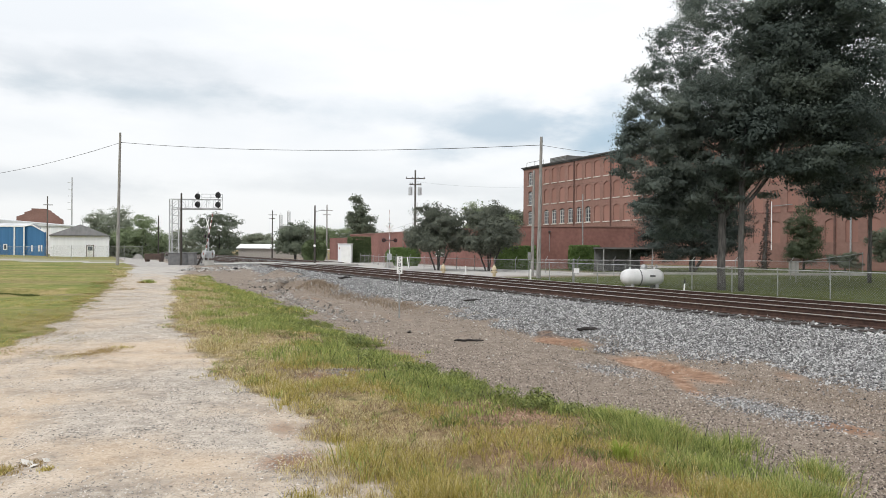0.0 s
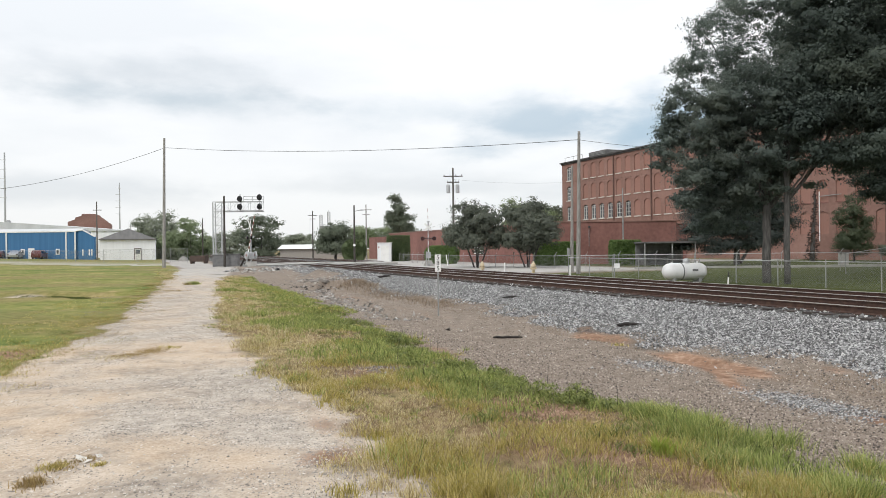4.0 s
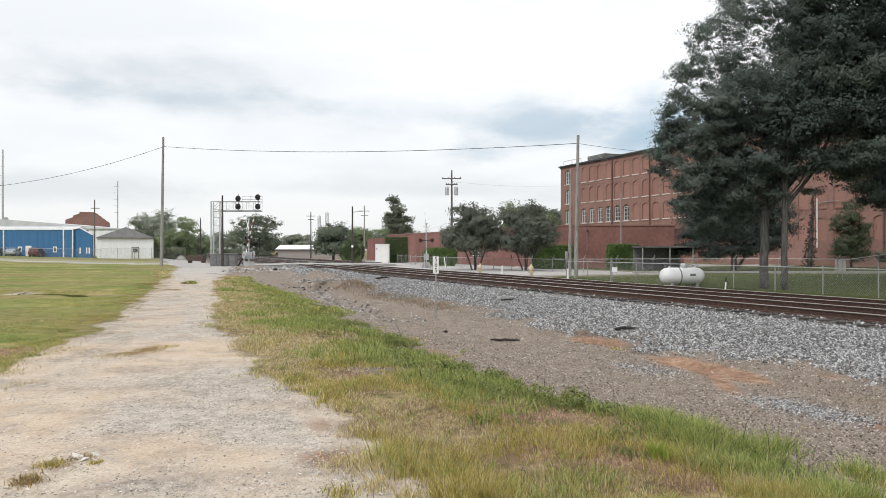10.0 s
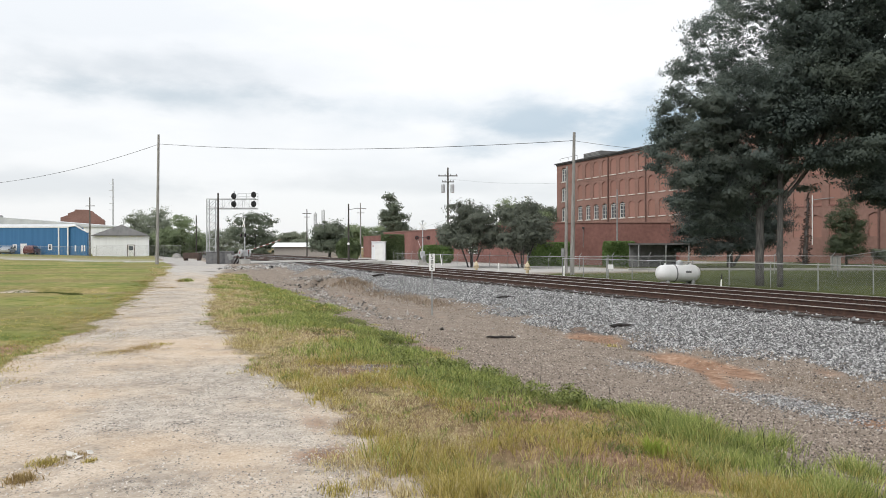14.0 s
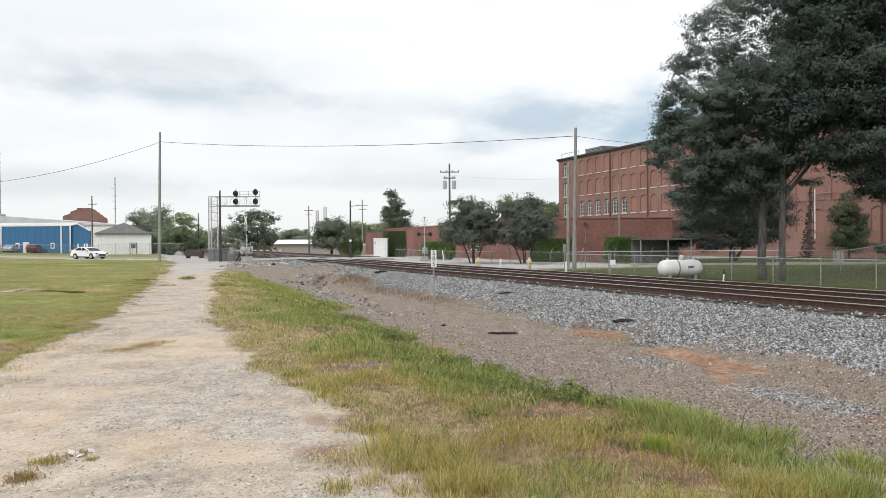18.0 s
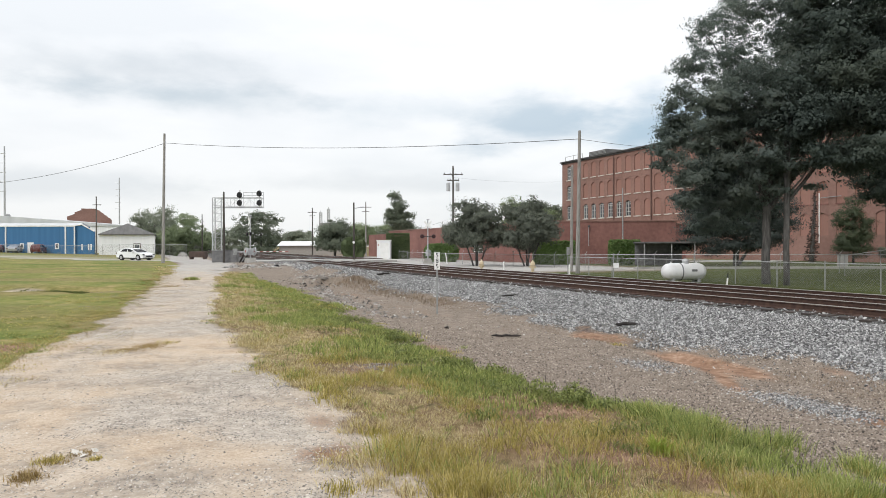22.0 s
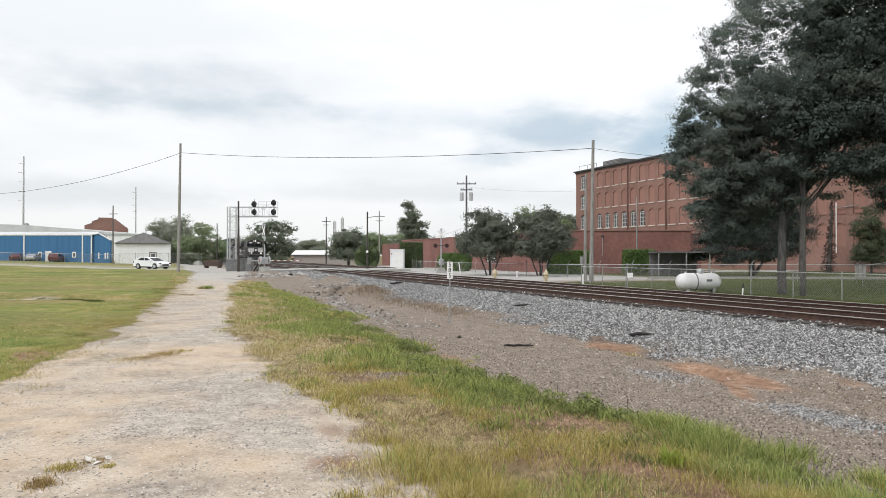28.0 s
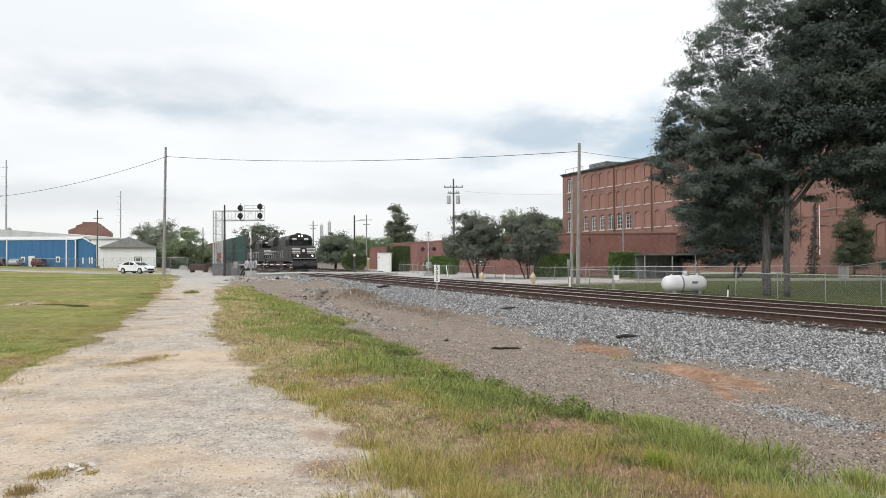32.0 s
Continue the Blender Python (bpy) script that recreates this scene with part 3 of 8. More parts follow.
M_BLADE = mat("grass_blades", [(0.135, 0.118, 0.03), (0.345, 0.295, 0.07), (0.5, 0.415, 0.125), (0.72, 0.6, 0.31)], 2.4, 0.75, island=0.6, spread=(0.33, 0.67), thin=0.38)
M_FIELDBLADE = mat("field_grass_blades", [(0.1, 0.138, 0.03), (0.19, 0.215, 0.048), (0.31, 0.285, 0.085), (0.42, 0.33, 0.145)], 0.32, 0.8, island=0.08, spread=(0.42, 0.6), thin=0.5, stretch=(0.5, 1, 1), fine=0.12)
M_STRAW = mat("dry_straw_blades", [(0.22, 0.16, 0.075), (0.47, 0.38, 0.19), (0.61, 0.52, 0.29), (0.78, 0.7, 0.47)], 2.0, 0.85, island=0.65, thin=0.3)
M_WEED = mat("leafy_weeds", [(0.068, 0.1, 0.025), (0.21, 0.266, 0.066), (0.37, 0.415, 0.122), (0.54, 0.54, 0.24)], 2.4, 0.7, island=0.55, spread=(0.33, 0.67), thin=0.38)
M_BRUSH = mat("dry_brown_brush", [(0.17, 0.128, 0.092), (0.28, 0.218, 0.16), (0.4, 0.325, 0.245)], 1.0, 0.9, island=0.5, thin=0.2)
M_GOLDTUFT = mat("golden_brown_blades", [(0.2, 0.13, 0.055), (0.34, 0.245, 0.105), (0.47, 0.37, 0.18)], 2.0, 0.9, island=0.5, thin=0.3)
M_LITTER = mat("dead_brown_stems", [(0.14, 0.085, 0.058), (0.25, 0.165, 0.11), (0.4, 0.29, 0.195)], 2.0, 0.9, island=0.6, thin=0.2)
M_LEAFY = mat("broad_weed_leaves", [(0.09, 0.12, 0.032), (0.19, 0.225, 0.06), (0.32, 0.345, 0.11)], 3.0, 0.6, island=0.6, thin=0.4)
# kept dark so that the lawn's colour holds the shade below the oaks
M_LAWN = mat("shade_toned_lawn_blades", [(0.065, 0.085, 0.024), (0.11, 0.13, 0.036), (0.155, 0.165, 0.055)], 0.6, 0.8, island=0.3, thin=0.35)
M_SHEDWHITE = mat("clean_white_siding", [(0.78, 0.79, 0.81), (0.86, 0.87, 0.89)], 0.7, 0.55, bump=0.2, bump_scale=9, stretch=(3, 3, 0.05))
M_RUBBLE2 = mat("pale_heaped_gravel", [(0.2, 0.19, 0.178), (0.5, 0.485, 0.46)], 9, 0.9, bump=0.6, bump_scale=12, island=0.5)
M_LIME = mat("lime_weed", [(0.24, 0.31, 0.045), (0.35, 0.41, 0.08)], 2, 0.7, island=0.5, thin=0.3)


def chain_link():
    """Woven wire, see-through between the strands."""
    m = bpy.data.materials.new("chain_link_wire")
    m.use_nodes = True
    n, l = m.node_tree.nodes, m.node_tree.links
    b = n["Principled BSDF"]
    b.inputs["Base Color"].default_value = (0.28, 0.285, 0.28, 1)
    b.inputs["Metallic"].default_value = 0.4
    b.inputs["Roughness"].default_value = 0.5
    co = n.new("ShaderNodeTexCoord")
    bands = []
    for turn in (45, -45):
        mp = n.new("ShaderNodeMapping")
        mp.inputs["Rotation"].default_value = (0, radians(turn), 0)
        l.new(co.outputs["Object"], mp.inputs["Vector"])
        w = n.new("ShaderNodeTexWave")
        w.bands_direction = "X"
        w.inputs["Scale"].default_value = 4.5
        l.new(mp.outputs["Vector"], w.inputs["Vector"])
        g = n.new("ShaderNodeMath")
        g.operation = "GREATER_THAN"
        g.inputs[1].default_value = 0.9972
        l.new(w.outputs["Fac"], g.inputs[0])
        bands.append(g)
    mx = n.new("ShaderNodeMath")
    mx.operation = "MAXIMUM"
    l.new(bands[0].outputs[0], mx.inputs[0])
    l.new(bands[1].outputs[0], mx.inputs[1])
    tr = n.new("ShaderNodeBsdfTransparent")
    sh = n.new("ShaderNodeMixShader")
    l.new(mx.outputs[0], sh.inputs["Fac"])
    l.new(tr.outputs[0], sh.inputs[1])
    l.new(b.outputs[0], sh.inputs[2])
    l.new(sh.outputs[0], n["Material Output"].inputs["Surface"])
    return m


M_CHAIN = chain_link()


def ground_material():
    m = bpy.data.materials.new("ground_mixed")
    m.use_nodes = True
    n, l = m.node_tree.nodes, m.node_tree.links
    b = n["Principled BSDF"]
    b.inputs["Roughness"].default_value = 0.95
    b.inputs["Specular IOR Level"].default_value = 0.15
    co = n.new("ShaderNodeTexCoord")

    def noise_tex(scale, detail=6, rough=0.6):
        t = n.new("ShaderNodeTexNoise")
        t.inputs["Scale"].default_value = scale
        t.inputs["Detail"].default_value = detail
        t.inputs["Roughness"].default_value = rough
        l.new(co.outputs["Object"], t.inputs["Vector"])
        return t.outputs["Fac"]

    def ramp(fac, stops):
        r = n.new("ShaderNodeValToRGB")
        e = r.color_ramp.elements
        for i, (p, c) in enumerate(stops):
            el = e[i] if i < 2 else e.new(p)
            el.position, el.color = p, (*c, 1)
        l.new(fac, r.inputs["Fac"])
        return r.outputs["Color"]

    def mix(fac, a, c, mode="MIX"):
        x = n.new("ShaderNodeMix")
        x.data_type = "RGBA"
        x.blend_type = mode
        if isinstance(fac, float):
            x.inputs["Factor"].default_value = fac
        else:
            l.new(fac, x.inputs["Factor"])
        for side, v in (("A", a), ("B", c)):
            if isinstance(v, tuple):
                x.inputs[side].default_value = (*v, 1)
            else:
                l.new(v, x.inputs[side])
        return x.outputs["Result"]

    def math_op(op, a, c):
        x = n.new("ShaderNodeMath")
        x.operation = op
        x.use_clamp = True
        for i, v in enumerate((a, c)):
            if isinstance(v, float):
                x.inputs[i].default_value = v
            else:
                l.new(v, x.inputs[i])
        return x.outputs[0]

    mid2 = noise_tex(3.2, 7, 0.68)
    mid, fine, grit = noise_tex(1.6), noise_tex(9), noise_tex(45, 3)
    vor = n.new("ShaderNodeTexVoronoi")
    vor.inputs["Scale"].default_value = 34
    l.new(co.outputs["Object"], vor.inputs["Vector"])
    masks = n.new("ShaderNodeAttribute")
    masks.attribute_name = "zone_a"
    sep = n.new("ShaderNodeSeparateColor")
    l.new(masks.outputs["Color"], sep.inputs["Color"])
    masks2 = n.new("ShaderNodeAttribute")
    masks2.attribute_name = "zone_b"
    sep2 = n.new("ShaderNodeSeparateColor")
    l.new(masks2.outputs["Color"], sep2.inputs["Color"])

    ditch = ramp(mid2, [(0.34, (0.135, 0.098, 0.072)), (0.5, (0.212, 0.164, 0.124)), (0.66, (0.285, 0.233, 0.184))])
    ditch = mix(0.35, ditch, ramp(grit, [(0.35, (0.12, 0.104, 0.092)), (0.65, (0.38, 0.345, 0.305))]))
    lane = ramp(mid, [(0.34, (0.40, 0.28, 0.175)), (0.5, (0.51, 0.385, 0.268)), (0.66, (0.58, 0.465, 0.352))])
    lane = mix(masks.outputs["Alpha"], lane, mix(0.5, ramp(mid2, [(0.38, (0.215, 0.187, 0.158)), (0.6, (0.59, 0.525, 0.452))]), ramp(fine, [(0.36, (0.24, 0.21, 0.179)), (0.64, (0.63, 0.565, 0.49))])))
    lane = mix(0.28, lane, ramp(grit, [(0.38, (0.24, 0.195, 0.15)), (0.62, (0.68, 0.60, 0.50))]))
    lane = mix(0.16, lane, ramp(vor.outputs["Color"], [(0.2, (0.28, 0.25, 0.22)), (0.9, (0.6, 0.55, 0.49))]))
    grass = ramp(mid2, [(0.34, (0.09, 0.075, 0.032)), (0.48, (0.19, 0.145, 0.068)), (0.58, (0.31, 0.23, 0.13)), (0.68, (0.43, 0.34, 0.22))])
    grass = mix(0.3, grass, ramp(fine, [(0.38, (0.07, 0.07, 0.025)), (0.62, (0.42, 0.34, 0.19))]))
    grass = mix(math_op("MULTIPLY", masks2.outputs["Alpha"], 0.95), grass, ramp(mix(0.5, mid, noise_tex(0.32, 5)), [(0.38, (0.1, 0.135, 0.03)), (0.5, (0.195, 0.205, 0.052)), (0.6, (0.31, 0.25, 0.11)), (0.7, (0.4, 0.32, 0.19))]))
    # broad patches of lush and of dying grass in the field
    long_map = n.new("ShaderNodeMapping")
    long_map.inputs["Scale"].default_value = (0.07, 0.12, 1.0)
    l.new(co.outputs["Object"], long_map.inputs["Vector"])
    for shift, low, high in ((0.0, (0.07, 0.115, 0.024), (0.145, 0.18, 0.042)), (31.0, (0.15, 0.125, 0.046), (0.27, 0.215, 0.095))):
        off = n.new("ShaderNodeVectorMath")
        off.inputs[1].default_value = (shift, shift, 0)
        l.new(long_map.outputs["Vector"], off.inputs[0])
        t = n.new("ShaderNodeTexNoise")
        t.inputs["Scale"].default_value = 1.6
        t.inputs["Detail"].default_value = 7
        t.inputs["Roughness"].default_value = 0.6
        l.new(off.outputs["Vector"], t.inputs["Vector"])
        grass = mix(math_op("MULTIPLY", masks2.outputs["Alpha"], ramp(t.outputs["Fac"], [(0.49, (0, 0, 0)), (0.6, (0.85, 0.85, 0.85))])), grass, ramp(mid2, [(0.36, low), (0.64, high)]))
    # darker than the loose stones, so the gaps between them look shaded
    bal = ramp(vor.outputs["Color"], [(0.1, (0.022, 0.022, 0.022)), (0.5, (0.07, 0.069, 0.067)), (0.9, (0.22, 0.217, 0.21))])
    road = ramp(mid, [(0.3, (0.32, 0.31, 0.295)), (0.7, (0.46, 0.445, 0.42))])
    clay = ramp(mix(0.5, fine, mid2), [(0.36, (0.15, 0.085, 0.054)), (0.5, (0.262, 0.16, 0.107)), (0.64, (0.38, 0.265, 0.19))])
    jitter = math_op("MULTIPLY", math_op("SUBTRACT", fine, 0.5), 0.9)

    def soft(v):
        a = math_op("ADD", v, jitter)
        s = n.new("ShaderNodeMapRange")
        s.inputs["From Min"].default_value, s.inputs["From Max"].default_value = 0.3, 0.7
        l.new(a, s.inputs["Value"])
        return s.outputs["Result"]

    lane = mix(ramp(noise_tex(0.75, 8, 0.7), [(0.5, (0, 0, 0)), (0.62, (0.85, 0.85, 0.85))]), lane, ramp(fine, [(0.35, (0.22, 0.185, 0.15)), (0.65, (0.43, 0.375, 0.315))]))
    col = mix(soft(sep.outputs["Red"]), ditch, lane)
    col = mix(soft(sep.outputs["Green"]), col, grass)
    col = mix(soft(sep.outputs["Blue"]), col, bal)
    # lawn tone darkened to stand in for tree shade
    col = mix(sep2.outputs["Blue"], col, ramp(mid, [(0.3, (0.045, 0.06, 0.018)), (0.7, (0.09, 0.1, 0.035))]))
    col = mix(soft(sep2.outputs["Green"]), col, clay)
    col = mix(sep2.outputs["Red"], col, road)
    l.new(col, b.inputs["Base Color"])
    bn = n.new("ShaderNodeBump")
    bn.inputs["Strength"].default_value = 0.6
    bn.inputs["Distance"].default_value = 0.03
    l.new(mix(0.5, fine, grit), bn.inputs["Height"])
    l.new(bn.outputs["Normal"], b.inputs["Normal"])
    return m


M_GROUND = ground_material()


# ---- ground: one sheet to the horizon ----
def build_ground():
    xs = np.unique(np.concatenate([-np.geomspace(3000, 40, 24), np.arange(-40, -12, 1.0), np.arange(-12, -4, 0.4), np.arange(-4, 13.6, 0.13), np.arange(13.6, 22, 0.4), np.arange(22, 45, 1.0), np.geomspace(45, 3000, 24)]))
    ys = np.unique(np.concatenate([-np.geomspace(3000, 12, 18), np.arange(-12, 2, 0.8), np.arange(2, 16, 0.14), np.arange(16, 66, 0.25), np.arange(66, 80, 0.6), np.geomspace(80, 3000, 60)]))
    X, Y = np.meshgrid(xs, ys)
    Z = land(X, Y)
    co = np.stack([0.917 * X - 0.3987 * Y, 0.3987 * X + 0.917 * Y, Z], -1).reshape(-1, 3)
    nx, ny = len(xs), len(ys)
    i = np.arange((ny - 1) * (nx - 1))
    a = (i // (nx - 1)) * nx + i % (nx - 1)
    me = raw_mesh("ground", co, np.stack([a, a + 1, a + 1 + nx, a + nx], -1), M_GROUND)
    me.polygons.foreach_set("use_smooth", np.ones(len(me.polygons), dtype=bool))
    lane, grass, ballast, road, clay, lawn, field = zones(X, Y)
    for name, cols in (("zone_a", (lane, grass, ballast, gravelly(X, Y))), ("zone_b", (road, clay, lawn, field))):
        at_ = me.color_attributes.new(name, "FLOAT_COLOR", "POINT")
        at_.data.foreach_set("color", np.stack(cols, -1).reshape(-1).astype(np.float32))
    tagged(new("ground", me), "uneven ground of pale dirt lane, mown grass, gravel ditch and grey ballast", "ground", kind="structure")


build_ground()


# ---- tracks ----
def rail_profile():
    return [(-0.07, 0.0), (0.07, 0.0), (0.07, 0.012), (0.012, 0.035), (0.012, 0.125), (0.036, 0.135), (0.036, 0.165), (-0.036, 0.165), (-0.036, 0.135), (-0.012, 0.125), (-0.012, 0.035), (-0.07, 0.012)]


def build_track(x_mid, z_top, y0, y1, label):
    tr = thing("railway_track", Matrix.Translation(rail(x_mid, 0)) @ pose(0, 0, 0, 0, 0, RAIL_TURN), label, "railway track", "tracks", "structure")
    for side in (-0.7525, 0.7525):
        bm = prism(bmesh.new(), [(p[0] + side, p[1] + z_top - 0.165) for p in rail_profile()], "y", y0, y1)
        r = part("rail", bm, M_RUST, tr, "rusty steel rail")
        part("rail_head", box(bmesh.new(), side - 0.038, side + 0.038, y0, y1, z_top - 0.009, z_top + 0.003), M_RAILTOP, r, "polished running surface")
    tie = mesh_of(box(bmesh.new(), -1.3, 1.3, -0.115, 0.115, -0.16, 0.0, 0.012), "tie", M_TIE)
    plate = mesh_of(box(bmesh.new(), -0.17, 0.17, -0.09, 0.09, 0.0, 0.012), "tie_plate", M_RUST)
    y = y0
    k = 0
    while y < 150:
        t = part("tie", tie, None, tr)
        t.location = (rng.uniform(-0.05, 0.05), y + rng.uniform(-0.03, 0.03), z_top - 0.168 + rng.uniform(-0.015, 0.005))
        t.rotation_euler = (0, 0, radians(rng.uniform(-1.5, 1.5)))
        if y < 34:
            for side in (-0.7525, 0.7525):
                p = part("tie_plate", plate, None, t)
                p.location = (side, 0, 0.0)
        y += 0.5
    return tr


build_track(15.05, 0.28, -14.0, 900.0, "near railway track, rusty rails on dark wooden ties in ballast")
build_track(19.10, 0.19, -14.0, 900.0, "far railway track, rusty rails on dark wooden ties in ballast")
build_track(25.2, 0.2, 79.0, 500.0, "third railway track past the crossing, rusty rails on dark ties")

# ---- main buildings ----
MILL_X, MILL_Y0, MILL_Y1, MILL_TOP, MILL_BASE = 75.0, -20.0, 116.9, 17.6, -0.4


def arch_outline(w, h, rise, n=6):
    pts = [(-w / 2, 0), (w / 2, 0), (w / 2, h - rise)]
    for i in range(1, n):
        a = i / n
        pts.append((w / 2 - w * a, h - rise + rise * math.sin(math.pi * a)))
    pts.append((-w / 2, h - rise))
    return pts


def build_mill():
    m = Matrix.Translation(rail(MILL_X, 0)) @ pose(0, 0, 0, 0, 0, RAIL_TURN)
    mill = thing("brick_mill", m, "long four-storey red brick textile mill with arched windows, most bricked up", "mill building")
    # body set back by the depth of the reveals, then a skin of piers and spandrels
    part("wall", box(bmesh.new(), 0.352, 34, MILL_Y0, MILL_Y1, MILL_BASE, MILL_TOP), M_BRICK, mill, "weathered red brick wall")
    bay, w, h, rise = 2.46, 1.5, 2.7, 0.34
    sills = [2.8, 6.6, 10.4, 14.15]
    ys = [114.5]
    y = 109.1
    while y > MILL_Y0 + 2:
        ys.append(y)
        y -= bay
    skin = bmesh.new()
    edges_y = [MILL_Y1] + [v for y in ys for v in (y + w / 2, y - w / 2)] + [MILL_Y0]
    for i in range(0, len(edges_y), 2):
        box(skin, 0.0, 0.35, edges_y[i + 1], edges_y[i], MILL_BASE, MILL_TOP)
    levels = [MILL_BASE] + [v for s in sills for v in (s, s + h)] + [MILL_TOP]
    for y in ys:
        for i in range(0, len(levels), 2):
            z0, z1 = levels[i], levels[i + 1]
            if i:
                # arched head: the spandrel's underside follows the curve
                pts = [(y - w / 2, z1), (y - w / 2, z0 - rise)]
                for k in range(1, 6):
                    a = k / 6
                    pts.append((y - w / 2 + w * a, z0 - rise + rise * math.sin(math.pi * a)))
                pts += [(y + w / 2, z0 - rise), (y + w / 2, z1)]
                prism(skin, pts, "x", 0.0, 0.35)
            else:
                box(skin, 0.0, 0.35, y - w / 2, y + w / 2, z0, z1)
    part("brick_facade", skin, M_BRICK, mill, "brick piers and spandrels")
    cornice = bmesh.new()
    box(cornice, -0.35, 34.4, MILL_Y0 - 0.3, MILL_Y1 + 0.35, MILL_TOP, MILL_TOP + 0.22)
    box(cornice, -0.15, 34.2, MILL_Y0 - 0.15, MILL_Y1 + 0.15, MILL_TOP - 0.25, MILL_TOP)
    part("cornice", cornice, M_ROOFDARK, mill, "dark projecting eaves")
    rs = bmesh.new()
    rod(rs, (-0.12, 60.3, 1.9), (-0.12, 60.3, 7.9), 0.065)
    part("riser_pipe", rs, M_SIGNWHITE, mill, "white riser pipe on the wall")
    part("riser_pipe", rod(bmesh.new(), (-0.12, 50.1, 1.6), (-0.12, 50.1, 7.0), 0.1), M_GALV, mill, "pale riser pipe on the wall")
    part("branch_pipe", rod(bmesh.new(), (-0.12, 57.4, 7.4), (-0.12, 60.3, 7.3), 0.05), M_GALVDULL, mill)
    part("drain_pipe", rod(bmesh.new(), (-0.1, 83.3, 6.3), (-0.1, 83.3, 16.9), 0.09), M_GALVDULL, mill)
    part("drain_pipe", rod(bmesh.new(), (-0.1, 64.9, 0.2), (-0.1, 64.9, 16.9), 0.09), M_GALVDULL, mill)
    # shared window meshes
    fill = mesh_of(prism(bmesh.new(), arch_outline(w - 0.02, h - 0.02, rise), "x", 0.12, 0.34), "infill_panel", M_BRICKFILL)
    sill = mesh_of(box(bmesh.new(), -0.10, 0.2, -w / 2 - 0.1, w / 2 + 0.1, -0.16, 0.0), "sill", M_TRIMWHITE)
    brick_sill = mesh_of(box(bmesh.new(), -0.06, 0.2, -w / 2 - 0.05, w / 2 + 0.05, -0.12, 0.0), "sill", M_BRICKLOW)
    glass = mesh_of(prism(bmesh.new(), arch_outline(w - 0.02, h - 0.02, rise), "x", 0.24, 0.30), "glass", M_GLASS)
    fr = bmesh.new()
    for yy in (-w / 2 + 0.06, -0.02, w / 2 - 0.06):
        box(fr, 0.14, 0.24, yy - 0.05, yy + 0.05, 0, h - rise + 0.1)
    for zz in (0.06, 0.75, 1.4, 2.05, h - rise):
        box(fr, 0.15, 0.23, -w / 2 + 0.02, w / 2 - 0.02, zz - 0.045, zz + 0.045)
    frame_me = mesh_of(fr, "sash", M_SASH)
    for si, s in enumerate(sills):
        for bi, y in enumerate(ys):
            win = new("window")
            win.parent = mill
            win.location = (0, y, s)
            glazed = bi == 0 or (si == 1 and bi <= 6)
            if glazed:
                part("glass", glass, None, win)
                part("sash", frame_me, None, win, "old white window sash")
            else:
                part("infill_panel", fill, None, win)
            if si > 0:
                # the older bays have pale sills, the others plain brick ones
                part("sill", sill if y > 69 else brick_sill, None, win)
    # rooftop works and drainpipes
    mon = part("roof_monitor", box(bmesh.new(), 1.2, 6, 104.4, 109.7, MILL_TOP + 0.2, MILL_TOP + 1.35, 0.05), M_GREYROOF, mill, "low grey roof monitor with louvres")
    for k in range(4):
        part("louvre", box(bmesh.new(), 1.14, 1.2, 104.6, 109.5, MILL_TOP + 0.4 + 0.22 * k, MILL_TOP + 0.5 + 0.22 * k), M_GALVDULL, mon)
    for y in (100.55, 90.75, 71, 52, 33, 12):
        part("drainpipe", rod(bmesh.new(), (-0.12, y, 0.5), (-0.12, y, MILL_TOP - 0.3), 0.11), M_RUSTPIPE, mill, "rusty iron drainpipe")
    rl = bmesh.new()
    for y in (MILL_Y1 - 0.2, MILL_Y1 - 3, MILL_Y1 - 6):
        rod(rl, (0.6, y, MILL_TOP + 0.2), (0.6, y, MILL_TOP + 1.2), 0.04)
    rod(rl, (0.6, MILL_Y1 - 0.2, MILL_TOP + 1.2), (0.6, MILL_Y1 - 6, MILL_TOP + 1.2), 0.04)
    part("roof_rail", rl, M_GALVDULL, mill)


build_mill()


def build_annex():
    m = Matrix.Translation(rail(39.6, 0)) @ pose(0, 0, 0, 0, 0, RAIL_TURN)
    a = thing("brick_annex", m, "low red brick warehouse annex with plain walls", "warehouse")
    part("wall", box(bmesh.new(), 0, 20, 66, 117, -0.6, 4.15), M_BRICKLOW, a)
    part("coping", box(bmesh.new(), -0.08, 20.08, 65.92, 117.08, 4.15, 4.3), M_BRICK, a)
    part("wall", box(bmesh.new(), 0.6, 20, 117.1, 131, -0.6, 3.8), M_BRICKLOW, a)
    lv = part("louvre_window", box(bmesh.new(), -0.05, 0.02, 80.0, 82.6, 0.75, 1.8, 0.01), M_ROOFDARK, a, "dark louvred opening")
    for z in (0.85, 1.2, 1.55):
        part("louvre", box(bmesh.new(), -0.11, -0.05, 80.05, 82.55, z, z + 0.12), M_SIGNWHITE, lv, "white louvre slat")
    b = thing("brick_annex", Matrix.Translation(at(230, 75.0)), "windowless red brick block with flat parapet", "warehouse")
    part("wall", box(bmesh.new(), -6.6, 6.9, 0, 18, -0.8, 4.2), M_BRICKLOW, b)
    part("coping", box(bmesh.new(), -6.7, 7.0, -0.08, 18.1, 4.2, 4.33), M_BRICK, b)
    part("wall_lamp", box(bmesh.new(), -2.45, -2.25, -0.35, 0, 3.6, 3.8, 0.03), M_ROOFDARK, b)
    part("conduit", rod(bmesh.new(), (-2.35, -0.05, 1.6), (-2.35, -0.05, 3.6), 0.03), M_GALV, b)
    return b


build_annex()


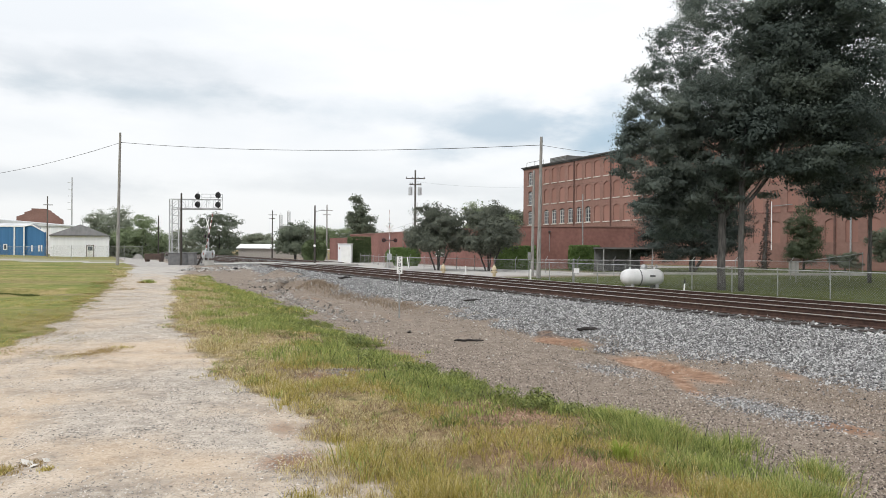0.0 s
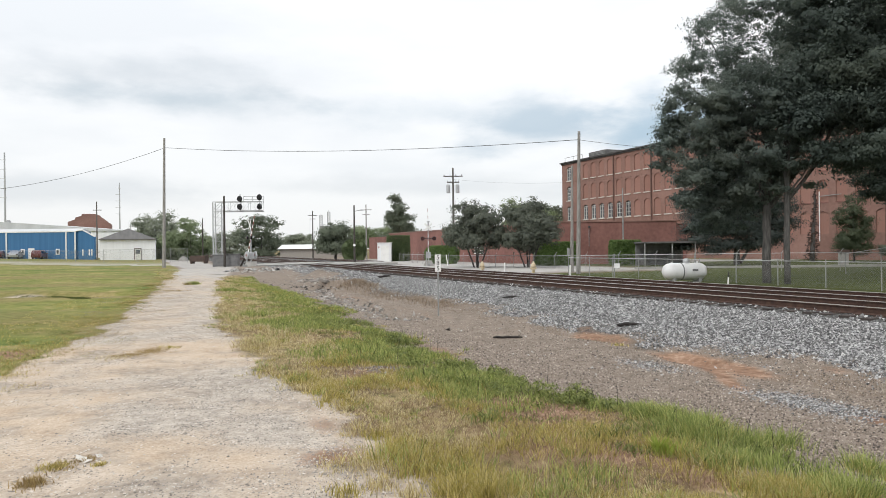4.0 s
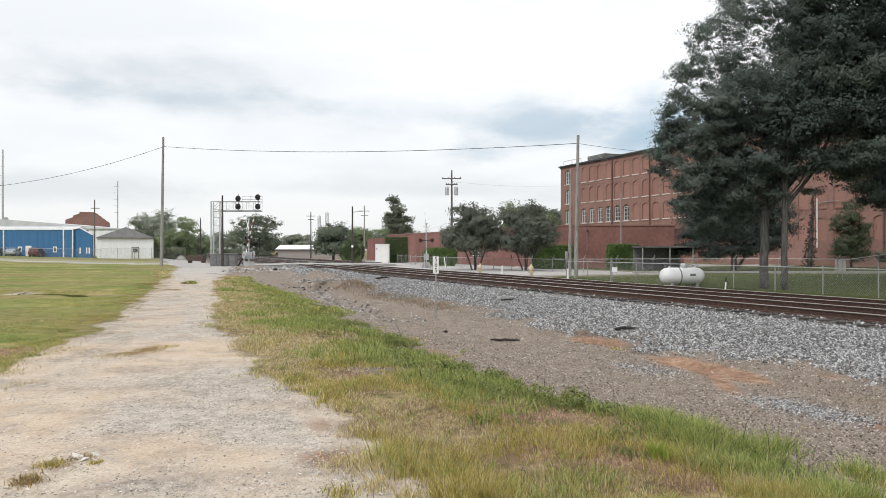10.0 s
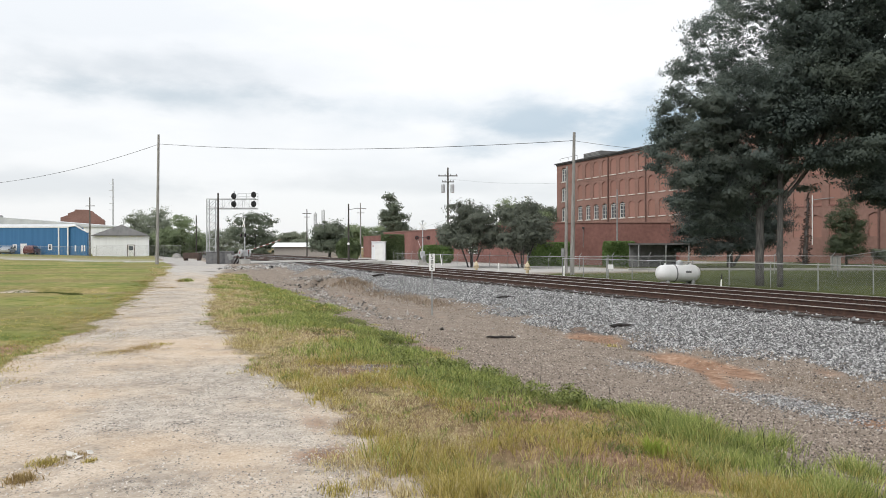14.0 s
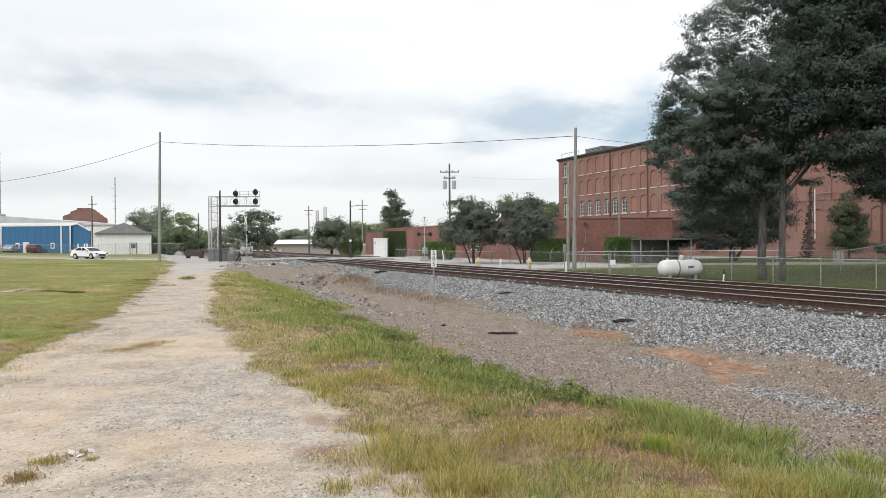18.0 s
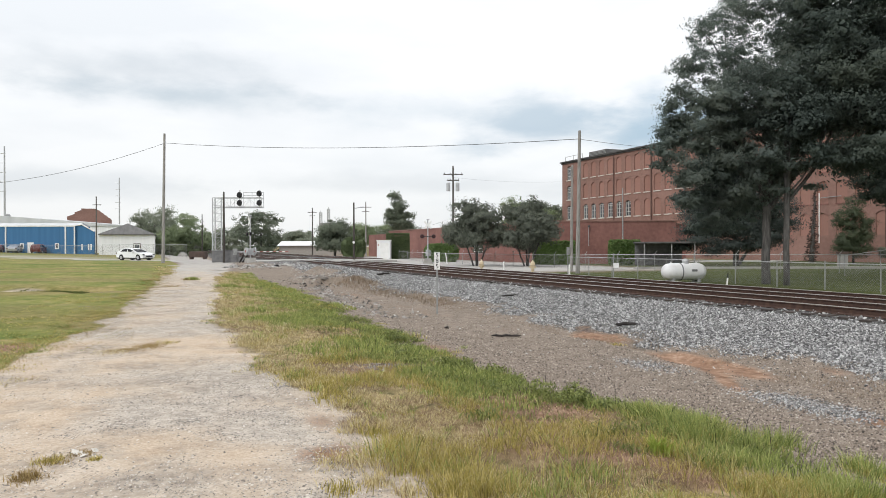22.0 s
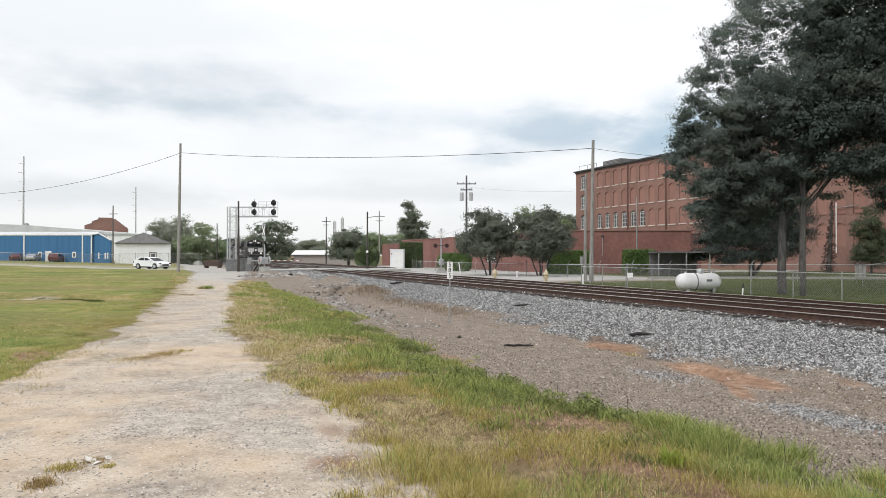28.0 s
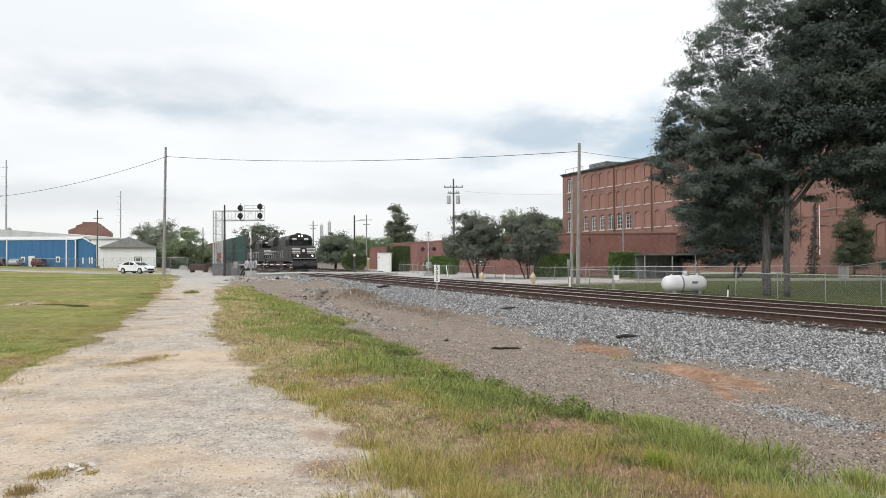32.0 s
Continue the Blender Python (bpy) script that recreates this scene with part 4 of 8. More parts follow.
# ---- trees and shrubs ----
def leaf_cloud(name, lobes, count, size, material, clump=0.45, per=34, seed=1, gaps=(0.9, 0.36), facing=1.0, rounded=0.6, sparse=()):
    """Many small leaf faces in uneven clumps over a set of lobes (centre, radii), turned outwards from their clump."""
    g = np.random.default_rng(seed)
    vol = np.array([l[1][0] * l[1][1] * l[1][2] for l in lobes]) ** 0.67
    vol = vol / vol.sum()
    pts, outs = [], []
    for (c, r), share in zip(lobes, vol):
        k = max(3, int(count * share / per))
        d = g.normal(size=(k, 3))
        d /= np.linalg.norm(d, axis=1)[:, None]
        rad = g.uniform(0.45, 1.08, k) ** 0.6
        centres = np.array(c) + d * np.array(r) * rad[:, None]
        spread = clump * g.uniform(0.5, 1.3, k)
        off = np.clip(g.normal(size=(k, per, 3)), -1.7, 1.7) * np.array((1, 1, 0.5))
        pts.append((centres[:, None, :] + off * spread[:, None, None]).reshape(-1, 3))
        outs.append((d[:, None, :] * 0.55 + off * 0.45 + np.array((0, 0, 0.35))).reshape(-1, 3))
    p, o = np.concatenate(pts), np.concatenate(outs)
    if gaps:
        # leave holes between the sprays
        hole = smooth_noise(p[:, 0] + 40, p[:, 2], gaps[0], seed) * 0.55 + smooth_noise(p[:, 1] + 40, p[:, 2] + p[:, 0] * 0.5, gaps[0] * 0.8, seed + 1) * 0.45
        least = np.full(len(p), gaps[1])
        for cx, cz, wide, high, tilt, more in sparse:
            u, w = p[:, 0] - cx, p[:, 2] - cz - tilt * (p[:, 0] - cx)
            least += more * np.exp(-((u / wide) ** 2 + (w / high) ** 2))
        p, o = p[hole > least], o[hole > least]
    n = len(p)
    soft_n = o / (np.linalg.norm(o, axis=1)[:, None] + 1e-9)
    o = o * facing + g.normal(size=(n, 3)) * 0.28
    o /= np.linalg.norm(o, axis=1)[:, None] + 1e-9
    a = np.cross(o, g.normal(size=(n, 3)))
    a /= np.linalg.norm(a, axis=1)[:, None] + 1e-9
    b = np.cross(o, a)
    s = size * g.uniform(0.55, 1.35, n)[:, None]
    tip = o * s * 0.12
    v = np.stack([p - b * s * 0.30 + tip, p + a * s * 0.5, p + b * s * 0.30 + tip, p - a * s * 0.5], 1).reshape(-1, 3)
    me = raw_mesh(name, v, np.arange(n * 4).reshape(-1, 4), material)
    if rounded and len(me.vertices) == n * 4:
        me.polygons.foreach_set("use_smooth", np.ones(n, dtype=bool))
        nn = soft_n * rounded + o * (1 - rounded)
        nn /= np.linalg.norm(nn, axis=1)[:, None] + 1e-9
        me.normals_split_custom_set_from_vertices(np.repeat(nn, 4, axis=0).tolist())
    return me


def limb(bm, a, b, r0, r1, bend=0.15, n=7, seed=0):
    g = random.Random(seed)
    a, b = Vector(a), Vector(b)
    ln = (b - a).length
    pts, rad = [], []
    for i in range(n):
        f = i / (n - 1)
        j = Vector((g.uniform(-1, 1), g.uniform(-1, 1), g.uniform(-0.5, 0.5))) * bend * ln * 0.25 * math.sin(math.pi * f)
        pts.append(a.lerp(b, f) + j)
        rad.append(r0 + (r1 - r0) * f)
    return tube(bm, pts, rad, 9)


def tree(name, base, label, trunks, lobes, count, size, leaves, bark, clump=0.45, seed=1, group="", gaps=(0.9, 0.36), per=60, fill=0, fill_below=99.0, sparse=()):
    t = thing(name, Matrix.Translation(base), label, "tree", group)
    bm = bmesh.new()
    for i, (a, b, r0, r1) in enumerate(trunks):
        limb(bm, a, b, r0, r1, bend=0.02 if i == 0 else 0.05, n=9, seed=seed + i)
    part("trunk", bm, bark, t, smooth=True)
    for i, (c, r) in enumerate(lobes[::max(1, len(lobes) // 14)]):
        bl = bmesh.new()
        a = Vector(trunks[i % len(trunks)][1])
        if c[2] < a.z + 0.4:
            continue
        s = Vector(trunks[i % len(trunks)][0]).lerp(a, 0.6 + 0.4 * ((i * 37) % 10) / 10)
        limb(bl, s, c, trunks[0][3] * 0.36, 0.02, bend=0.22, seed=seed * 7 + i)
        part("limb", bl, bark, t, smooth=True)
    part("crown", leaf_cloud("crown", lobes, count, size, leaves, clump, per, seed=seed, gaps=gaps, sparse=sparse), None, t)
    if fill:
        # shaded inner foliage behind the outer sprays
        inner = [(c, (r[0] * 0.5, r[1] * 0.5, r[2] * 0.5)) for c, r in lobes if c[2] < fill_below]
        part("inner_foliage", leaf_cloud("inner_foliage", inner, fill, size * 1.7, leaves, clump * 0.7, 20, seed=seed + 500, gaps=None), None, t, "dark inner foliage")
    return t


def round_lobes(cx, cy, cz, rx, ry, rz, n, seed, small=0.5):
    g = random.Random(seed)
    out = [((cx, cy, cz), (rx * 0.62, ry * 0.62, rz * 0.62))]
    for i in range(n):
        a = 2 * math.pi * i / n + g.uniform(-0.4, 0.4)
        e = g.uniform(-0.75, 1.0)
        k = math.sqrt(max(0.05, 1 - e * e * 0.8))
        s = small * g.uniform(0.7, 1.2)
        out.append(((cx + rx * 0.68 * k * math.cos(a), cy + ry * 0.68 * k * math.sin(a), cz + rz * 0.68 * e), (rx * s * 0.7, ry * s * 0.7, rz * s * 0.6)))
    return out


def billows(lobes, n, seed):
    """Break big lobes into smaller, unequal billows round their skins."""
    g = random.Random(seed)
    out = []
    for c, r in lobes:
        out.append((c, (r[0] * 0.6, r[1] * 0.6, r[2] * 0.6)))
        for k in range(n):
            d = Vector((g.gauss(0, 1), g.gauss(0, 1), g.gauss(0, 1))).normalized()
            q = g.uniform(0.28, 0.55)
            out.append(((c[0] + d.x * r[0] * 0.78, c[1] + d.y * r[1] * 0.78, c[2] + d.z * r[2] * 0.78), (r[0] * q, r[1] * q, r[2] * q * 0.75)))
    return out


def build_big_oaks():
    base = at(449, 34.0, -0.3)
    # broad oak: trunk forks above head height
    lobes = [((-0.6, 0, 5.9), (2.4, 2.4, 1.2)), ((-2.7, 0.5, 6.4), (1.7, 2.0, 1.2)), ((-3.4, -0.4, 8.6), (1.6, 2.0, 1.5)), ((-1.6, 0.3, 8.8), (2.4, 2.4, 2.0)), ((0.8, -0.8, 8.6), (2.4, 2.6, 2.2)), ((-2.0, 0.2, 11.0), (1.9, 2.2, 1.4)), ((-0.2, 0.4, 12.6), (2.2, 2.4, 1.7)), ((2.2, 0.2, 12.2), (2.6, 2.8, 2.2)), ((1.3, 1.0, 6.6), (1.8, 2.0, 1.4)), ((-4.3, 0.2, 7.6), (0.8, 1.0, 0.6)), ((-3.5, 0.2, 10.3), (0.9, 1.0, 0.7)), ((-2.7, 0, 5.1), (1.0, 1.2, 0.6)), ((1.2, 0.5, 15.2), (2.6, 3.0, 1.8)), ((-0.4, 0.5, 14.6), (1.3, 1.9, 1.2)), ((-4.0, 0, 9.3), (0.6, 0.8, 0.5)), ((0.2, 0.4, 4.9), (2.6, 2.0, 0.8)), ((-1.8, 0.4, 4.6), (1.4, 1.4, 0.7)), ((1.0, -0.6, 10.6), (2.4, 2.4, 2.0)), ((0.3, 0.6, 7.8), (1.7, 2.0, 1.3)), ((-1.4, 0.6, 7.0), (1.5, 1.8, 1.0)), ((-1.5, 0.2, 13.4), (1.4, 1.8, 1.0)), ((-2.6, 0.2, 12.2), (1.1, 1.4, 0.8)), ((-0.6, 0.4, 10.4), (1.9, 2.0, 1.6)), ((-4.3, 0, 6.3), (1.2, 1.4, 0.9)), ((-3.8, 0, 5.1), (1.0, 1.2, 0.6)), ((-3.6, 0.2, 4.2), (0.8, 1.0, 0.4)), ((-3.3, 0, 7.6), (1.4, 1.6, 0.9)), ((-2.6, 0.8, 3.9), (1.5, 1.2, 0.8)), ((-0.8, 0.8, 3.9), (1.4, 1.2, 0.8)), ((-1.6, 1.2, 3.2), (2.0, 1.0, 0.6))]
    trunks = [((0, 0, -0.1), (0.05, 0, 4.6), 0.21, 0.17), ((0.1, 0, 3.6), (1.7, 0.2, 5.6), 0.12, 0.08), ((0.12, 0, 4.4), (0.4, 0.2, 9.8), 0.17, 0.1), ((0.1, 0, 4.2), (-1.8, 0, 7.4), 0.13, 0.06)]
    lobes = billows(lobes, 8, 41)
    tree("oak_tree", base, "tall broad oak with dense dark green crown behind the tracks", trunks, lobes, 185000, 0.1, M_LEAFOAK, M_BARK, 0.24, 3, gaps=(0.3, 0.35), per=90, fill=38000, fill_below=8.9, sparse=((-0.3, 12.2, 2.4, 1.2, 0.75, 0.13), (-3.2, 9.4, 1.2, 1.0, 0.5, 0.1)))
    base2 = at(478, 33.0, -0.3)
    lobes2 = [((2.6, -1.5, 8.2), (2.4, 2.6, 1.7)), ((2.8, -1.0, 10.6), (2.8, 2.8, 2.2)), ((1.2, -1.0, 10.2), (3.0, 2.8, 2.6)), ((2.6, -0.8, 12.6), (2.5, 2.6, 2.0)), ((3.4, -1.2, 13.4), (3.0, 3.0, 2.4)), ((2.9, -1.6, 6.3), (1.5, 1.6, 0.8)), ((-0.4, -1.4, 8.0), (1.6, 1.6, 1.4)), ((4.6, -0.5, 15.6), (3.2, 3.0, 1.8)), ((2.4, -1.0, 8.2), (2.2, 2.0, 1.6)), ((0.6, -0.8, 7.4), (1.6, 1.6, 1.1)), ((1.2, -1.0, 6.2), (1.7, 1.4, 0.8)), ((2.7, -1.4, 5.9), (1.6, 1.4, 0.9)), ((4.4, -1.2, 6.6), (1.8, 1.6, 1.4)), ((4.8, -1.2, 9.6), (2.2, 1.8, 2.0))]
    trunks2 = [((0, 0, -0.1), (0.02, 0, 7.2), 0.145, 0.12), ((0.0, 0, 3.9), (1.25, -0.2, 5.6), 0.09, 0.075), ((1.25, -0.2, 5.6), (2.6, -0.6, 9.0), 0.075, 0.05)]
    lobes2 = billows(lobes2, 8, 43)
    tree("oak_tree", base2, "tall oak with straight bare trunk and heavy dark crown", trunks2, lobes2, 110000, 0.115, M_LEAFDARK, M_BARK, 0.32, 5, gaps=(0.6, 0.24), per=100, fill=26000)

    base3 = at(670, 43.0, -0.3)
    lobes3 = [((-3.2, -1, 6.4), (1.8, 2.0, 1.2)), ((-2.0, -1, 6.0), (2.2, 2.0, 1.0)), ((1.0, -1, 5.8), (2.6, 2.0, 1.0)), ((-4.6, -1, 9.4), (2.6, 2.6, 2.2)), ((-1.0, -1, 9.0), (3.2, 3.0, 2.4)), ((3.0, -1, 9.0), (3.2, 3.0, 2.6)), ((-4.8, -1, 13.0), (3.0, 3.0, 2.4)), ((-1.0, -1, 13.5), (3.4, 3.0, 2.6)), ((3.0, -1, 13.0), (3.4, 3.0, 2.6)), ((-2.0, -1, 17.0), (4.0, 3.4, 2.2)), ((2.6, -1, 17.0), (3.6, 3.4, 2.2)), ((-6.6, -1, 11.2), (1.8, 2.0, 1.8)), ((4.2, -1, 6.4), (2.2, 2.0, 1.4)), ((0.8, -1, 11.2), (2.2, 2.2, 1.6)), ((3.6, -1, 11.0), (2.2, 2.2, 1.6)), ((5.6, -1, 9.0), (2.2, 2.2, 2.0)), ((6.0, -1, 12.2), (2.4, 2.4, 2.2)), ((6.0, -1, 15.6), (2.6, 2.4, 2.2)), ((-3.0, -1.2, 5.2), (1.3, 1.5, 0.8)), ((-2.0, -1.2, 4.8), (1.5, 1.5, 0.7)), ((-6.4, -1, 8.0), (1.6, 1.8, 1.4)), ((-2.6, -1, 11.2), (2.4, 2.2, 1.8)), ((-7.2, -1, 14.0), (2.2, 2.2, 2.0)), ((-2.8, -1, 7.4), (2.2, 2.0, 1.2))]
    trunks3 = [((0, 0, -0.1), (0.1, 0, 7.0), 0.125, 0.1), ((0.1, 0, 6.4), (-1.4, -0.5, 10.0), 0.09, 0.06)]
    tree("oak_tree", base3, "tall dark oak with a heavy crown behind the fence", trunks3, billows(lobes3, 8, 47), 120000, 0.13, M_LEAFDARK, M_BARK, 0.38, 7, gaps=(0.8, 0.18), per=100, fill=30000)


build_big_oaks()


def build_other_trees():
    # dark evergreens before the mill
    boughs = [((-3.6, 0, 2.4), (1.6, 1.9, 0.45)), ((-3.0, 0, 4.4), (2.3, 2, 0.8)), ((0.2, 0, 3.6), (2.6, 2, 0.9)), ((2.8, 0, 2.7), (2.4, 2, 0.8)), ((0.4, 0, 6.0), (3.2, 2.6, 1.4)), ((3.2, 0, 5.4), (2.4, 2, 1.2)), ((-1.0, 0, 8.0), (2.6, 2.2, 1.6)), ((2.0, 0, 8.2), (2.4, 2.2, 1.6)), ((0.2, 0, 2.0), (3.6, 2, 0.6)), ((-2.0, 0, 6.4), (2.6, 2.2, 1.3)), ((3.9, 0, 4.0), (1.9, 2, 1.0)), ((-4.6, 0, 1.8), (1.2, 1, 0.35)), ((-2.2, 0, 1.5), (1.6, 1.2, 0.35)), ((-4.2, 0, 3.4), (1.2, 1.4, 0.4)), ((-3.2, 0.6, 5.4), (2.2, 1.6, 0.9)), ((-1.6, 0.8, 3.2), (2.2, 1.4, 0.8)), ((1.6, 0.8, 3.6), (2.4, 1.4, 1.0)), ((0.4, 0.8, 5.0), (3.0, 1.4, 1.0))]
    tree("magnolia_tree", at(407, 66.0, -0.3), "dark spreading evergreen with low drooping boughs", [((0, 0, 0), (0, 0, 5), 0.3, 0.16), ((0.3, 0, 0.2), (1.8, 0, 2.6), 0.16, 0.08)], boughs, 66000, 0.14, M_LEAFBLUE, M_BARK, 0.5, 11, gaps=(0.9, 0.16), fill=22000)
    tree("cypress_tree", at(572, 72.0, -0.3), "dense green bushy tree with a pointed top against the mill wall", [((0, 0, 0), (0, 0, 4.5), 0.13, 0.05)], round_lobes(0, 0, 3.3, 2.0, 2.0, 2.7, 14, 21) + [((0.2, 0, 6.2), (1.0, 1.0, 1.1)), ((-0.3, 0, 4.9), (1.4, 1.3, 1.2)), ((0, 0, 1.6), (1.9, 1.6, 0.9))], 22000, 0.14, M_LEAFBUSH, M_BARK, 0.3, 21, gaps=(0.7, 0.2), fill=900)
    tree("bush_tree", at(708, 66.0, -0.3), "bright green bushy tree against the mill wall", [((0, 0, 0), (0, 0, 3.5), 0.13, 0.05)], round_lobes(0, 0, 3.0, 2.3, 2.2, 2.4, 12, 23), 12000, 0.2, M_LEAFMYRTLE, M_BARK, 0.3, 23, gaps=(0.7, 0.2), fill=900)
    tree("low_shrub", at(634, 71.0, -0.3), "low rounded green shrub below the mill wall", [((0, 0, 0), (0, 0, 1.0), 0.08, 0.05)], round_lobes(0, 0, 1.0, 2.0, 1.2, 1.0, 9, 25), 6000, 0.16, M_LEAFMYRTLE, M_BARK, 0.22, 25, gaps=None)
    # dark brown column of small faces on the mill wall, widest at its foot
    column_lobes = [((0.45 * f + 0.06 * math.sin(f * 17), 0, 0.2 + 7.6 * f), (0.85 * (1 - f) ** 1.2 + 0.12, 0.25, 0.7)) for f in [k / 49 for k in range(50)]]
    tree("wall_column", at(513, 80.0, -0.3), "dark brown tapering column on the mill wall beside a pipe", [((0, 0, 0), (0.4, 0, 7.2), 0.3, 0.08)], column_lobes, 17000, 0.075, M_WALLCOLUMN, M_BARK, 0.07, 77, gaps=None)
    # crepe myrtles on the lot
    for i, (s, d, h, r) in enumerate(((40, 66.0, 6.6, 3.2), (112, 64.0, 6.5, 3.0))):
        st = [((0.25 * math.cos(k * 1.6), 0.25 * math.sin(k * 1.6), 0), (1.1 * math.cos(k * 1.6), 0.9 * math.sin(k * 1.6), 2.4), 0.08, 0.05) for k in range(4)]
        tree("crepe_myrtle", at(s, d, -0.3), "bushy multi-stemmed crepe myrtle by the car park fence", st, round_lobes(0, 0, 3.6, r, r, 2.7, 16, 31 + i) + [((-0.5 + i, 0, 5.6), (0.7, 0.7, 0.8)), ((0.6, 0, 5.2), (0.8, 0.8, 0.7))], 22000, 0.2, M_LEAFPURPLE, M_BARK, 0.34, 31 + i, "crepe myrtles", gaps=(0.8, 0.27), fill=1500)
    # trees further off, haze put into their paler leaf colours
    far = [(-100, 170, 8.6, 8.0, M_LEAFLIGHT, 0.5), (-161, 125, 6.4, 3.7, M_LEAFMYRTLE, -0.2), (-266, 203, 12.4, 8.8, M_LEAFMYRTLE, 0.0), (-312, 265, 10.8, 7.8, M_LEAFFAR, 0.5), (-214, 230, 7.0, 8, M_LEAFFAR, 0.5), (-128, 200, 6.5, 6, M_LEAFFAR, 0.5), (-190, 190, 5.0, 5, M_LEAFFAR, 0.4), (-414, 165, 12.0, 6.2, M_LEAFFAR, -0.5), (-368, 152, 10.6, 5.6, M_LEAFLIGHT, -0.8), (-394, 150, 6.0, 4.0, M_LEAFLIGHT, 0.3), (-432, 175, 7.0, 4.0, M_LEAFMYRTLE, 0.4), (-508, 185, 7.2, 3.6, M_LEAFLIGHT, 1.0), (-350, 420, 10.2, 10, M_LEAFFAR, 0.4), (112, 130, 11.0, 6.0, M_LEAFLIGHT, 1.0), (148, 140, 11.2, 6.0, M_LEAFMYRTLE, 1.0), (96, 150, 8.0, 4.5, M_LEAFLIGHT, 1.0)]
    crown = round_lobes(0.3, 0, 8.4, 3.1, 2.8, 4.5, 18, 9, 0.58) + [((-0.9, 0, 12.4), (1.3, 1.2, 0.9)), ((2.6, 0, 4.6), (2.2, 2, 1.6)), ((-2.6, 0, 4.2), (1.8, 1.6, 1.4)), ((4.4, 0, 3.6), (1.8, 1.6, 1.4)), ((0.2, 0, 3.6), (2.6, 2, 1.6))]
    tree("oak_tree", at(-71, 150, 0.0), "tall uneven dark tree standing over the brick annex", [((0, 0, 0), (0, 0, 9), 0.3, 0.14)], crown, 20000, 0.32, M_LEAFMYRTLE, M_BARK, 0.5, 9, "distant trees", gaps=(0.9, 0.33), fill=1500)
    for i, (s, d, h, r, leaf, low) in enumerate(far):
        base = at(s, d, 0.0)
        base.z = ground_z(base) - 0.1
        skirt = [((k * r * 0.45, -r * 0.2, low + 1.1), (r * 0.55, r * 0.5, 1.3)) for k in (-1, 0, 1)] if s < -250 else []
        tree("tree", base, "leafy green tree in the distance, haze in its leaf colour", [((0, 0, 0), (0, 0, h * 0.55), 0.25, 0.14)], round_lobes(0, 0, low + (h - low) * 0.52, r, r, (h - low) * 0.5, 12, 50 + i) + skirt, int(13000 * max(1.0, (r / 6) ** 2)), 0.34, leaf, M_BARK, 0.6, 50 + i, "distant trees", gaps=(1.4, 0.25), fill=int(900 * max(1.0, (r / 6) ** 2)))


build_other_trees()


def build_far_woods():
    """A low line of woods all along the horizon, its leaf colour paled for haze."""
    g = random.Random(77)
    lobes = []
    for i in range(150):
        s = -1000 + i * 13.5
        d = g.uniform(250, 330)
        p = at(s, d)
        h = g.uniform(2.5, 5.2) * (1.25 if g.random() < 0.2 else 1)
        lobes.append(((p.x, p.y, h * 0.55), (g.uniform(4, 8), 4.0, h * 0.75)))
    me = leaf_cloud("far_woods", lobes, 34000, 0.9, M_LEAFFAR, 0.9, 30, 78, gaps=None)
    tagged(new("far_woods", me), "low line of distant woods along the horizon, haze in its pale colour", "woods", kind="stuff")


build_far_woods()


def hedge(s0, d0, s1, d1, h, depth, z=-0.3, label="clipped green hedge along the brick wall", leaf=None, round_=0.62):
    a, b = at(s0, d0, z), at(s1, d1, z)
    ln = (b - a).length
    ang = math.degrees(math.atan2(b.y - a.y, b.x - a.x))
    hd = thing("hedge", Matrix.Translation(a.lerp(b, 0.5)) @ pose(0, 0, 0, 0, 0, ang), label, "hedge", "hedges")
    g = np.random.default_rng(int(abs(s0) * 10) + 3)
    n = int(5000 * ln * h / 4)
    n = min(17000, max(7000, n))
    p = g.uniform(-0.5, 0.5, (n, 3))
    ax = g.integers(0, 3, n)
    sg = np.where(g.random(n) < 0.5, -0.5, 0.5)
    p[np.arange(n), ax] = sg
    rr = np.linalg.norm(p, axis=1)
    p *= (np.minimum(1, round_ / rr))[:, None]
    p = p * np.array((ln, depth, h)) * (1 + 0.025 * g.normal(size=(n, 1))) + np.array((0, 0, h / 2 + 0.05))
    a1 = g.normal(size=(n, 3))
    a1 /= np.linalg.norm(a1, axis=1)[:, None]
    b1 = np.cross(a1, g.normal(size=(n, 3)))
    b1 /= np.linalg.norm(b1, axis=1)[:, None]
    s = 0.1 * g.uniform(0.6, 1.3, n)[:, None]
    v = np.stack([p - a1 * s, p + b1 * s * 0.6, p + a1 * s, p - b1 * s * 0.6], 1).reshape(-1, 3)
    part("foliage", raw_mesh("foliage", v, np.arange(n * 4).reshape(-1, 4), leaf or M_HEDGE), None, hd)
    core = box(bmesh.new(), -ln * 0.455, ln * 0.455, -depth * 0.42, depth * 0.42, 0, h * 0.92, min(h, depth) * 0.25)
    part("inner_growth", core, leaf or M_HEDGE, hd)
    return hd


hedge(-87, 104, -56, 104, 3.7, 2.0, leaf=M_HEDGEDULL, round_=0.7)
hedge(-151, 112, -118, 112, 3.3, 2.6, leaf=M_HEDGEDULL, round_=0.54)
hedge(-30, 86, 10, 82, 2.1, 1.3)
hedge(122, 71, 178, 70, 2.3, 1.3, round_=0.75)
hedge(229, 70, 270, 70, 2.4, 1.4, round_=0.72)


def lathe_turned(p, profile, n=18):
    """A turned shape whose axis points at the viewer (towards -y)."""
    bm = lathe(bmesh.new(), profile, n)
    for v in bm.verts:
        v.co = Vector((v.co.x, -v.co.z, v.co.y)) + Vector(p)
    bmesh.ops.recalc_face_normals(bm, faces=bm.faces[:])
    return bm


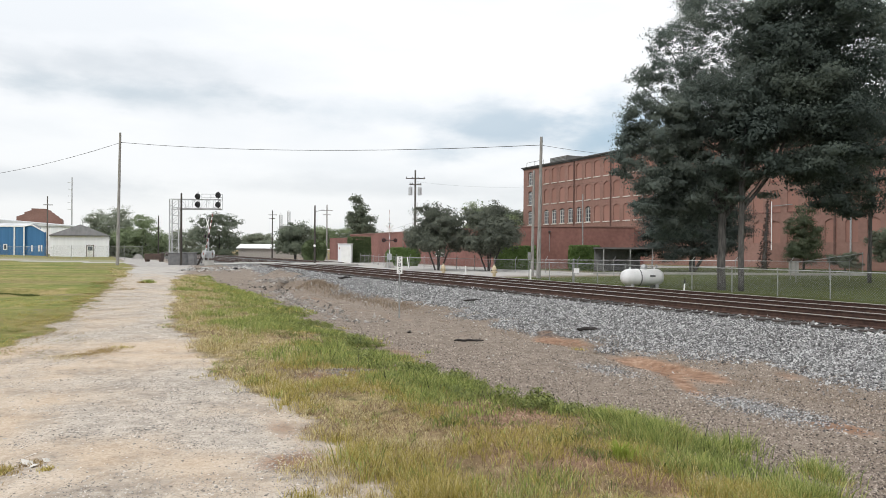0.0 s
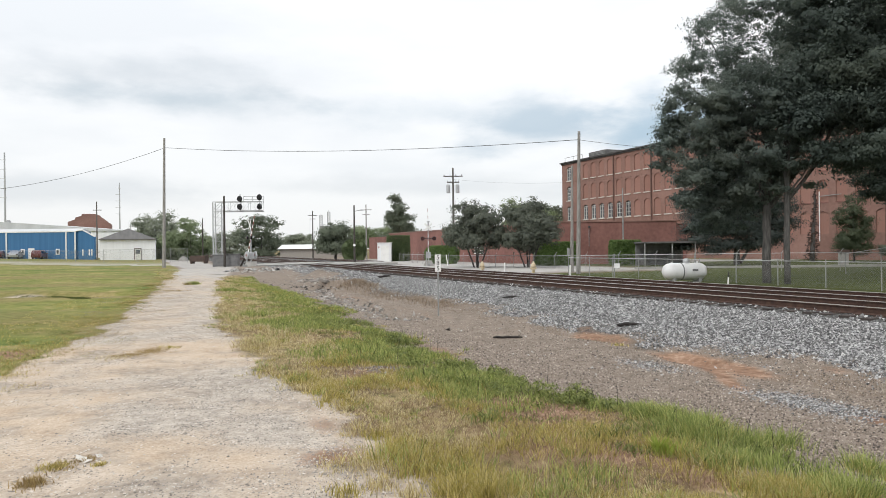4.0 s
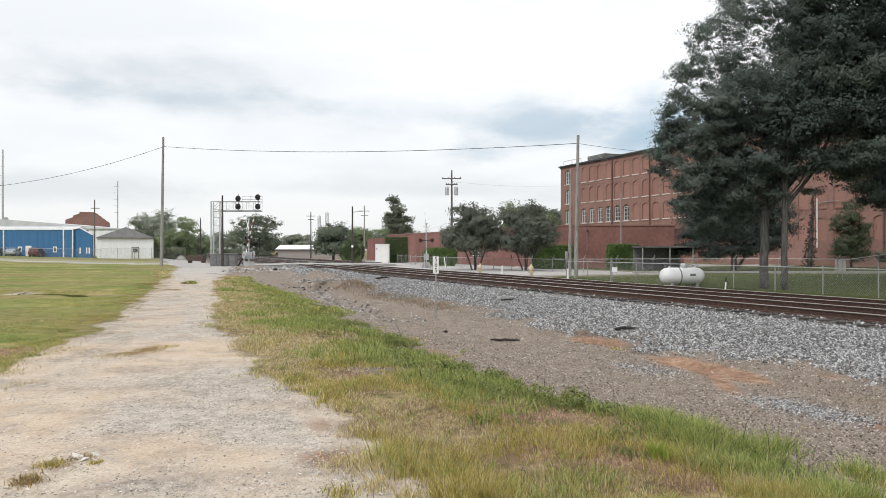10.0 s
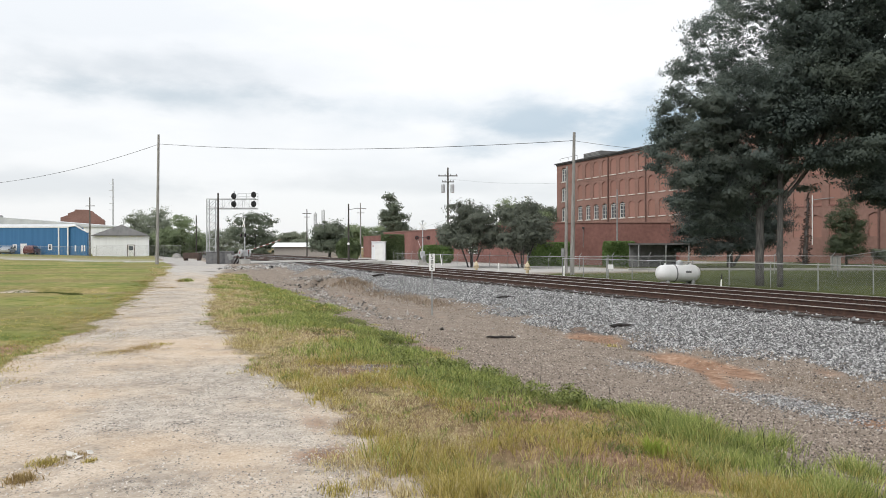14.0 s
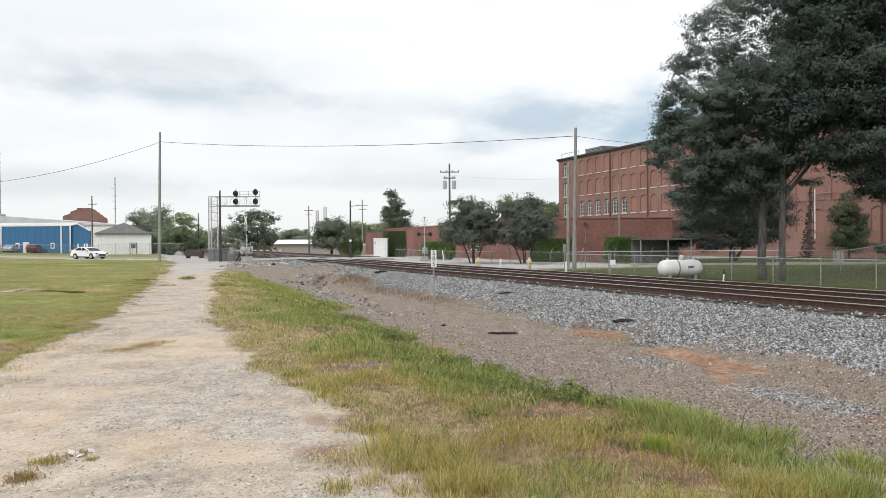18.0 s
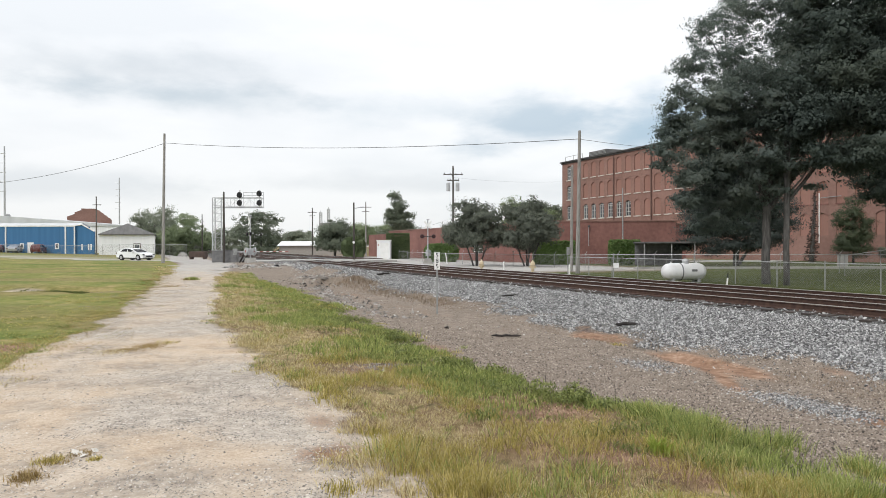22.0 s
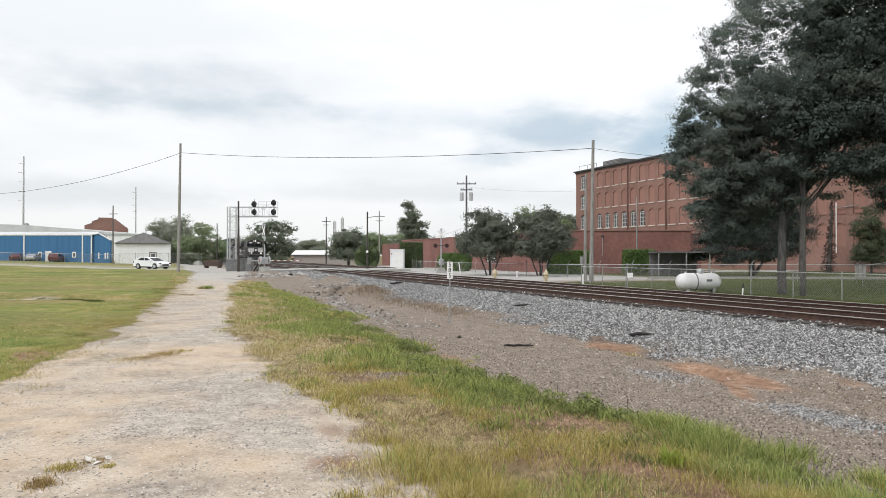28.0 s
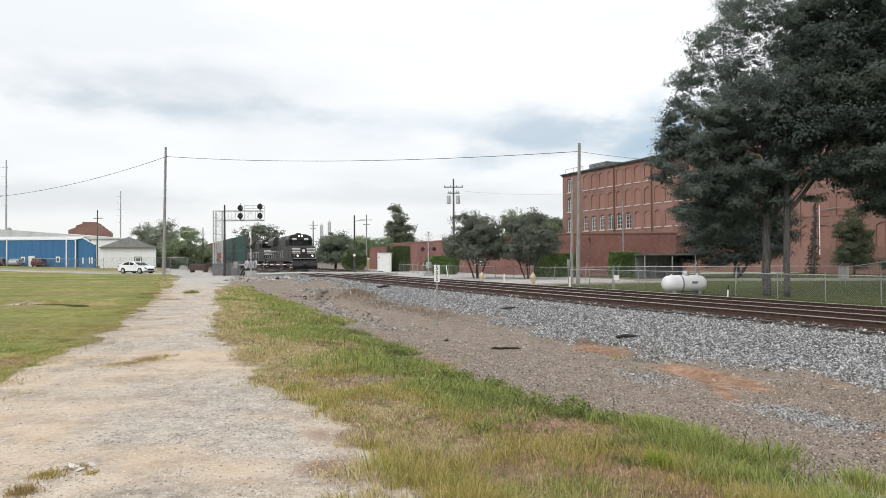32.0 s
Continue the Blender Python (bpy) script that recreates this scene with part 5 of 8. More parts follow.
# ---- poles and wires ----
def pole(s, d, z0, top, r0, material, label, lean=(0, 0), name="utility_pole"):
    p = thing(name, Matrix.Translation(at(s, d, z0)), label, "utility pole", "utility poles")
    part("shaft", rod(bmesh.new(), (0, 0, -0.3), (lean[0], lean[1], top - z0), r0, r0 * 0.62, 12), material, p)
    return p


def wire(a, b, sag, r=0.012, label="slack overhead cable between poles"):
    a, b = Vector(a), Vector(b)
    pts = []
    for i in range(21):
        f = i / 20
        p = a.lerp(b, f)
        p.z -= 4 * sag * f * (1 - f)
        pts.append(p - a)
    return solid("overhead_wire", tube(bmesh.new(), pts, [r] * 21, 5), M_WIRE, Matrix.Translation(a), label, "cable", "overhead wires")


def build_poles():
    left = pole(-406, 71.0, 0.0, 13.05, 0.17, M_WOODPOLE, "tall bare weathered wooden pole at the field's edge", (0.2, 0))
    right = pole(183, 47.0, -0.1, 9.3, 0.15, M_WOODPOLE, "tall bare weathered wooden pole beside the far track", (0.15, 0))
    mate = pole(174, 52.0, -0.2, 7.6, 0.13, M_WOODPOLE, "shorter grey wooden pole with a small meter box", (0.1, 0))
    part("meter_box", box(bmesh.new(), -0.32, -0.12, -0.15, 0.1, 1.2, 1.75, 0.02), M_GALVDULL, mate, "grey meter box")
    wire(at(-402, 71, 12.1), at(185, 47, 8.75), 0.55, 0.02)
    end = pole(-672, 80.0, 0.4, 8.95, 0.15, M_WOODPOLE, "bare weathered wooden pole at the far side of the field", (0.15, 0))
    part("bracket", box(bmesh.new(), -0.1, 0.35, -0.05, 0.05, 8.2, 8.3), M_GALVDULL, end)
    wire(at(-402, 71, 12.1), at(-670, 80, 8.75), 0.7, 0.02)
    wire(at(185, 47, 8.75), at(420, 55, 9.1), 0.3, 0.012)
    # pole with crossarms and transformers behind the annex
    t = pole(7, 88.0, -0.3, 11.6, 0.16, M_POLEDULL, "wooden power pole with crossarms and grey transformers")
    for z, w in ((10.85, 1.2), (10.1, 0.75)):
        part("crossarm", box(bmesh.new(), -w, w, -0.18, -0.06, z - 0.06, z + 0.06), M_POLEDULL, t)
        for x in (-w + 0.1, -0.35, 0.35, w - 0.1):
            part("insulator", lathe_at((x, -0.12, z + 0.06), [(0.03, 0), (0.06, 0.05), (0.04, 0.16)]), M_GREYBOX, t)
    for x in (-0.6, 0.55):
        part("transformer", lathe_at((x, -0.35, 8.75), [(0.2, 0), (0.24, 0.05), (0.24, 0.95), (0.17, 1.05), (0.06, 1.08)]), M_SILVER, t, "grey pole transformer")
    wire(at(7, 88, 10.2), at(300, 75, 9.4), 0.8, 0.006)
    wire(at(7, 88, 7.2), at(60, 90, 4.2), 0.2, 0.01)
    wire(at(7, 88, 5.2), at(-60, 100, 3.8), 0.2, 0.01)
    # other poles near and far
    rows = [(-134, 76.0, 6.35, 0.12, M_DARKPOLE, "dark creosoted pole beside the track"), (-117, 120.0, 9.2, 0.14, M_WOODPOLE, "grey wooden street pole with crossarms"), (-319, 70.0, 7.08, 0.13, M_DARKPOLE, "dark wooden pole beside the signal bridge"), (-193, 150, 9.8, 0.15, M_DARKPOLE, "distant power pole with crossarms"), (-350, 130, 7.6, 0.13, M_DARKPOLE, "dark wooden pole in the distance"), (-501, 128, 10.8, 0.15, M_POLEDULL, "dark utility pole beside the white shed"), (247, 73, 7.6, 0.09, M_GALVDULL, "thin grey pole before the brick wall"), (-36, 120, 3.2, 0.06, M_GALVDULL, "thin grey metal sign pole")]
    for s, d, top, r, m_, lab in rows:
        p = pole(s, d, min(0.4, ground_z(at(s, d))), top, r, m_, lab)
        if "crossarm" in lab or "street" in lab:
            part("crossarm", box(bmesh.new(), -0.95, 0.95, -0.07, 0.07, top - 0.75, top - 0.64), m_, p)
            part("crossarm", box(bmesh.new(), -0.6, 0.6, -0.07, 0.07, top - 1.5, top - 1.39), m_, p)
        if "beside the track" in lab:
            part("lamp_arm", rod(bmesh.new(), (0, 0, top - 0.75), (0.75, 0, top - 0.6), 0.03), M_GALVDULL, p)
            part("lamp_head", box(bmesh.new(), 0.65, 1.1, -0.1, 0.1, top - 0.66, top - 0.54, 0.03), M_GALV, p, "grey street lamp head")
            part("plate", lathe_turned((0, -0.13, 1.95), [(0.14, 0.0), (0.14, 0.02)], 16), M_SIGNWHITE, p, "small round white plate")
        if "shed" in lab:
            part("crossarm", box(bmesh.new(), -0.7, 0.9, -0.06, 0.06, top - 1.7, top - 1.58), m_, p)
    # far transmission poles
    for s, d, top in ((-632, 240, 36.0), (-468, 330, 34.0), (-428, 420, 24.0), (-453, 420, 18.0)):
        p = pole(s, d, 0.0, top, 0.36, M_GALV, "tall distant steel transmission pole with short arms", name="transmission_pole")
        for k in range(5):
            z = top - 2.5 - k * top * 0.09
            part("arm", rod(bmesh.new(), (-1.9, 0, z + 0.15), (0.5, 0, z), 0.1), M_GALV, p)


def lathe_at(p, profile, n=14):
    bm = lathe(bmesh.new(), profile, n)
    for v in bm.verts:
        v.co += Vector(p)
    return bm


build_poles()


# ---- chain-link fences ----
def fence(points, h, spacing, label, arms=False):
    pts = [Vector(p) for p in points]
    f = thing("chain_link_fence", Matrix.Translation(pts[0]), label, "fence", "fences")
    o = pts[0]
    post = mesh_of(lathe(bmesh.new(), [(0.025, -0.1), (0.025, h + 0.05), (0.012, h + 0.1)], 8), "post", M_GALVDULL)
    for a, b in zip(pts, pts[1:]):
        ln = (b - a).length
        k = max(1, round(ln / spacing))
        ang = math.atan2(b.y - a.y, b.x - a.x)
        for i in range(k + (b is pts[-1])):
            q = part("post", post, None, f)
            q.location = a.lerp(b, i / k) - o
            if arms:
                part("barb_arm", rod(bmesh.new(), (0, 0, h), (0.12, -0.2, h + 0.3), 0.018, n=6), M_GALV, q)
        bm = bmesh.new()
        rod(bm, a - o + Vector((0, 0, h)), b - o + Vector((0, 0, h)), 0.022, n=6)
        part("top_rail", bm, M_GALV, f)
        bm = box(bmesh.new(), 0, ln, -0.002, 0.002, 0.03, h - 0.02)
        w = part("wire_mesh", bm, M_CHAIN, f)
        w.matrix_local = Matrix.Translation(a - o) @ pose(0, 0, 0, 0, math.degrees(-math.asin((b.z - a.z) / ln)), math.degrees(ang))
    return f


def build_fences():
    fence([rail(26, 11.07, -0.2), rail(26, 39.87, -0.2)], 1.1, 2.4, "low galvanised chain-link fence on grass by the tracks")
    fence([at(640, 47, -0.15), at(470, 50, -0.15), at(240, 57, -0.25), at(150, 60, -0.3), at(-20, 78, -0.3), at(-70, 100, -0.3)], 1.16, 3.2, "galvanised chain-link fence before the brick annex", True)
    fence([at(560, 44, -0.3), at(660, 44, 0.3)], 1.3, 2.8, "galvanised fence panels rising over a ramp")
    fence([at(-492, 106, 0.05), at(-420, 104, 0.05), at(-372, 102, 0.05)], 1.9, 3.4, "chain-link yard fence before the white shed")
    fence([at(-760, 112, 0.6), at(-492, 106, 0.05)], 1.7, 4.5, "low chain-link yard fence along the road")


build_fences()


# ---- buildings across the road ----
def build_blue_hall():
    h = 4.9
    b = thing("blue_hall", Matrix.Translation(at(-532, 138.0, 0.75)), "long blue sheet-metal hall with white trim and low gable", "warehouse")
    part("wall", box(bmesh.new(), -60, 0, 0.0, 6, -1.2, h), M_BLUE, b, "blue ribbed metal wall")
    side = bmesh.new()
    # the gable end turns away towards the far side
    prism(side, [(0, -1.2), (3.6, -1.2), (3.6, h - 1.0), (1.3, h + 0.3), (0, h + 0.05)], "y", 0.3, 0.9)
    part("gable_end", side, M_BLUE, b)
    tr = bmesh.new()
    box(tr, -60, 0.1, -0.12, 0.0, h - 0.05, h + 0.18)
    part("eaves_trim", tr, M_WHITE, b, "white gutter")
    vg = bmesh.new()
    rod(vg, (0.0, 0.15, h + 0.12), (1.3, 0.2, h + 0.36), 0.12, n=6)
    rod(vg, (1.3, 0.2, h + 0.36), (3.75, 0.2, h - 0.98), 0.12, n=6)
    part("gable_trim", vg, M_WHITE, b, "white verge trim")
    for x in (-13.6, -1.8, 0.0):
        part("downpipe", box(bmesh.new(), x - 0.12, x + 0.12, -0.14, 0.0, -0.6, h), M_WHITE, b, "white downpipe")
    part("door", box(bmesh.new(), -9.3, -8.1, -0.08, 0.02, -0.9, 1.75, 0.02), M_WHITE, b, "white double door")
    for x in (-10.4, -3.5):
        fr = part("window", box(bmesh.new(), x - 0.38, x + 0.38, -0.08, 0.02, 0.45, 1.6, 0.02), M_WHITE, b)
        part("glass", box(bmesh.new(), x - 0.2, x + 0.2, -0.1, -0.07, 0.65, 1.4), M_GLASS, fr)
    for x in (1.3, 2.6, 3.1):
        part("window", box(bmesh.new(), x - 0.12, x + 0.12, 0.22, 0.32, 0.2, 1.4), M_WHITE, b)
    rf = bmesh.new()
    prism(rf, [(0.0, h + 0.05), (6, h + 0.05), (3, h + 0.75)], "x", -60, 0.2)
    part("roof", rf, M_PALEROOF, b, "pale metal roof")
    # taller pale hall behind
    g = thing("pale_hall", Matrix.Translation(at(-560, 170.0, 0.8)), "large pale metal hall with low-pitched roof", "warehouse")
    part("wall", box(bmesh.new(), -50, 17, 0, 25, -1, 5.9), M_WHITEMETAL, g)
    rf = prism(bmesh.new(), [(-50, 5.9), (17, 5.9), (17, 6.0), (-12, 8.3), (-22, 8.6), (-50, 6.2)], "y", -0.3, 25.3)
    part("roof", rf, M_PALEROOF, g, "pale grey metal roof")
    part("roof_vent", lathe_at((-14, 4, 8.3), [(0.5, 0), (0.6, 0.3), (0.3, 0.7)]), M_GALVDULL, g)
    part("wing", box(bmesh.new(), 17, 24, 0, 12, -1, 4.4), M_WHITEMETAL, g)


build_blue_hall()


def build_white_shed():
    b = thing("white_shed", Matrix.Translation(at(-457, 135.0, 0.45)) @ pose(0, 0, 0, 0, 0, 22), "white metal shed with a grey hipped roof and one door", "shed")
    w, h, pk = 4.9, 3.6, 5.7
    part("wall", prism(bmesh.new(), [(-w, -0.6), (w, -0.6), (w, h - 0.16), (-w, h - 0.16)], "y", 0, 16), M_SHEDWHITE, b)
    # hipped front slope of the roof
    bm = bmesh.new()
    vs = [bm.verts.new(p) for p in ((-w - 0.15, -0.4, h), (w + 0.15, -0.4, h), (0.0, 2.2, pk), (-w - 0.15, 16.2, h), (w + 0.15, 16.2, h), (0.0, 14, pk), (-w - 0.15, -0.4, h - 0.15), (w + 0.15, -0.4, h - 0.15), (-w - 0.15, 16.2, h - 0.15), (w + 0.15, 16.2, h - 0.15))]
    for f in ((0, 1, 2), (1, 4, 5, 2), (3, 0, 2, 5), (4, 3, 5), (0, 6, 7, 1), (1, 7, 9, 4), (4, 9, 8, 3), (3, 8, 6, 0), (6, 8, 9, 7)):
        bm.faces.new([vs[i] for i in f])
    bmesh.ops.recalc_face_normals(bm, faces=bm.faces[:])
    part("roof", bm, M_GREYROOF, b, "grey metal roof")
    d = part("door", box(bmesh.new(), 1.2, 2.3, -0.06, 0.02, -0.4, 1.7, 0.02), M_WHITE, b)
    part("door_frame", frame_bars(1.1, 2.4, -0.4, 1.8, 0.12, -0.09, 0.0), M_BROWNBIN, d, "dark door frame")
    part("window", box(bmesh.new(), 1.35, 2.15, -0.1, -0.05, 0.75, 1.5), M_GLASS, d)


def frame_bars(x0, x1, z0, z1, t, y0, y1):
    bm = bmesh.new()
    box(bm, x0, x0 + t, y0, y1, z0, z1)
    box(bm, x1 - t, x1, y0, y1, z0, z1)
    box(bm, x0 + t, x1 - t, y0, y1, z1 - t, z1)
    return bm


build_white_shed()


def build_far_buildings():
    c = thing("brick_hall", Matrix.Translation(at(-510, 215.0, 1.8)) @ pose(0, 0, 0, 0, 0, 24), "old red brick hall with a stepped gable in the distance", "building")
    part("wall", prism(bmesh.new(), [(-6.2, -1), (5.6, -1), (5.6, 8.6), (4.6, 9.0), (4.6, 9.4), (3.6, 9.8), (3.6, 10.2), (2.6, 10.6), (2.6, 11), (1.2, 11.5), (-2.4, 11.5), (-2.4, 11.0), (-4.2, 10.3), (-4.2, 9.8), (-6.2, 9.0)], "y", 0, 16), M_BRICK, c)
    part("lower_wing", box(bmesh.new(), -4, 8, -2, 0, -1, 6.5), M_BRICK, c)
    part("pale_wing", box(bmesh.new(), 5, 9, -5, -2.2, -1, 5.0), M_WHITEMETAL, c)
    for s, d, w, h, dep in ((-196, 160, 7.0, 2.5, 8), (-160, 190, 7, 2.7, 8)):
        b = thing("low_house", Matrix.Translation(at(s, d, 0.3)), "low pale house with a shallow white roof in the distance", "house")
        part("wall", box(bmesh.new(), -w, w, 0, dep, -1, 1.5), M_RUBBLE, b)
        part("roof", prism(bmesh.new(), [(-0.6, 1.5), (dep + 0.6, 1.5), (dep / 2, h)], "x", -w - 0.5, w + 0.5), M_WHITEMETAL, b, "pale metal roof")
    # grey works with stacks, far off
    g = thing("factory", Matrix.Translation(at(-176, 420.0, 0.0)), "hazy grey works with two lattice stacks far off", "factory")
    part("wall", box(bmesh.new(), -3, 5, 0, 12, 0, 15.5), M_GALVDULL, g)
    for x in (-2.5, 2.2):
        st = bmesh.new()
        top = 22 if x < 0 else 24
        for k in range(4):
            cx, cy = x + 0.7 * (1 if k in (0, 3) else -1), 2 + 0.7 * (1 if k < 2 else -1)
            rod(st, (cx, cy, 12), (cx, cy, top), 0.16, n=5)
        for k in range(8):
            z = 12 + (top - 12) * k / 8
            rod(st, (x - 0.7, 1.3, z), (x + 0.7, 1.3, z + (top - 12) / 8), 0.12, n=5)
        rod(st, (x, 2, 12), (x, 2, top + 1), 0.14, n=6)
        part("stack", st, M_GALV, g, "pale lattice stack")
    # white hut beside the annex
    k = thing("equipment_hut", Matrix.Translation(at(-92, 100.0, -0.25)), "white metal equipment hut beside the crossing", "hut")
    part("body", box(bmesh.new(), -0.95, 0.95, 0, 2.2, -0.1, 2.65, 0.04), M_WHITEMETAL, k)
    part("roof", box(bmesh.new(), -1.02, 1.02, -0.08, 2.3, 2.65, 2.75, 0.02), M_WHITE, k)
    part("door", box(bmesh.new(), -0.45, 0.75, -0.05, 0.01, 0.0, 2.3, 0.015), M_WHITE, k)
    part("warning_plate", box(bmesh.new(), -0.8, -0.66, -0.03, 0.01, 1.95, 2.2), M_REFLRED, k)
    # lean-to by the hedge
    l = thing("lean_to", Matrix.Translation(at(305, 66.0, -0.3)), "open lean-to shelter with a flat dark roof", "shelter")
    part("roof", box(bmesh.new(), -2.3, 2.5, -1.5, 2.0, 2.15, 2.3), M_GREYROOF, l)
    for x in (-2.2, 0.3, 2.4):
        part("post", rod(bmesh.new(), (x, -1.4, 0), (x, -1.4, 2.15), 0.06), M_GALVDULL, l)
    part("back_wall", box(bmesh.new(), -2.2, 2.3, 1.8, 1.95, 0, 2.15), M_GREYBOX, l)


build_far_buildings()


# ---- signal bridge ----
def build_signal_bridge():
    d = 80.0
    g = thing("signal_bridge", Matrix.Translation(at(-327, d, 0.0)), "silver lattice cantilever signal bridge with four black signal heads", "railway signal")
    z0, z1 = 6.05, 7.15
    for x in (-0.5, 0.5):
        for y in (-0.45, 0.45):
            part("column_leg", box(bmesh.new(), x - 0.055, x + 0.055, y - 0.055, y + 0.055, 0, z1 + (0.0 if x < 0 else 0.0)), M_SILVER, g)
    br = bmesh.new()
    n = 8
    for i in range(n):
        za, zb = z1 * i / n, z1 * (i + 1) / n
        for y in (-0.45, 0.45):
            rod(br, (-0.5, y, za), (0.5, y, zb) if i % 2 == 0 else (0.5, y, zb), 0.028, n=5)
            rod(br, (-0.5, y, zb), (0.5, y, zb), 0.022, n=5)
        for x in (-0.5, 0.5):
            rod(br, (x, -0.45, za), (x, 0.45, zb), 0.02, n=5)
    part("column_lattice", br, M_SILVER, g)
    L = 5.05
    for y in (-0.45, 0.45):
        for z in (z0, z1):
            part("chord", box(bmesh.new(), -0.5, L, y - 0.04, y + 0.04, z - 0.04, z + 0.04), M_SILVER, g)
    k = 6
    for y in (-0.45, 0.45):
        bl = bmesh.new()
        for i in range(k):
            xa, xb = 0.5 + (L - 0.5) * i / k, 0.5 + (L - 0.5) * (i + 1) / k
            rod(bl, (xa, y, z0 if i % 2 else z1), (xb, y, z1 if i % 2 else z0), 0.014, n=5)
            rod(bl, (xb, y, z0), (xb, y, z1), 0.022, n=5)
        part("boom_lattice", bl, M_SILVER, g)
    part("walkway", box(bmesh.new(), 0.5, L, -0.4, 0.4, z0 + 0.06, z0 + 0.1), M_GALVDULL, g)
    hr = bmesh.new()
    for x in (2.75, 3.75, L):
        rod(hr, (x, 0.45, z1), (x, 0.45, z1 + 0.65), 0.03, n=5)
    for z in (0.3, 0.65):
        rod(hr, (2.75, 0.45, z1 + z), (L, 0.45, z1 + z), 0.03, n=5)
    part("handrail", hr, M_SILVER, g)
    for x in (2.62, 4.85):
        for z in (6.55, 7.45 if x < 3 else 7.6):
            h = part("signal_head", lathe_turned((x, -0.62, z), [(0.29, 0.0), (0.29, 0.05), (0.22, 0.06), (0.21, 0.35)]), M_BLACK, g, "black oval signal head with backing plate")
            for v in h.data.vertices:
                v.co.z = z + (v.co.z - z) * 1.18
            for a in (90, 210, 330):
                c = (x + 0.15 * math.cos(radians(a)), -0.72, z + 0.15 * math.sin(radians(a)))
                part("visor", lathe_turned(c, [(0.1, 0.0), (0.1, 0.3), (0.085, 0.3), (0.085, 0.0)], 10), M_BLACK, h)
        part("signal_mast", rod(bmesh.new(), (x, -0.5, z0), (x, -0.5, 8.0), 0.05), M_SILVER, g)
    # grey cabinets at its foot and bin
    for s, dd, w, h in ((-327, 71.5, 0.68, 1.25), (-310, 70.5, 0.68, 1.3)):
        c = thing("relay_cabinet", Matrix.Translation(at(s, dd, -0.05)), "grey steel railway relay cabinet by the crossing", "cabinet", "relay cabinets")
        part("body", box(bmesh.new(), -w, w, 0, 0.8, 0, h, 0.03), M_GREYBOX, c)
        part("door", box(bmesh.new(), -w + 0.06, -0.02, -0.03, 0.0, 0.1, h - 0.1, 0.01), M_GREYBOX, c)
        part("door", box(bmesh.new(), 0.02, w - 0.06, -0.03, 0.0, 0.1, h - 0.1, 0.01), M_GREYBOX, c)
        part("roof", box(bmesh.new(), -w - 0.05, w + 0.05, -0.08, 0.88, h, h + 0.06), M_GALVDULL, c)
    bn = thing("scrap_bin", Matrix.Translation(at(-358, 84.0, 0.1)), "rusty brown open steel bin on a low trestle", "bin")
    part("body", box(bmesh.new(), -0.95, 0.95, 0, 1.2, 0.25, 0.95, 0.03), M_BROWNBIN, bn)
    for x in (-0.8, 0.8):
        part("foot", box(bmesh.new(), x - 0.1, x + 0.1, 0.1, 1.1, 0, 0.3), M_BROWNBIN, bn)


build_signal_bridge()


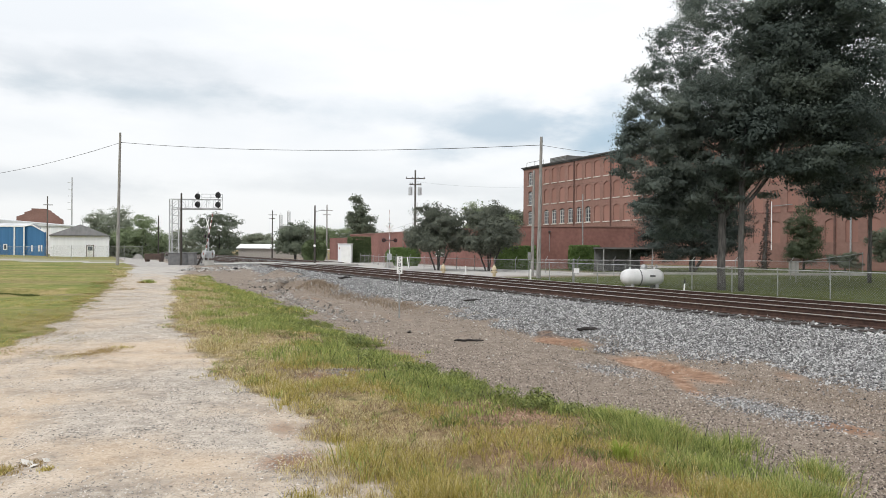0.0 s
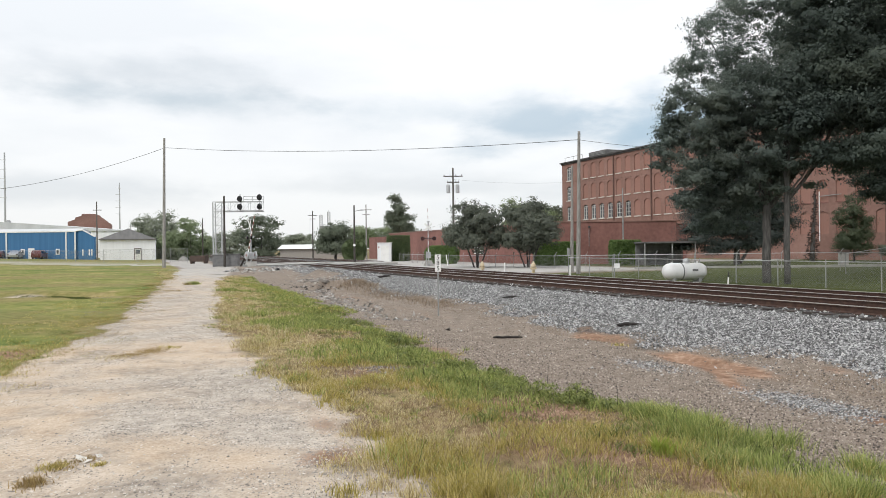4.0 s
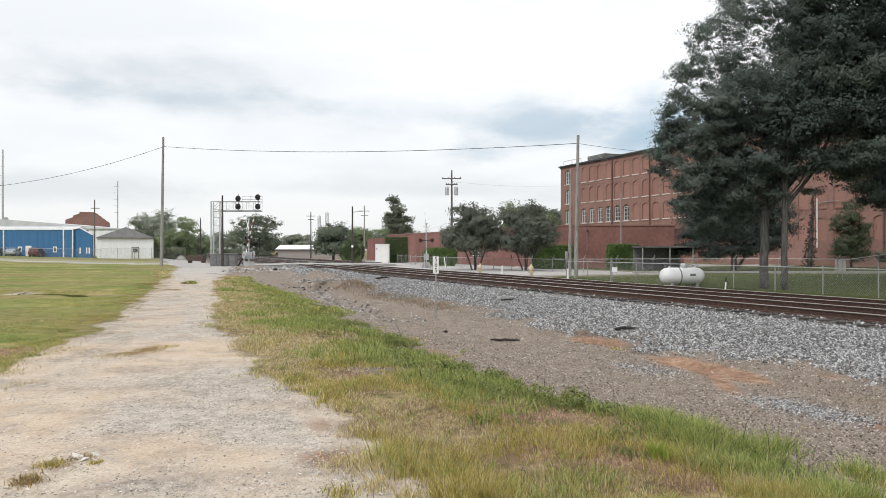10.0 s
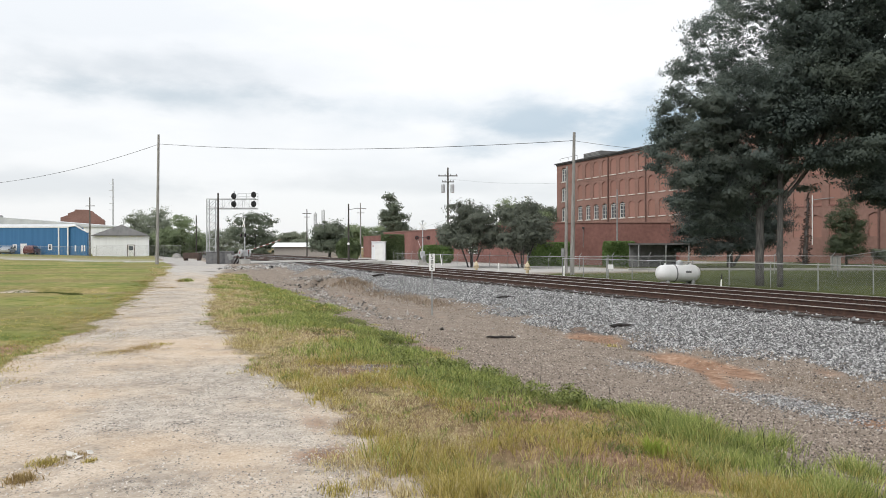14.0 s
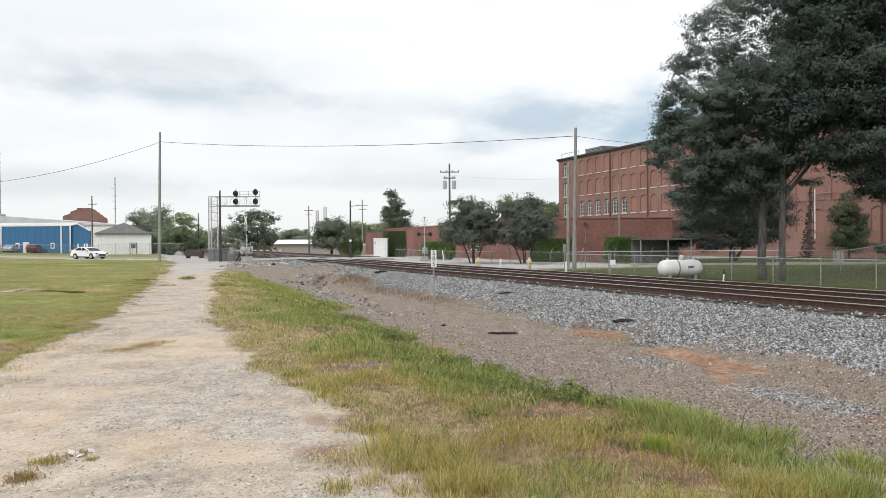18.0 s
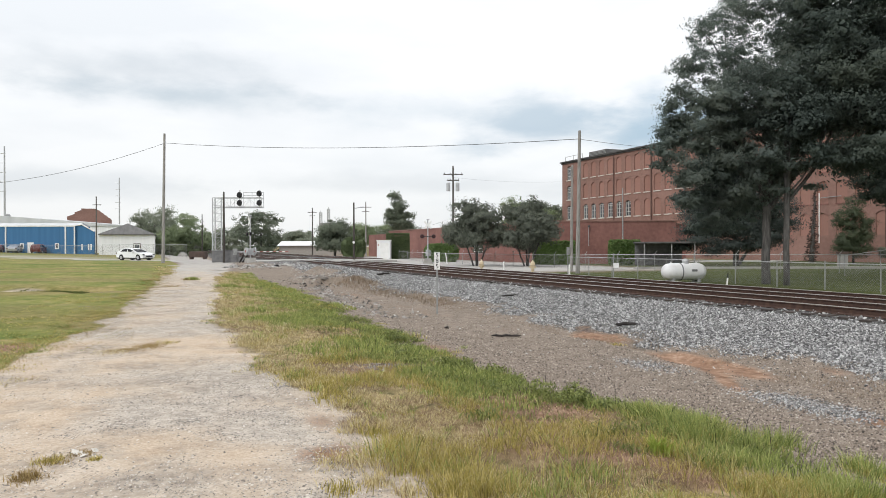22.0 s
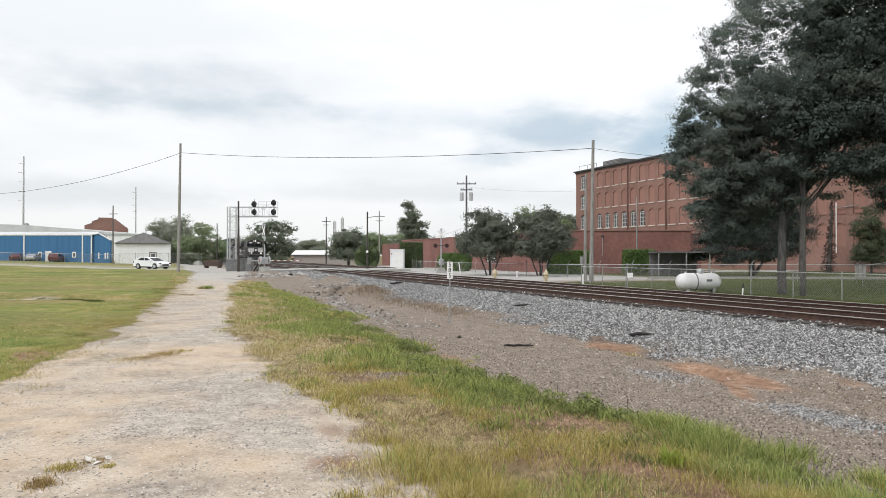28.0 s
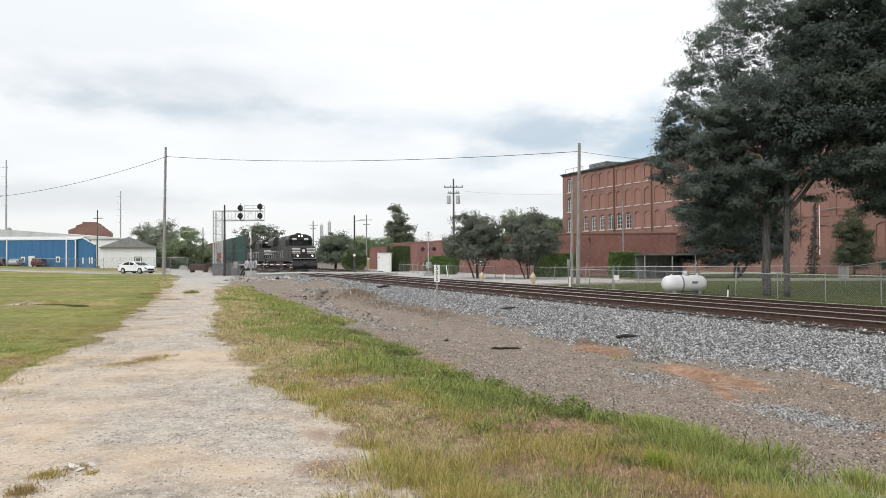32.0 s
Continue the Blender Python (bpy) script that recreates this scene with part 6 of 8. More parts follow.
# ---- crossing gates ----
def build_gate(s, d, z, turn, arm_turn, arm_len, raised, label):
    g = thing("crossing_gate", Matrix.Translation(at(s, d, z)) @ pose(0, 0, 0, 0, 0, turn), label, "crossing gate", "crossing gates")
    part("mast", rod(bmesh.new(), (0, 0, 0), (0, 0, 4.5), 0.07, 0.06, 12), M_SILVER, g)
    part("base", prism(bmesh.new(), [(-0.55, -0.1), (0.55, -0.1), (0.3, 0.5), (-0.3, 0.5)], "y", -0.45, 0.45), M_CONCRETE, g)
    for a in (45, -45):
        bm = box(bmesh.new(), -0.52, 0.52, -0.02, 0.0, -0.09, 0.09)
        for v in bm.verts:
            v.co = pose(0, -0.09 - 0.002 * (a > 0), 4.0, 0, a, 0) @ v.co
        part("crossbuck_blade", bm, M_SIGNWHITE, g, "white crossbuck blade")
    part("signal_bar", rod(bmesh.new(), (-0.65, -0.08, 2.8), (0.65, -0.08, 2.8), 0.035), M_BLACK, g)
    for x in (-0.6, 0.6):
        h = part("flasher", lathe_turned((x, -0.1, 2.8), [(0.21, 0), (0.21, 0.02), (0.15, 0.03), (0.16, 0.12)]), M_BLACK, g, "round black flasher with backing plate")
        part("lens", lathe_turned((x, -0.2, 2.8), [(0.12, 0.0), (0.1, 0.03)]), M_REDLENS, h)
    part("mechanism", box(bmesh.new(), -0.22, 0.22, -0.28, 0.28, 0.75, 1.4, 0.04), M_SILVER, g, "silver gate drive box")
    for y in (-0.46, 0.36) if turn < 0 else ():
        ck = part("pivot_cheek", prism(bmesh.new(), [(-0.62, 0.85), (-0.2, 0.7), (0.35, 0.8), (0.6, 1.1), (0.3, 1.5), (-0.3, 1.45), (-0.66, 1.15)], "y", y, y + 0.1), M_SILVER, g, "pale painted pivot cheek of the gate")
        part("pivot_cap", lathe_turned((0, y - 0.001, 1.12), [(0.13, 0.0), (0.11, 0.03)], 16), M_REFLRED, ck, "faded red pivot cap")
    part("bell", lathe_at((0, 0, 4.5), [(0.1, 0), (0.16, 0.03), (0.16, 0.1), (0.05, 0.14)]), M_SILVER, g)
    arm = new("gate_arm")
    arm.parent = g
    n = 12
    for i in range(n):
        bm = box(bmesh.new(), 0.3 + arm_len * i / n, 0.3 + arm_len * (i + 1) / n, -0.015, 0.015, -0.04, 0.04)
        part("red_stripe" if i % 2 else "white_stripe", bm, M_REFLRED if i % 2 else M_SIGNWHITE, arm)
    part("counterweight", box(bmesh.new(), -1.3, -0.9, -0.12, 0.12, -0.3, 0.3, 0.03), M_GALVDULL, arm)
    part("arm_brackets", box(bmesh.new(), -1.2, 0.4, 0.23, 0.28, -0.07, 0.07), M_SILVER, arm)
    arm.location = (0, -0.32, 1.08)
    arm.rotation_euler = (0, radians(-raised), radians(arm_turn))
    return g, arm


GATE_L, ARM_L = build_gate(-281.5, 68.0, 0.05, -58, 73, 3.6, 80, "railway crossing gate with crossbuck, red flashers and striped arm")
GATE_R, ARM_R = build_gate(-29, 74.0, -0.15, 5, 95, 4.6, 88, "railway crossing gate with crossbuck seen across the tracks")


# ---- crossing deck ----
def build_crossing():
    cr = thing("crossing_deck", Matrix.Translation(rail(0, 72.5)) @ pose(0, 0, 0, 0, 0, RAIL_TURN), "pale concrete panels of the level crossing", "level crossing", kind="structure")
    pan = mesh_of(box(bmesh.new(), -0.62, 0.62, -1.2, 1.2, -0.15, 0.0, 0.015), "concrete_panel", M_CONCRETE)
    for xm, zt in ((15.05, 0.275), (19.10, 0.2)):
        for dx in (-1.5, 0.0, 1.5):
            for k in range(3):
                p = part("concrete_panel", pan, None, cr)
                p.location = (xm + dx, -2.45 + k * 2.45, zt)
    for x0, x1 in ((10.0, 12.85), (17.25, 16.9), (21.3, 24.2)):
        if x1 > x0:
            part("apron", box(bmesh.new(), x0, x1, -3.6, 3.6, 0.02, 0.22, 0.02), M_CONCRETE, cr)


build_crossing()


# ---- cars ----
def car_shell(bm, L, W, prof, inset_from, inset):
    """Body from a side outline; the upper part leans inwards."""
    prism(bm, prof, "y", -W / 2, W / 2)
    for v in bm.verts:
        if v.co.z > inset_from:
            k = (v.co.z - inset_from) / 0.6
            v.co.y *= 1 - inset * min(1, k)
    bmesh.ops.bevel(bm, geom=bm.edges[:], offset=0.035, segments=2, affect="EDGES", profile=0.6)
    return bm


def build_car(m, paint, label, suv=False, category="car"):
    """Nose towards +x."""
    c = thing("car", m, label, category)
    L, W, H = (4.7, 1.85, 1.75) if suv else (4.6, 1.80, 1.47)
    if suv:
        prof = [(-2.3, 0.35), (2.25, 0.3), (2.33, 0.6), (2.25, 0.95), (1.1, 1.1), (0.5, 1.62), (0.1, 1.72), (-1.7, 1.75), (-2.2, 1.55), (-2.34, 1.0)]
        glass = [(1.0, 1.1), (0.45, 1.58), (-2.0, 1.58), (-2.2, 1.1)]
        axles, screen = (1.42, -1.4), (1.1, 1.1, 0.5, 1.62)
    else:
        prof = [(-2.12, 0.34), (2.1, 0.27), (2.24, 0.45), (2.18, 0.68), (1.9, 0.82), (1.12, 0.96), (0.72, 1.14), (0.2, 1.36), (-0.2, 1.45), (-0.65, 1.46), (-1.15, 1.37), (-1.62, 1.17), (-1.9, 1.08), (-2.16, 1.02), (-2.22, 0.7)]
        glass = [(0.9, 1.02), (0.62, 1.14), (0.14, 1.32), (-0.22, 1.38), (-0.64, 1.385), (-1.08, 1.3), (-1.5, 1.06)]
        axles, screen = (1.38, -1.32), (1.1, 0.97, 0.24, 1.36)
    part("body", car_shell(bmesh.new(), L, W, prof, 0.95, 0.17), paint, c, smooth=False)
    for side in (-1, 1):
        bm = bmesh.new()
        prism(bm, glass, "y", 0.0, 0.02)
        for v in bm.verts:
            k = max(0, (v.co.z - 0.95) / 0.6)
            v.co.y = side * (W / 2 * (1 - 0.17 * min(1, k)) + 0.004 + v.co.y * 0.5)
        gl = part("side_window", bm, M_CARGLASS, c, "dark side glass")
        mid = glass[0][0] * 0.15 + glass[-1][0] * 0.3
        pb = box(bmesh.new(), mid - 0.035, mid + 0.035, -0.01, 0.01, 0.98, max(p[1] for p in glass) + 0.02)
        for v in pb.verts:
            k = max(0, (v.co.z - 0.95) / 0.6)
            v.co.y = side * (W / 2 * (1 - 0.17 * min(1, k)) + 0.018 + v.co.y * 0.3)
        part("door_pillar", pb, paint, gl)
        part("door_handle", box(bmesh.new(), -0.15, 0.05, side * W / 2 - 0.01, side * W / 2 + 0.025, 0.86, 0.9), paint, c)
        part("side_mirror", box(bmesh.new(), glass[0][0] - 0.3, glass[0][0] - 0.12, side * (W / 2), side * (W / 2 + 0.18), 0.95, 1.1, 0.02), paint, c)
    x0, x1 = screen[0], screen[2]
    wb = bmesh.new()
    zz0, zz1 = screen[1] + 0.03, screen[3] - 0.02
    vs = [wb.verts.new(p) for p in ((x0 + 0.03, -W * 0.43, zz0), (x0 + 0.03, W * 0.43, zz0), (x1 + 0.06, W * 0.37, zz1), (x1 + 0.06, -W * 0.37, zz1))]
    wb.faces.new(vs)
    bmesh.ops.solidify(wb, geom=wb.faces[:], thickness=-0.02)
    part("windscreen", wb, M_CARGLASS, c)
    for side in (-1, 1):
        part("headlight", box(bmesh.new(), prof[3][0] - 0.32, prof[3][0] + 0.06, side * W * 0.42 - 0.14, side * W * 0.42 + 0.1, 0.6, 0.74, 0.03), M_CARGLASS, c, "clear headlight")
        part("tail_light", box(bmesh.new(), prof[-1][0], prof[-1][0] + 0.18, side * W * 0.42 - 0.14, side * W * 0.42 + 0.1, 0.75, 0.95, 0.03), M_REDLENS, c, "red tail light")
    part("grille", box(bmesh.new(), prof[2][0] - 0.1, prof[2][0] + 0.02, -0.5, 0.5, 0.38, 0.58, 0.02), M_BLACK, c)
    part("bumper_shadow_strip", box(bmesh.new(), -1.95, 2.0, -W / 2 + 0.03, W / 2 - 0.03, 0.2, 0.32), M_BLACK, c, "black underbody")
    wheels = []
    for x in axles:
        for side in (-1, 1):
            w = new("wheel")
            w.parent = c
            w.location = (x, side * (W / 2 - 0.09), 0.33)
            t = bmesh.new()
            lathe(t, [(0.22, -0.11), (0.31, -0.11), (0.335, -0.07), (0.335, 0.07), (0.31, 0.11), (0.22, 0.11)], 20)
            for v in t.verts:
                v.co = Vector((v.co.x, v.co.z, v.co.y))
            part("tyre", t, M_TYRE, w, "black rubber tyre")
            r = bmesh.new()
            for k in range(5):
                a = 2 * math.pi * k / 5
                rod(r, (0, side * 0.115, 0), (0.21 * math.cos(a), side * 0.115, 0.21 * math.sin(a)), 0.03, 0.045, 6)
            rod(r, (0, side * 0.09, 0), (0, side * 0.125, 0), 0.21, 0.2, 16)
            part("rim", r, M_GALV, w, "silver alloy rim")
            wheels.append(w)
    # dark wheel arches
    for x in axles:
        for side in (-1, 1):
            a = bmesh.new()
            rod(a, (x, side * (W / 2 - 0.2), 0.36), (x, side * (W / 2 + 0.004), 0.35), 0.365, n=24)
            part("wheel_arch", a, M_BLACK, c)
    return c, wheels


CAR_TURN = -23.0
CAR, CAR_WHEELS = build_car(Matrix.Identity(4), M_CARWHITE, "white four-door saloon waiting on the road before the crossing")
for s, d, paint, lab, suv, turn in ((-583, 136.5, M_CARRED, "maroon sport utility car parked before the blue hall", True, 104), (-617, 137.0, M_CARSILVER, "silver saloon parked before the blue hall", False, 104), (-640, 138.0, M_CARRED, "dark red car parked before the blue hall", False, 105)):
    p = at(s, d)
    p.z = ground_z(p)
    build_car(Matrix.Translation(p) @ pose(0, 0, 0, 0, 0, turn), paint, lab, suv)


# ---- train ----
def wheelset(parent, x, n=20, r=0.5):
    """Two wheels and an axle."""
    w = new("wheelset")
    w.parent = parent
    w.location = (0, x, r)
    for side in (-0.75, 0.75):
        bm = bmesh.new()
        rod(bm, (side - 0.06, 0, 0), (side + 0.06, 0, 0), r, r, n)
        part("wheel", bm, M_LOCOGREY, w)
    part("axle", rod(bmesh.new(), (-0.9, 0, 0), (0.9, 0, 0), 0.09), M_LOCOGREY, w)
    return w


def build_loco(lead):
    """Nose towards -y, rail top at z = 0."""
    g = thing("locomotive", Matrix.Identity(4), "black diesel freight locomotive with white front stripes and lit headlights" if lead else "black diesel freight locomotive coupled behind", "locomotive", "locomotives")
    L = 22.0
    part("frame_sill", box(bmesh.new(), -1.5, 1.5, 0.6, L - 0.6, 1.15, 1.6, 0.03), M_LOCO, g)
    part("fuel_tank", box(bmesh.new(), -1.35, 1.35, 8.2, 13.6, 0.35, 1.14, 0.15), M_LOCO, g)
    part("short_hood", prism(bmesh.new(), [(1.2, 1.6), (3.4, 1.6), (3.4, 3.3), (3.1, 3.26), (1.5, 3.08), (1.2, 2.98)], "x", -1.57, 1.57), M_LOCO, g, "black nose")
    # cab with sloped roof
    cab = part("cab", prism(bmesh.new(), [(-1.6, 1.6), (1.6, 1.6), (1.6, 4.1), (1.38, 4.5), (0.7, 4.74), (-0.7, 4.74), (-1.38, 4.5), (-1.6, 4.1)], "y", 3.2, 5.9), M_LOCO, g)
    for x0, x1 in ((-1.5, -0.95), (-0.85, -0.06), (0.06, 0.85), (0.95, 1.5)):
        part("cab_window", box(bmesh.new(), x0, x1, 3.16, 3.22, 3.34, 3.92, 0.02), M_CARGLASS, cab)
    for side in (-1, 1):
        for y0, y1 in ((3.5, 4.3), (4.4, 5.3)):
            part("side_window", box(bmesh.new(), side * 1.58, side * 1.625, y0, y1, 3.2, 3.95, 0.02), M_CARGLASS, cab)
    part("long_hood", prism(bmesh.new(), [(-0.92, 1.6), (0.92, 1.6), (0.92, 4.2), (0.7, 4.5), (-0.7, 4.5), (-0.92, 4.2)], "y", 5.9, L - 1.2), M_LOCO, g)
    part("dynamic_brake_box", box(bmesh.new(), -1.25, 1.25, 7.0, 10.0, 3.3, 4.6, 0.12), M_LOCO, g)
    part("radiator", prism(bmesh.new(), [(-1.5, 3.5), (1.5, 3.5), (1.5, 4.2), (1.1, 4.65), (-1.1, 4.65), (-1.5, 4.2)], "y", L - 6.4, L - 1.4), M_LOCO, g, "flared radiator hood")
    for y in (12.2, 14.3):
        part("exhaust_stack", box(bmesh.new(), -0.4, 0.4, y, y + 0.9, 4.4, 4.68, 0.03), M_LOCOGREY, g)
    for side in (-1, 1):
        for k in range(7):
            y = 7.2 + k * 1.75
            part("hood_door", box(bmesh.new(), side * 0.92, side * 0.95, y, y + 1.6, 1.75, 3.2, 0.01), M_LOCO, g)
        hr = bmesh.new()
        for k in range(9):
            y = 6.2 + k * 1.8
            rod(hr, (side * 1.46, y, 1.6), (side * 1.46, y, 2.6), 0.02, n=5)
        rod(hr, (side * 1.46, 6.2, 2.6), (side * 1.46, 20.6, 2.6), 0.022, n=5)
        part("handrail", hr, M_SIGNWHITE, g, "pale handrail")
        for y in (1.0, 20.4):
            st = bmesh.new()
            for z in (0.35, 0.75, 1.15):
                box(st, side * 1.5 - 0.25, side * 1.5 + 0.05, y - 0.3, y + 0.3, z, z + 0.05)
            part("step_well", st, M_SIGNWHITE, g)
    # nose end: pilot plough, coupler, stripes, lamps
    for x in (-0.95, 0.95):
        part("lamp_bracket", box(bmesh.new(), x - 0.13, x + 0.13, 0.3, 0.5, 1.62, 2.05, 0.02), M_LOCO, g)
    part("pilot", prism(bmesh.new(), [(0.2, 0.15), (0.6, 0.15), (0.75, 1.5), (0.45, 1.5), (0.1, 0.6)], "x", -1.58, 1.58), M_BLACK, g, "black snow plough pilot")
    part("anticlimber", box(bmesh.new(), -1.58, 1.58, 0.2, 1.0, 1.45, 1.65, 0.03), M_LOCO, g)
    part("coupler", box(bmesh.new(), -0.2, 0.2, -0.45, 0.4, 0.75, 1.05, 0.06), M_LOCOGREY, g)
    for z in (2.2, 2.4, 2.6, 2.8):
        for side in (-1, 1):
            part("stripe", box(bmesh.new(), side * 0.42 if side > 0 else -1.52, 1.52 if side > 0 else -0.42, 1.18, 1.21, z, z + 0.1), M_SIGNWHITE, g, "white nose stripe")
    hb = lathe_turned((0, 1.22, 2.55), [(0.2, 0.0), (0.2, 0.04)])
    part("nose_emblem", hb, M_SIGNWHITE, g, "plain white emblem")
    part("visor", prism(bmesh.new(), [(2.95, 3.93), (3.2, 3.93), (3.2, 4.02), (2.95, 3.97)], "x", -1.55, 1.55), M_BLACK, g)
    part("pilot_stripe", box(bmesh.new(), -1.5, 1.5, 0.17, 0.2, 1.5, 1.58), M_GALVDULL, g)
    part("walkway_rail", frame_bars(-1.4, 1.4, 1.65, 2.65, 0.02, 0.35, 0.38), M_SIGNWHITE, g)
    lm = M_HEADLIGHT if lead else M_GLASS
    for x in (-0.16, 0.16):
        part("headlight", lathe_turned((x, 3.2, 4.52), [(0.1, 0), (0.1, 0.07)]), lm, g)
    for x in (-0.95, 0.95):
        part("ditch_light", lathe_turned((x, 0.3, 1.9), [(0.1, 0), (0.1, 0.1)]), M_DITCHLIGHT if lead else M_GLASS, g)
    part("number_board", box(bmesh.new(), -1.05, -0.5, 3.15, 3.2, 4.02, 4.24), M_SIGNWHITE, g)
    part("number_board", box(bmesh.new(), 0.5, 1.05, 3.15, 3.2, 4.02, 4.24), M_SIGNWHITE, g)
    part("horn", box(bmesh.new(), -0.3, 0.3, 4.4, 4.9, 4.75, 4.95, 0.05), M_LOCOGREY, g)
    sets = []
    for y0 in (2.2, L - 6.3):
        part("truck_frame", box(bmesh.new(), -1.2, -1.0, y0 - 0.3, y0 + 4.4, 0.45, 0.95, 0.05), M_LOCOGREY, g)
        part("truck_frame", box(bmesh.new(), 1.0, 1.2, y0 - 0.3, y0 + 4.4, 0.45, 0.95, 0.05), M_LOCOGREY, g)
        for k in range(3):
            sets.append(wheelset(g, y0 + 0.2 + k * 1.85))
    return g, sets


def ribbed_container(L, mat_, parent, y0, z0, label):
    c = part("container", box(bmesh.new(), -1.2, 1.2, y0, y0 + L, z0, z0 + 2.88, 0.02), mat_, parent, label)
    n = int(L / 0.55)
    for side in (-1, 1):
        rb = bmesh.new()
        for k in range(n):
            y = y0 + 0.2 + k * (L - 0.4) / n
            box(rb, side * 1.2, side * 1.235, y, y + 0.26, z0 + 0.15, z0 + 2.73)
        part("ribbed_side", rb, mat_, c)
    for z in (z0, z0 + 2.78):
        part("corner_rail", box(bmesh.new(), -1.24, 1.24, y0 - 0.02, y0 + 0.12, z, z + 0.1), mat_, c)
    # end panel in a darker grey than the container's sides
    part("end_door", box(bmesh.new(), -1.12, 1.12, y0 - 0.03, y0 + 0.01, z0 + 0.14, z0 + 2.74), M_LOCOGREY, c, "dark grey end wall")
    return c


def build_well_car(lower, upper, labels):
    g = thing("well_car", Matrix.Identity(4), "articulated well car carrying two stacked containers", "freight car", "well cars")
    part("well", box(bmesh.new(), -1.45, 1.45, 1.6, 18.4, 0.3, 1.15, 0.03), M_LOCOGREY, g)
    for y in (0.2, 18.2):
        part("end_platform", box(bmesh.new(), -1.3, 1.3, y, y + 1.6, 0.95, 1.2, 0.03), M_LOCOGREY, g)
    ribbed_container(14.6, lower, g, 3.0, 0.38, labels[0])
    ribbed_container(14.6, upper, g, 3.0, 3.28, labels[1])
    part("drawbar", box(bmesh.new(), -0.15, 0.15, -2.0, 0.25, 0.75, 1.02, 0.04), M_LOCOGREY, g)
    sets = [wheelset(g, y, 16, 0.42) for y in (0.1, 1.2, 18.9, 19.9)]
    return g, sets


TRAIN = []
lo, se = build_loco(True)
TRAIN.append((lo, se, 0.0, 0.5))
lo, se = build_loco(False)
TRAIN.append((lo, se, 22.6, 0.5))
CONS = [(M_TEAL, M_TEAL, ("teal steel container", "teal steel container")), (M_TEAL, M_TEAL, ("teal steel container", "teal steel container")), (M_REDCON, M_GREYCON, ("rust-red steel container", "pale grey steel container")), (M_GREYCON, M_REDCON, ("pale grey steel container", "rust-red steel container")), (M_GREYCON, M_GREYCON, ("pale grey steel container", "pale grey steel container")), (M_REDCON, M_GREYCON, ("rust-red steel container", "pale grey steel container")), (M_TEAL, M_GREYCON, ("teal steel container", "pale grey steel container")), (M_GREYCON, M_GREYCON, ("pale grey steel container", "pale grey steel container")), (M_REDCON, M_GREYCON, ("rust-red steel container", "pale grey steel container"))]
for i, (a, b, labs) in enumerate(CONS):
    g, se = build_well_car(a, b, labs)
    TRAIN.append((g, se, 47.0 + i * 20.6, 0.42))


# ---- small things by the tracks ----
def lathe_band(x, r, w):
    """A thin ring about the x axis."""
    bm = lathe(bmesh.new(), [(r - 0.01, -w), (r + 0.006, -w), (r + 0.006, w), (r - 0.01, w)], 28)
    for v in bm.verts:
        v.co = Vector((x + v.co.z, v.co.y, v.co.x + 0.53))
    return bm


def build_tank():
    t = thing("propane_tank", Matrix.Translation(at(333, 35.5, -0.2)) @ pose(0, 0, 0, 0, 0, 12), "white horizontal propane tank on short feet before the fence", "propane tank")
    r, L = 0.43, 2.36
    bm = lathe(bmesh.new(), [(0.02, -L / 2), (0.17, -L / 2 + 0.025), (0.31, -L / 2 + 0.11), (0.395, -L / 2 + 0.24), (r, -L / 2 + 0.43), (r, L / 2 - 0.43), (0.395, L / 2 - 0.24), (0.31, L / 2 - 0.11), (0.17, L / 2 - 0.025), (0.02, L / 2)], 28)
    for v in bm.verts:
        v.co = Vector((v.co.z, v.co.y, v.co.x + 0.53))
    part("shell", bm, M_TANKWHITE, t, "white enamelled shell", smooth=True)
    part("valve_dome", lathe_at((0.1, 0, 0.93), [(0.17, 0), (0.17, 0.15), (0.12, 0.23), (0.03, 0.26)]), M_GALV, t)
    part("strap", lathe_band(-0.25, 0.436, 0.03), M_GREYBOX, t)
    for x in (-0.7, 0.7):
        part("foot", box(bmesh.new(), x - 0.08, x + 0.08, -0.3, 0.3, 0, 0.2), M_GALVDULL, t)
        part("lifting_lug", box(bmesh.new(), x - 0.04, x + 0.04, -0.02, 0.02, 0.94, 1.03), M_TANKWHITE, t)
    part("label_plate", box(bmesh.new(), 0.2, 0.5, -0.44, -0.41, 0.55, 0.66), M_GREYBOX, t)


build_tank()


def text_mesh(body, size):
    cu = bpy.data.curves.new("digits", "FONT")
    cu.body, cu.size, cu.extrude = body, size, 0.002
    cu.align_x, cu.align_y = "CENTER", "CENTER"
    ob = new("digits_source", cu)
    me = bpy.data.meshes.new_from_object(ob.evaluated_get(bpy.context.evaluated_depsgraph_get()))
    bpy.data.objects.remove(ob)
    return me


def build_marker():
    p = at(-16, 21.3)
    p.z = ground_z(p)
    s = thing("milepost", Matrix.Translation(p) @ pose(0, 0, 0, 0, 0, 6), "slim steel milepost with a white plate of black numbers", "milepost")
    h = 1.65 - 12.5 / 1250 * 21.3 - p.z
    part("post", box(bmesh.new(), -0.022, 0.022, -0.012, 0.012, -0.3, h, 0.004), M_GALVDULL, s)
    pl = part("plate", box(bmesh.new(), -0.085, 0.085, -0.024, -0.014, h - 0.5, h + 0.02, 0.002), M_SIGNWHITE, s, "white number plate")
    for i, ch in enumerate("585"):
        me = text_mesh(ch, 0.185)
        me.materials.append(M_BLACK)
        d = part("digit", me, None, pl)
        d.matrix_local = pose(0, -0.0265, h - 0.075 - 0.165 * i, 90, 0, 0)


build_marker()


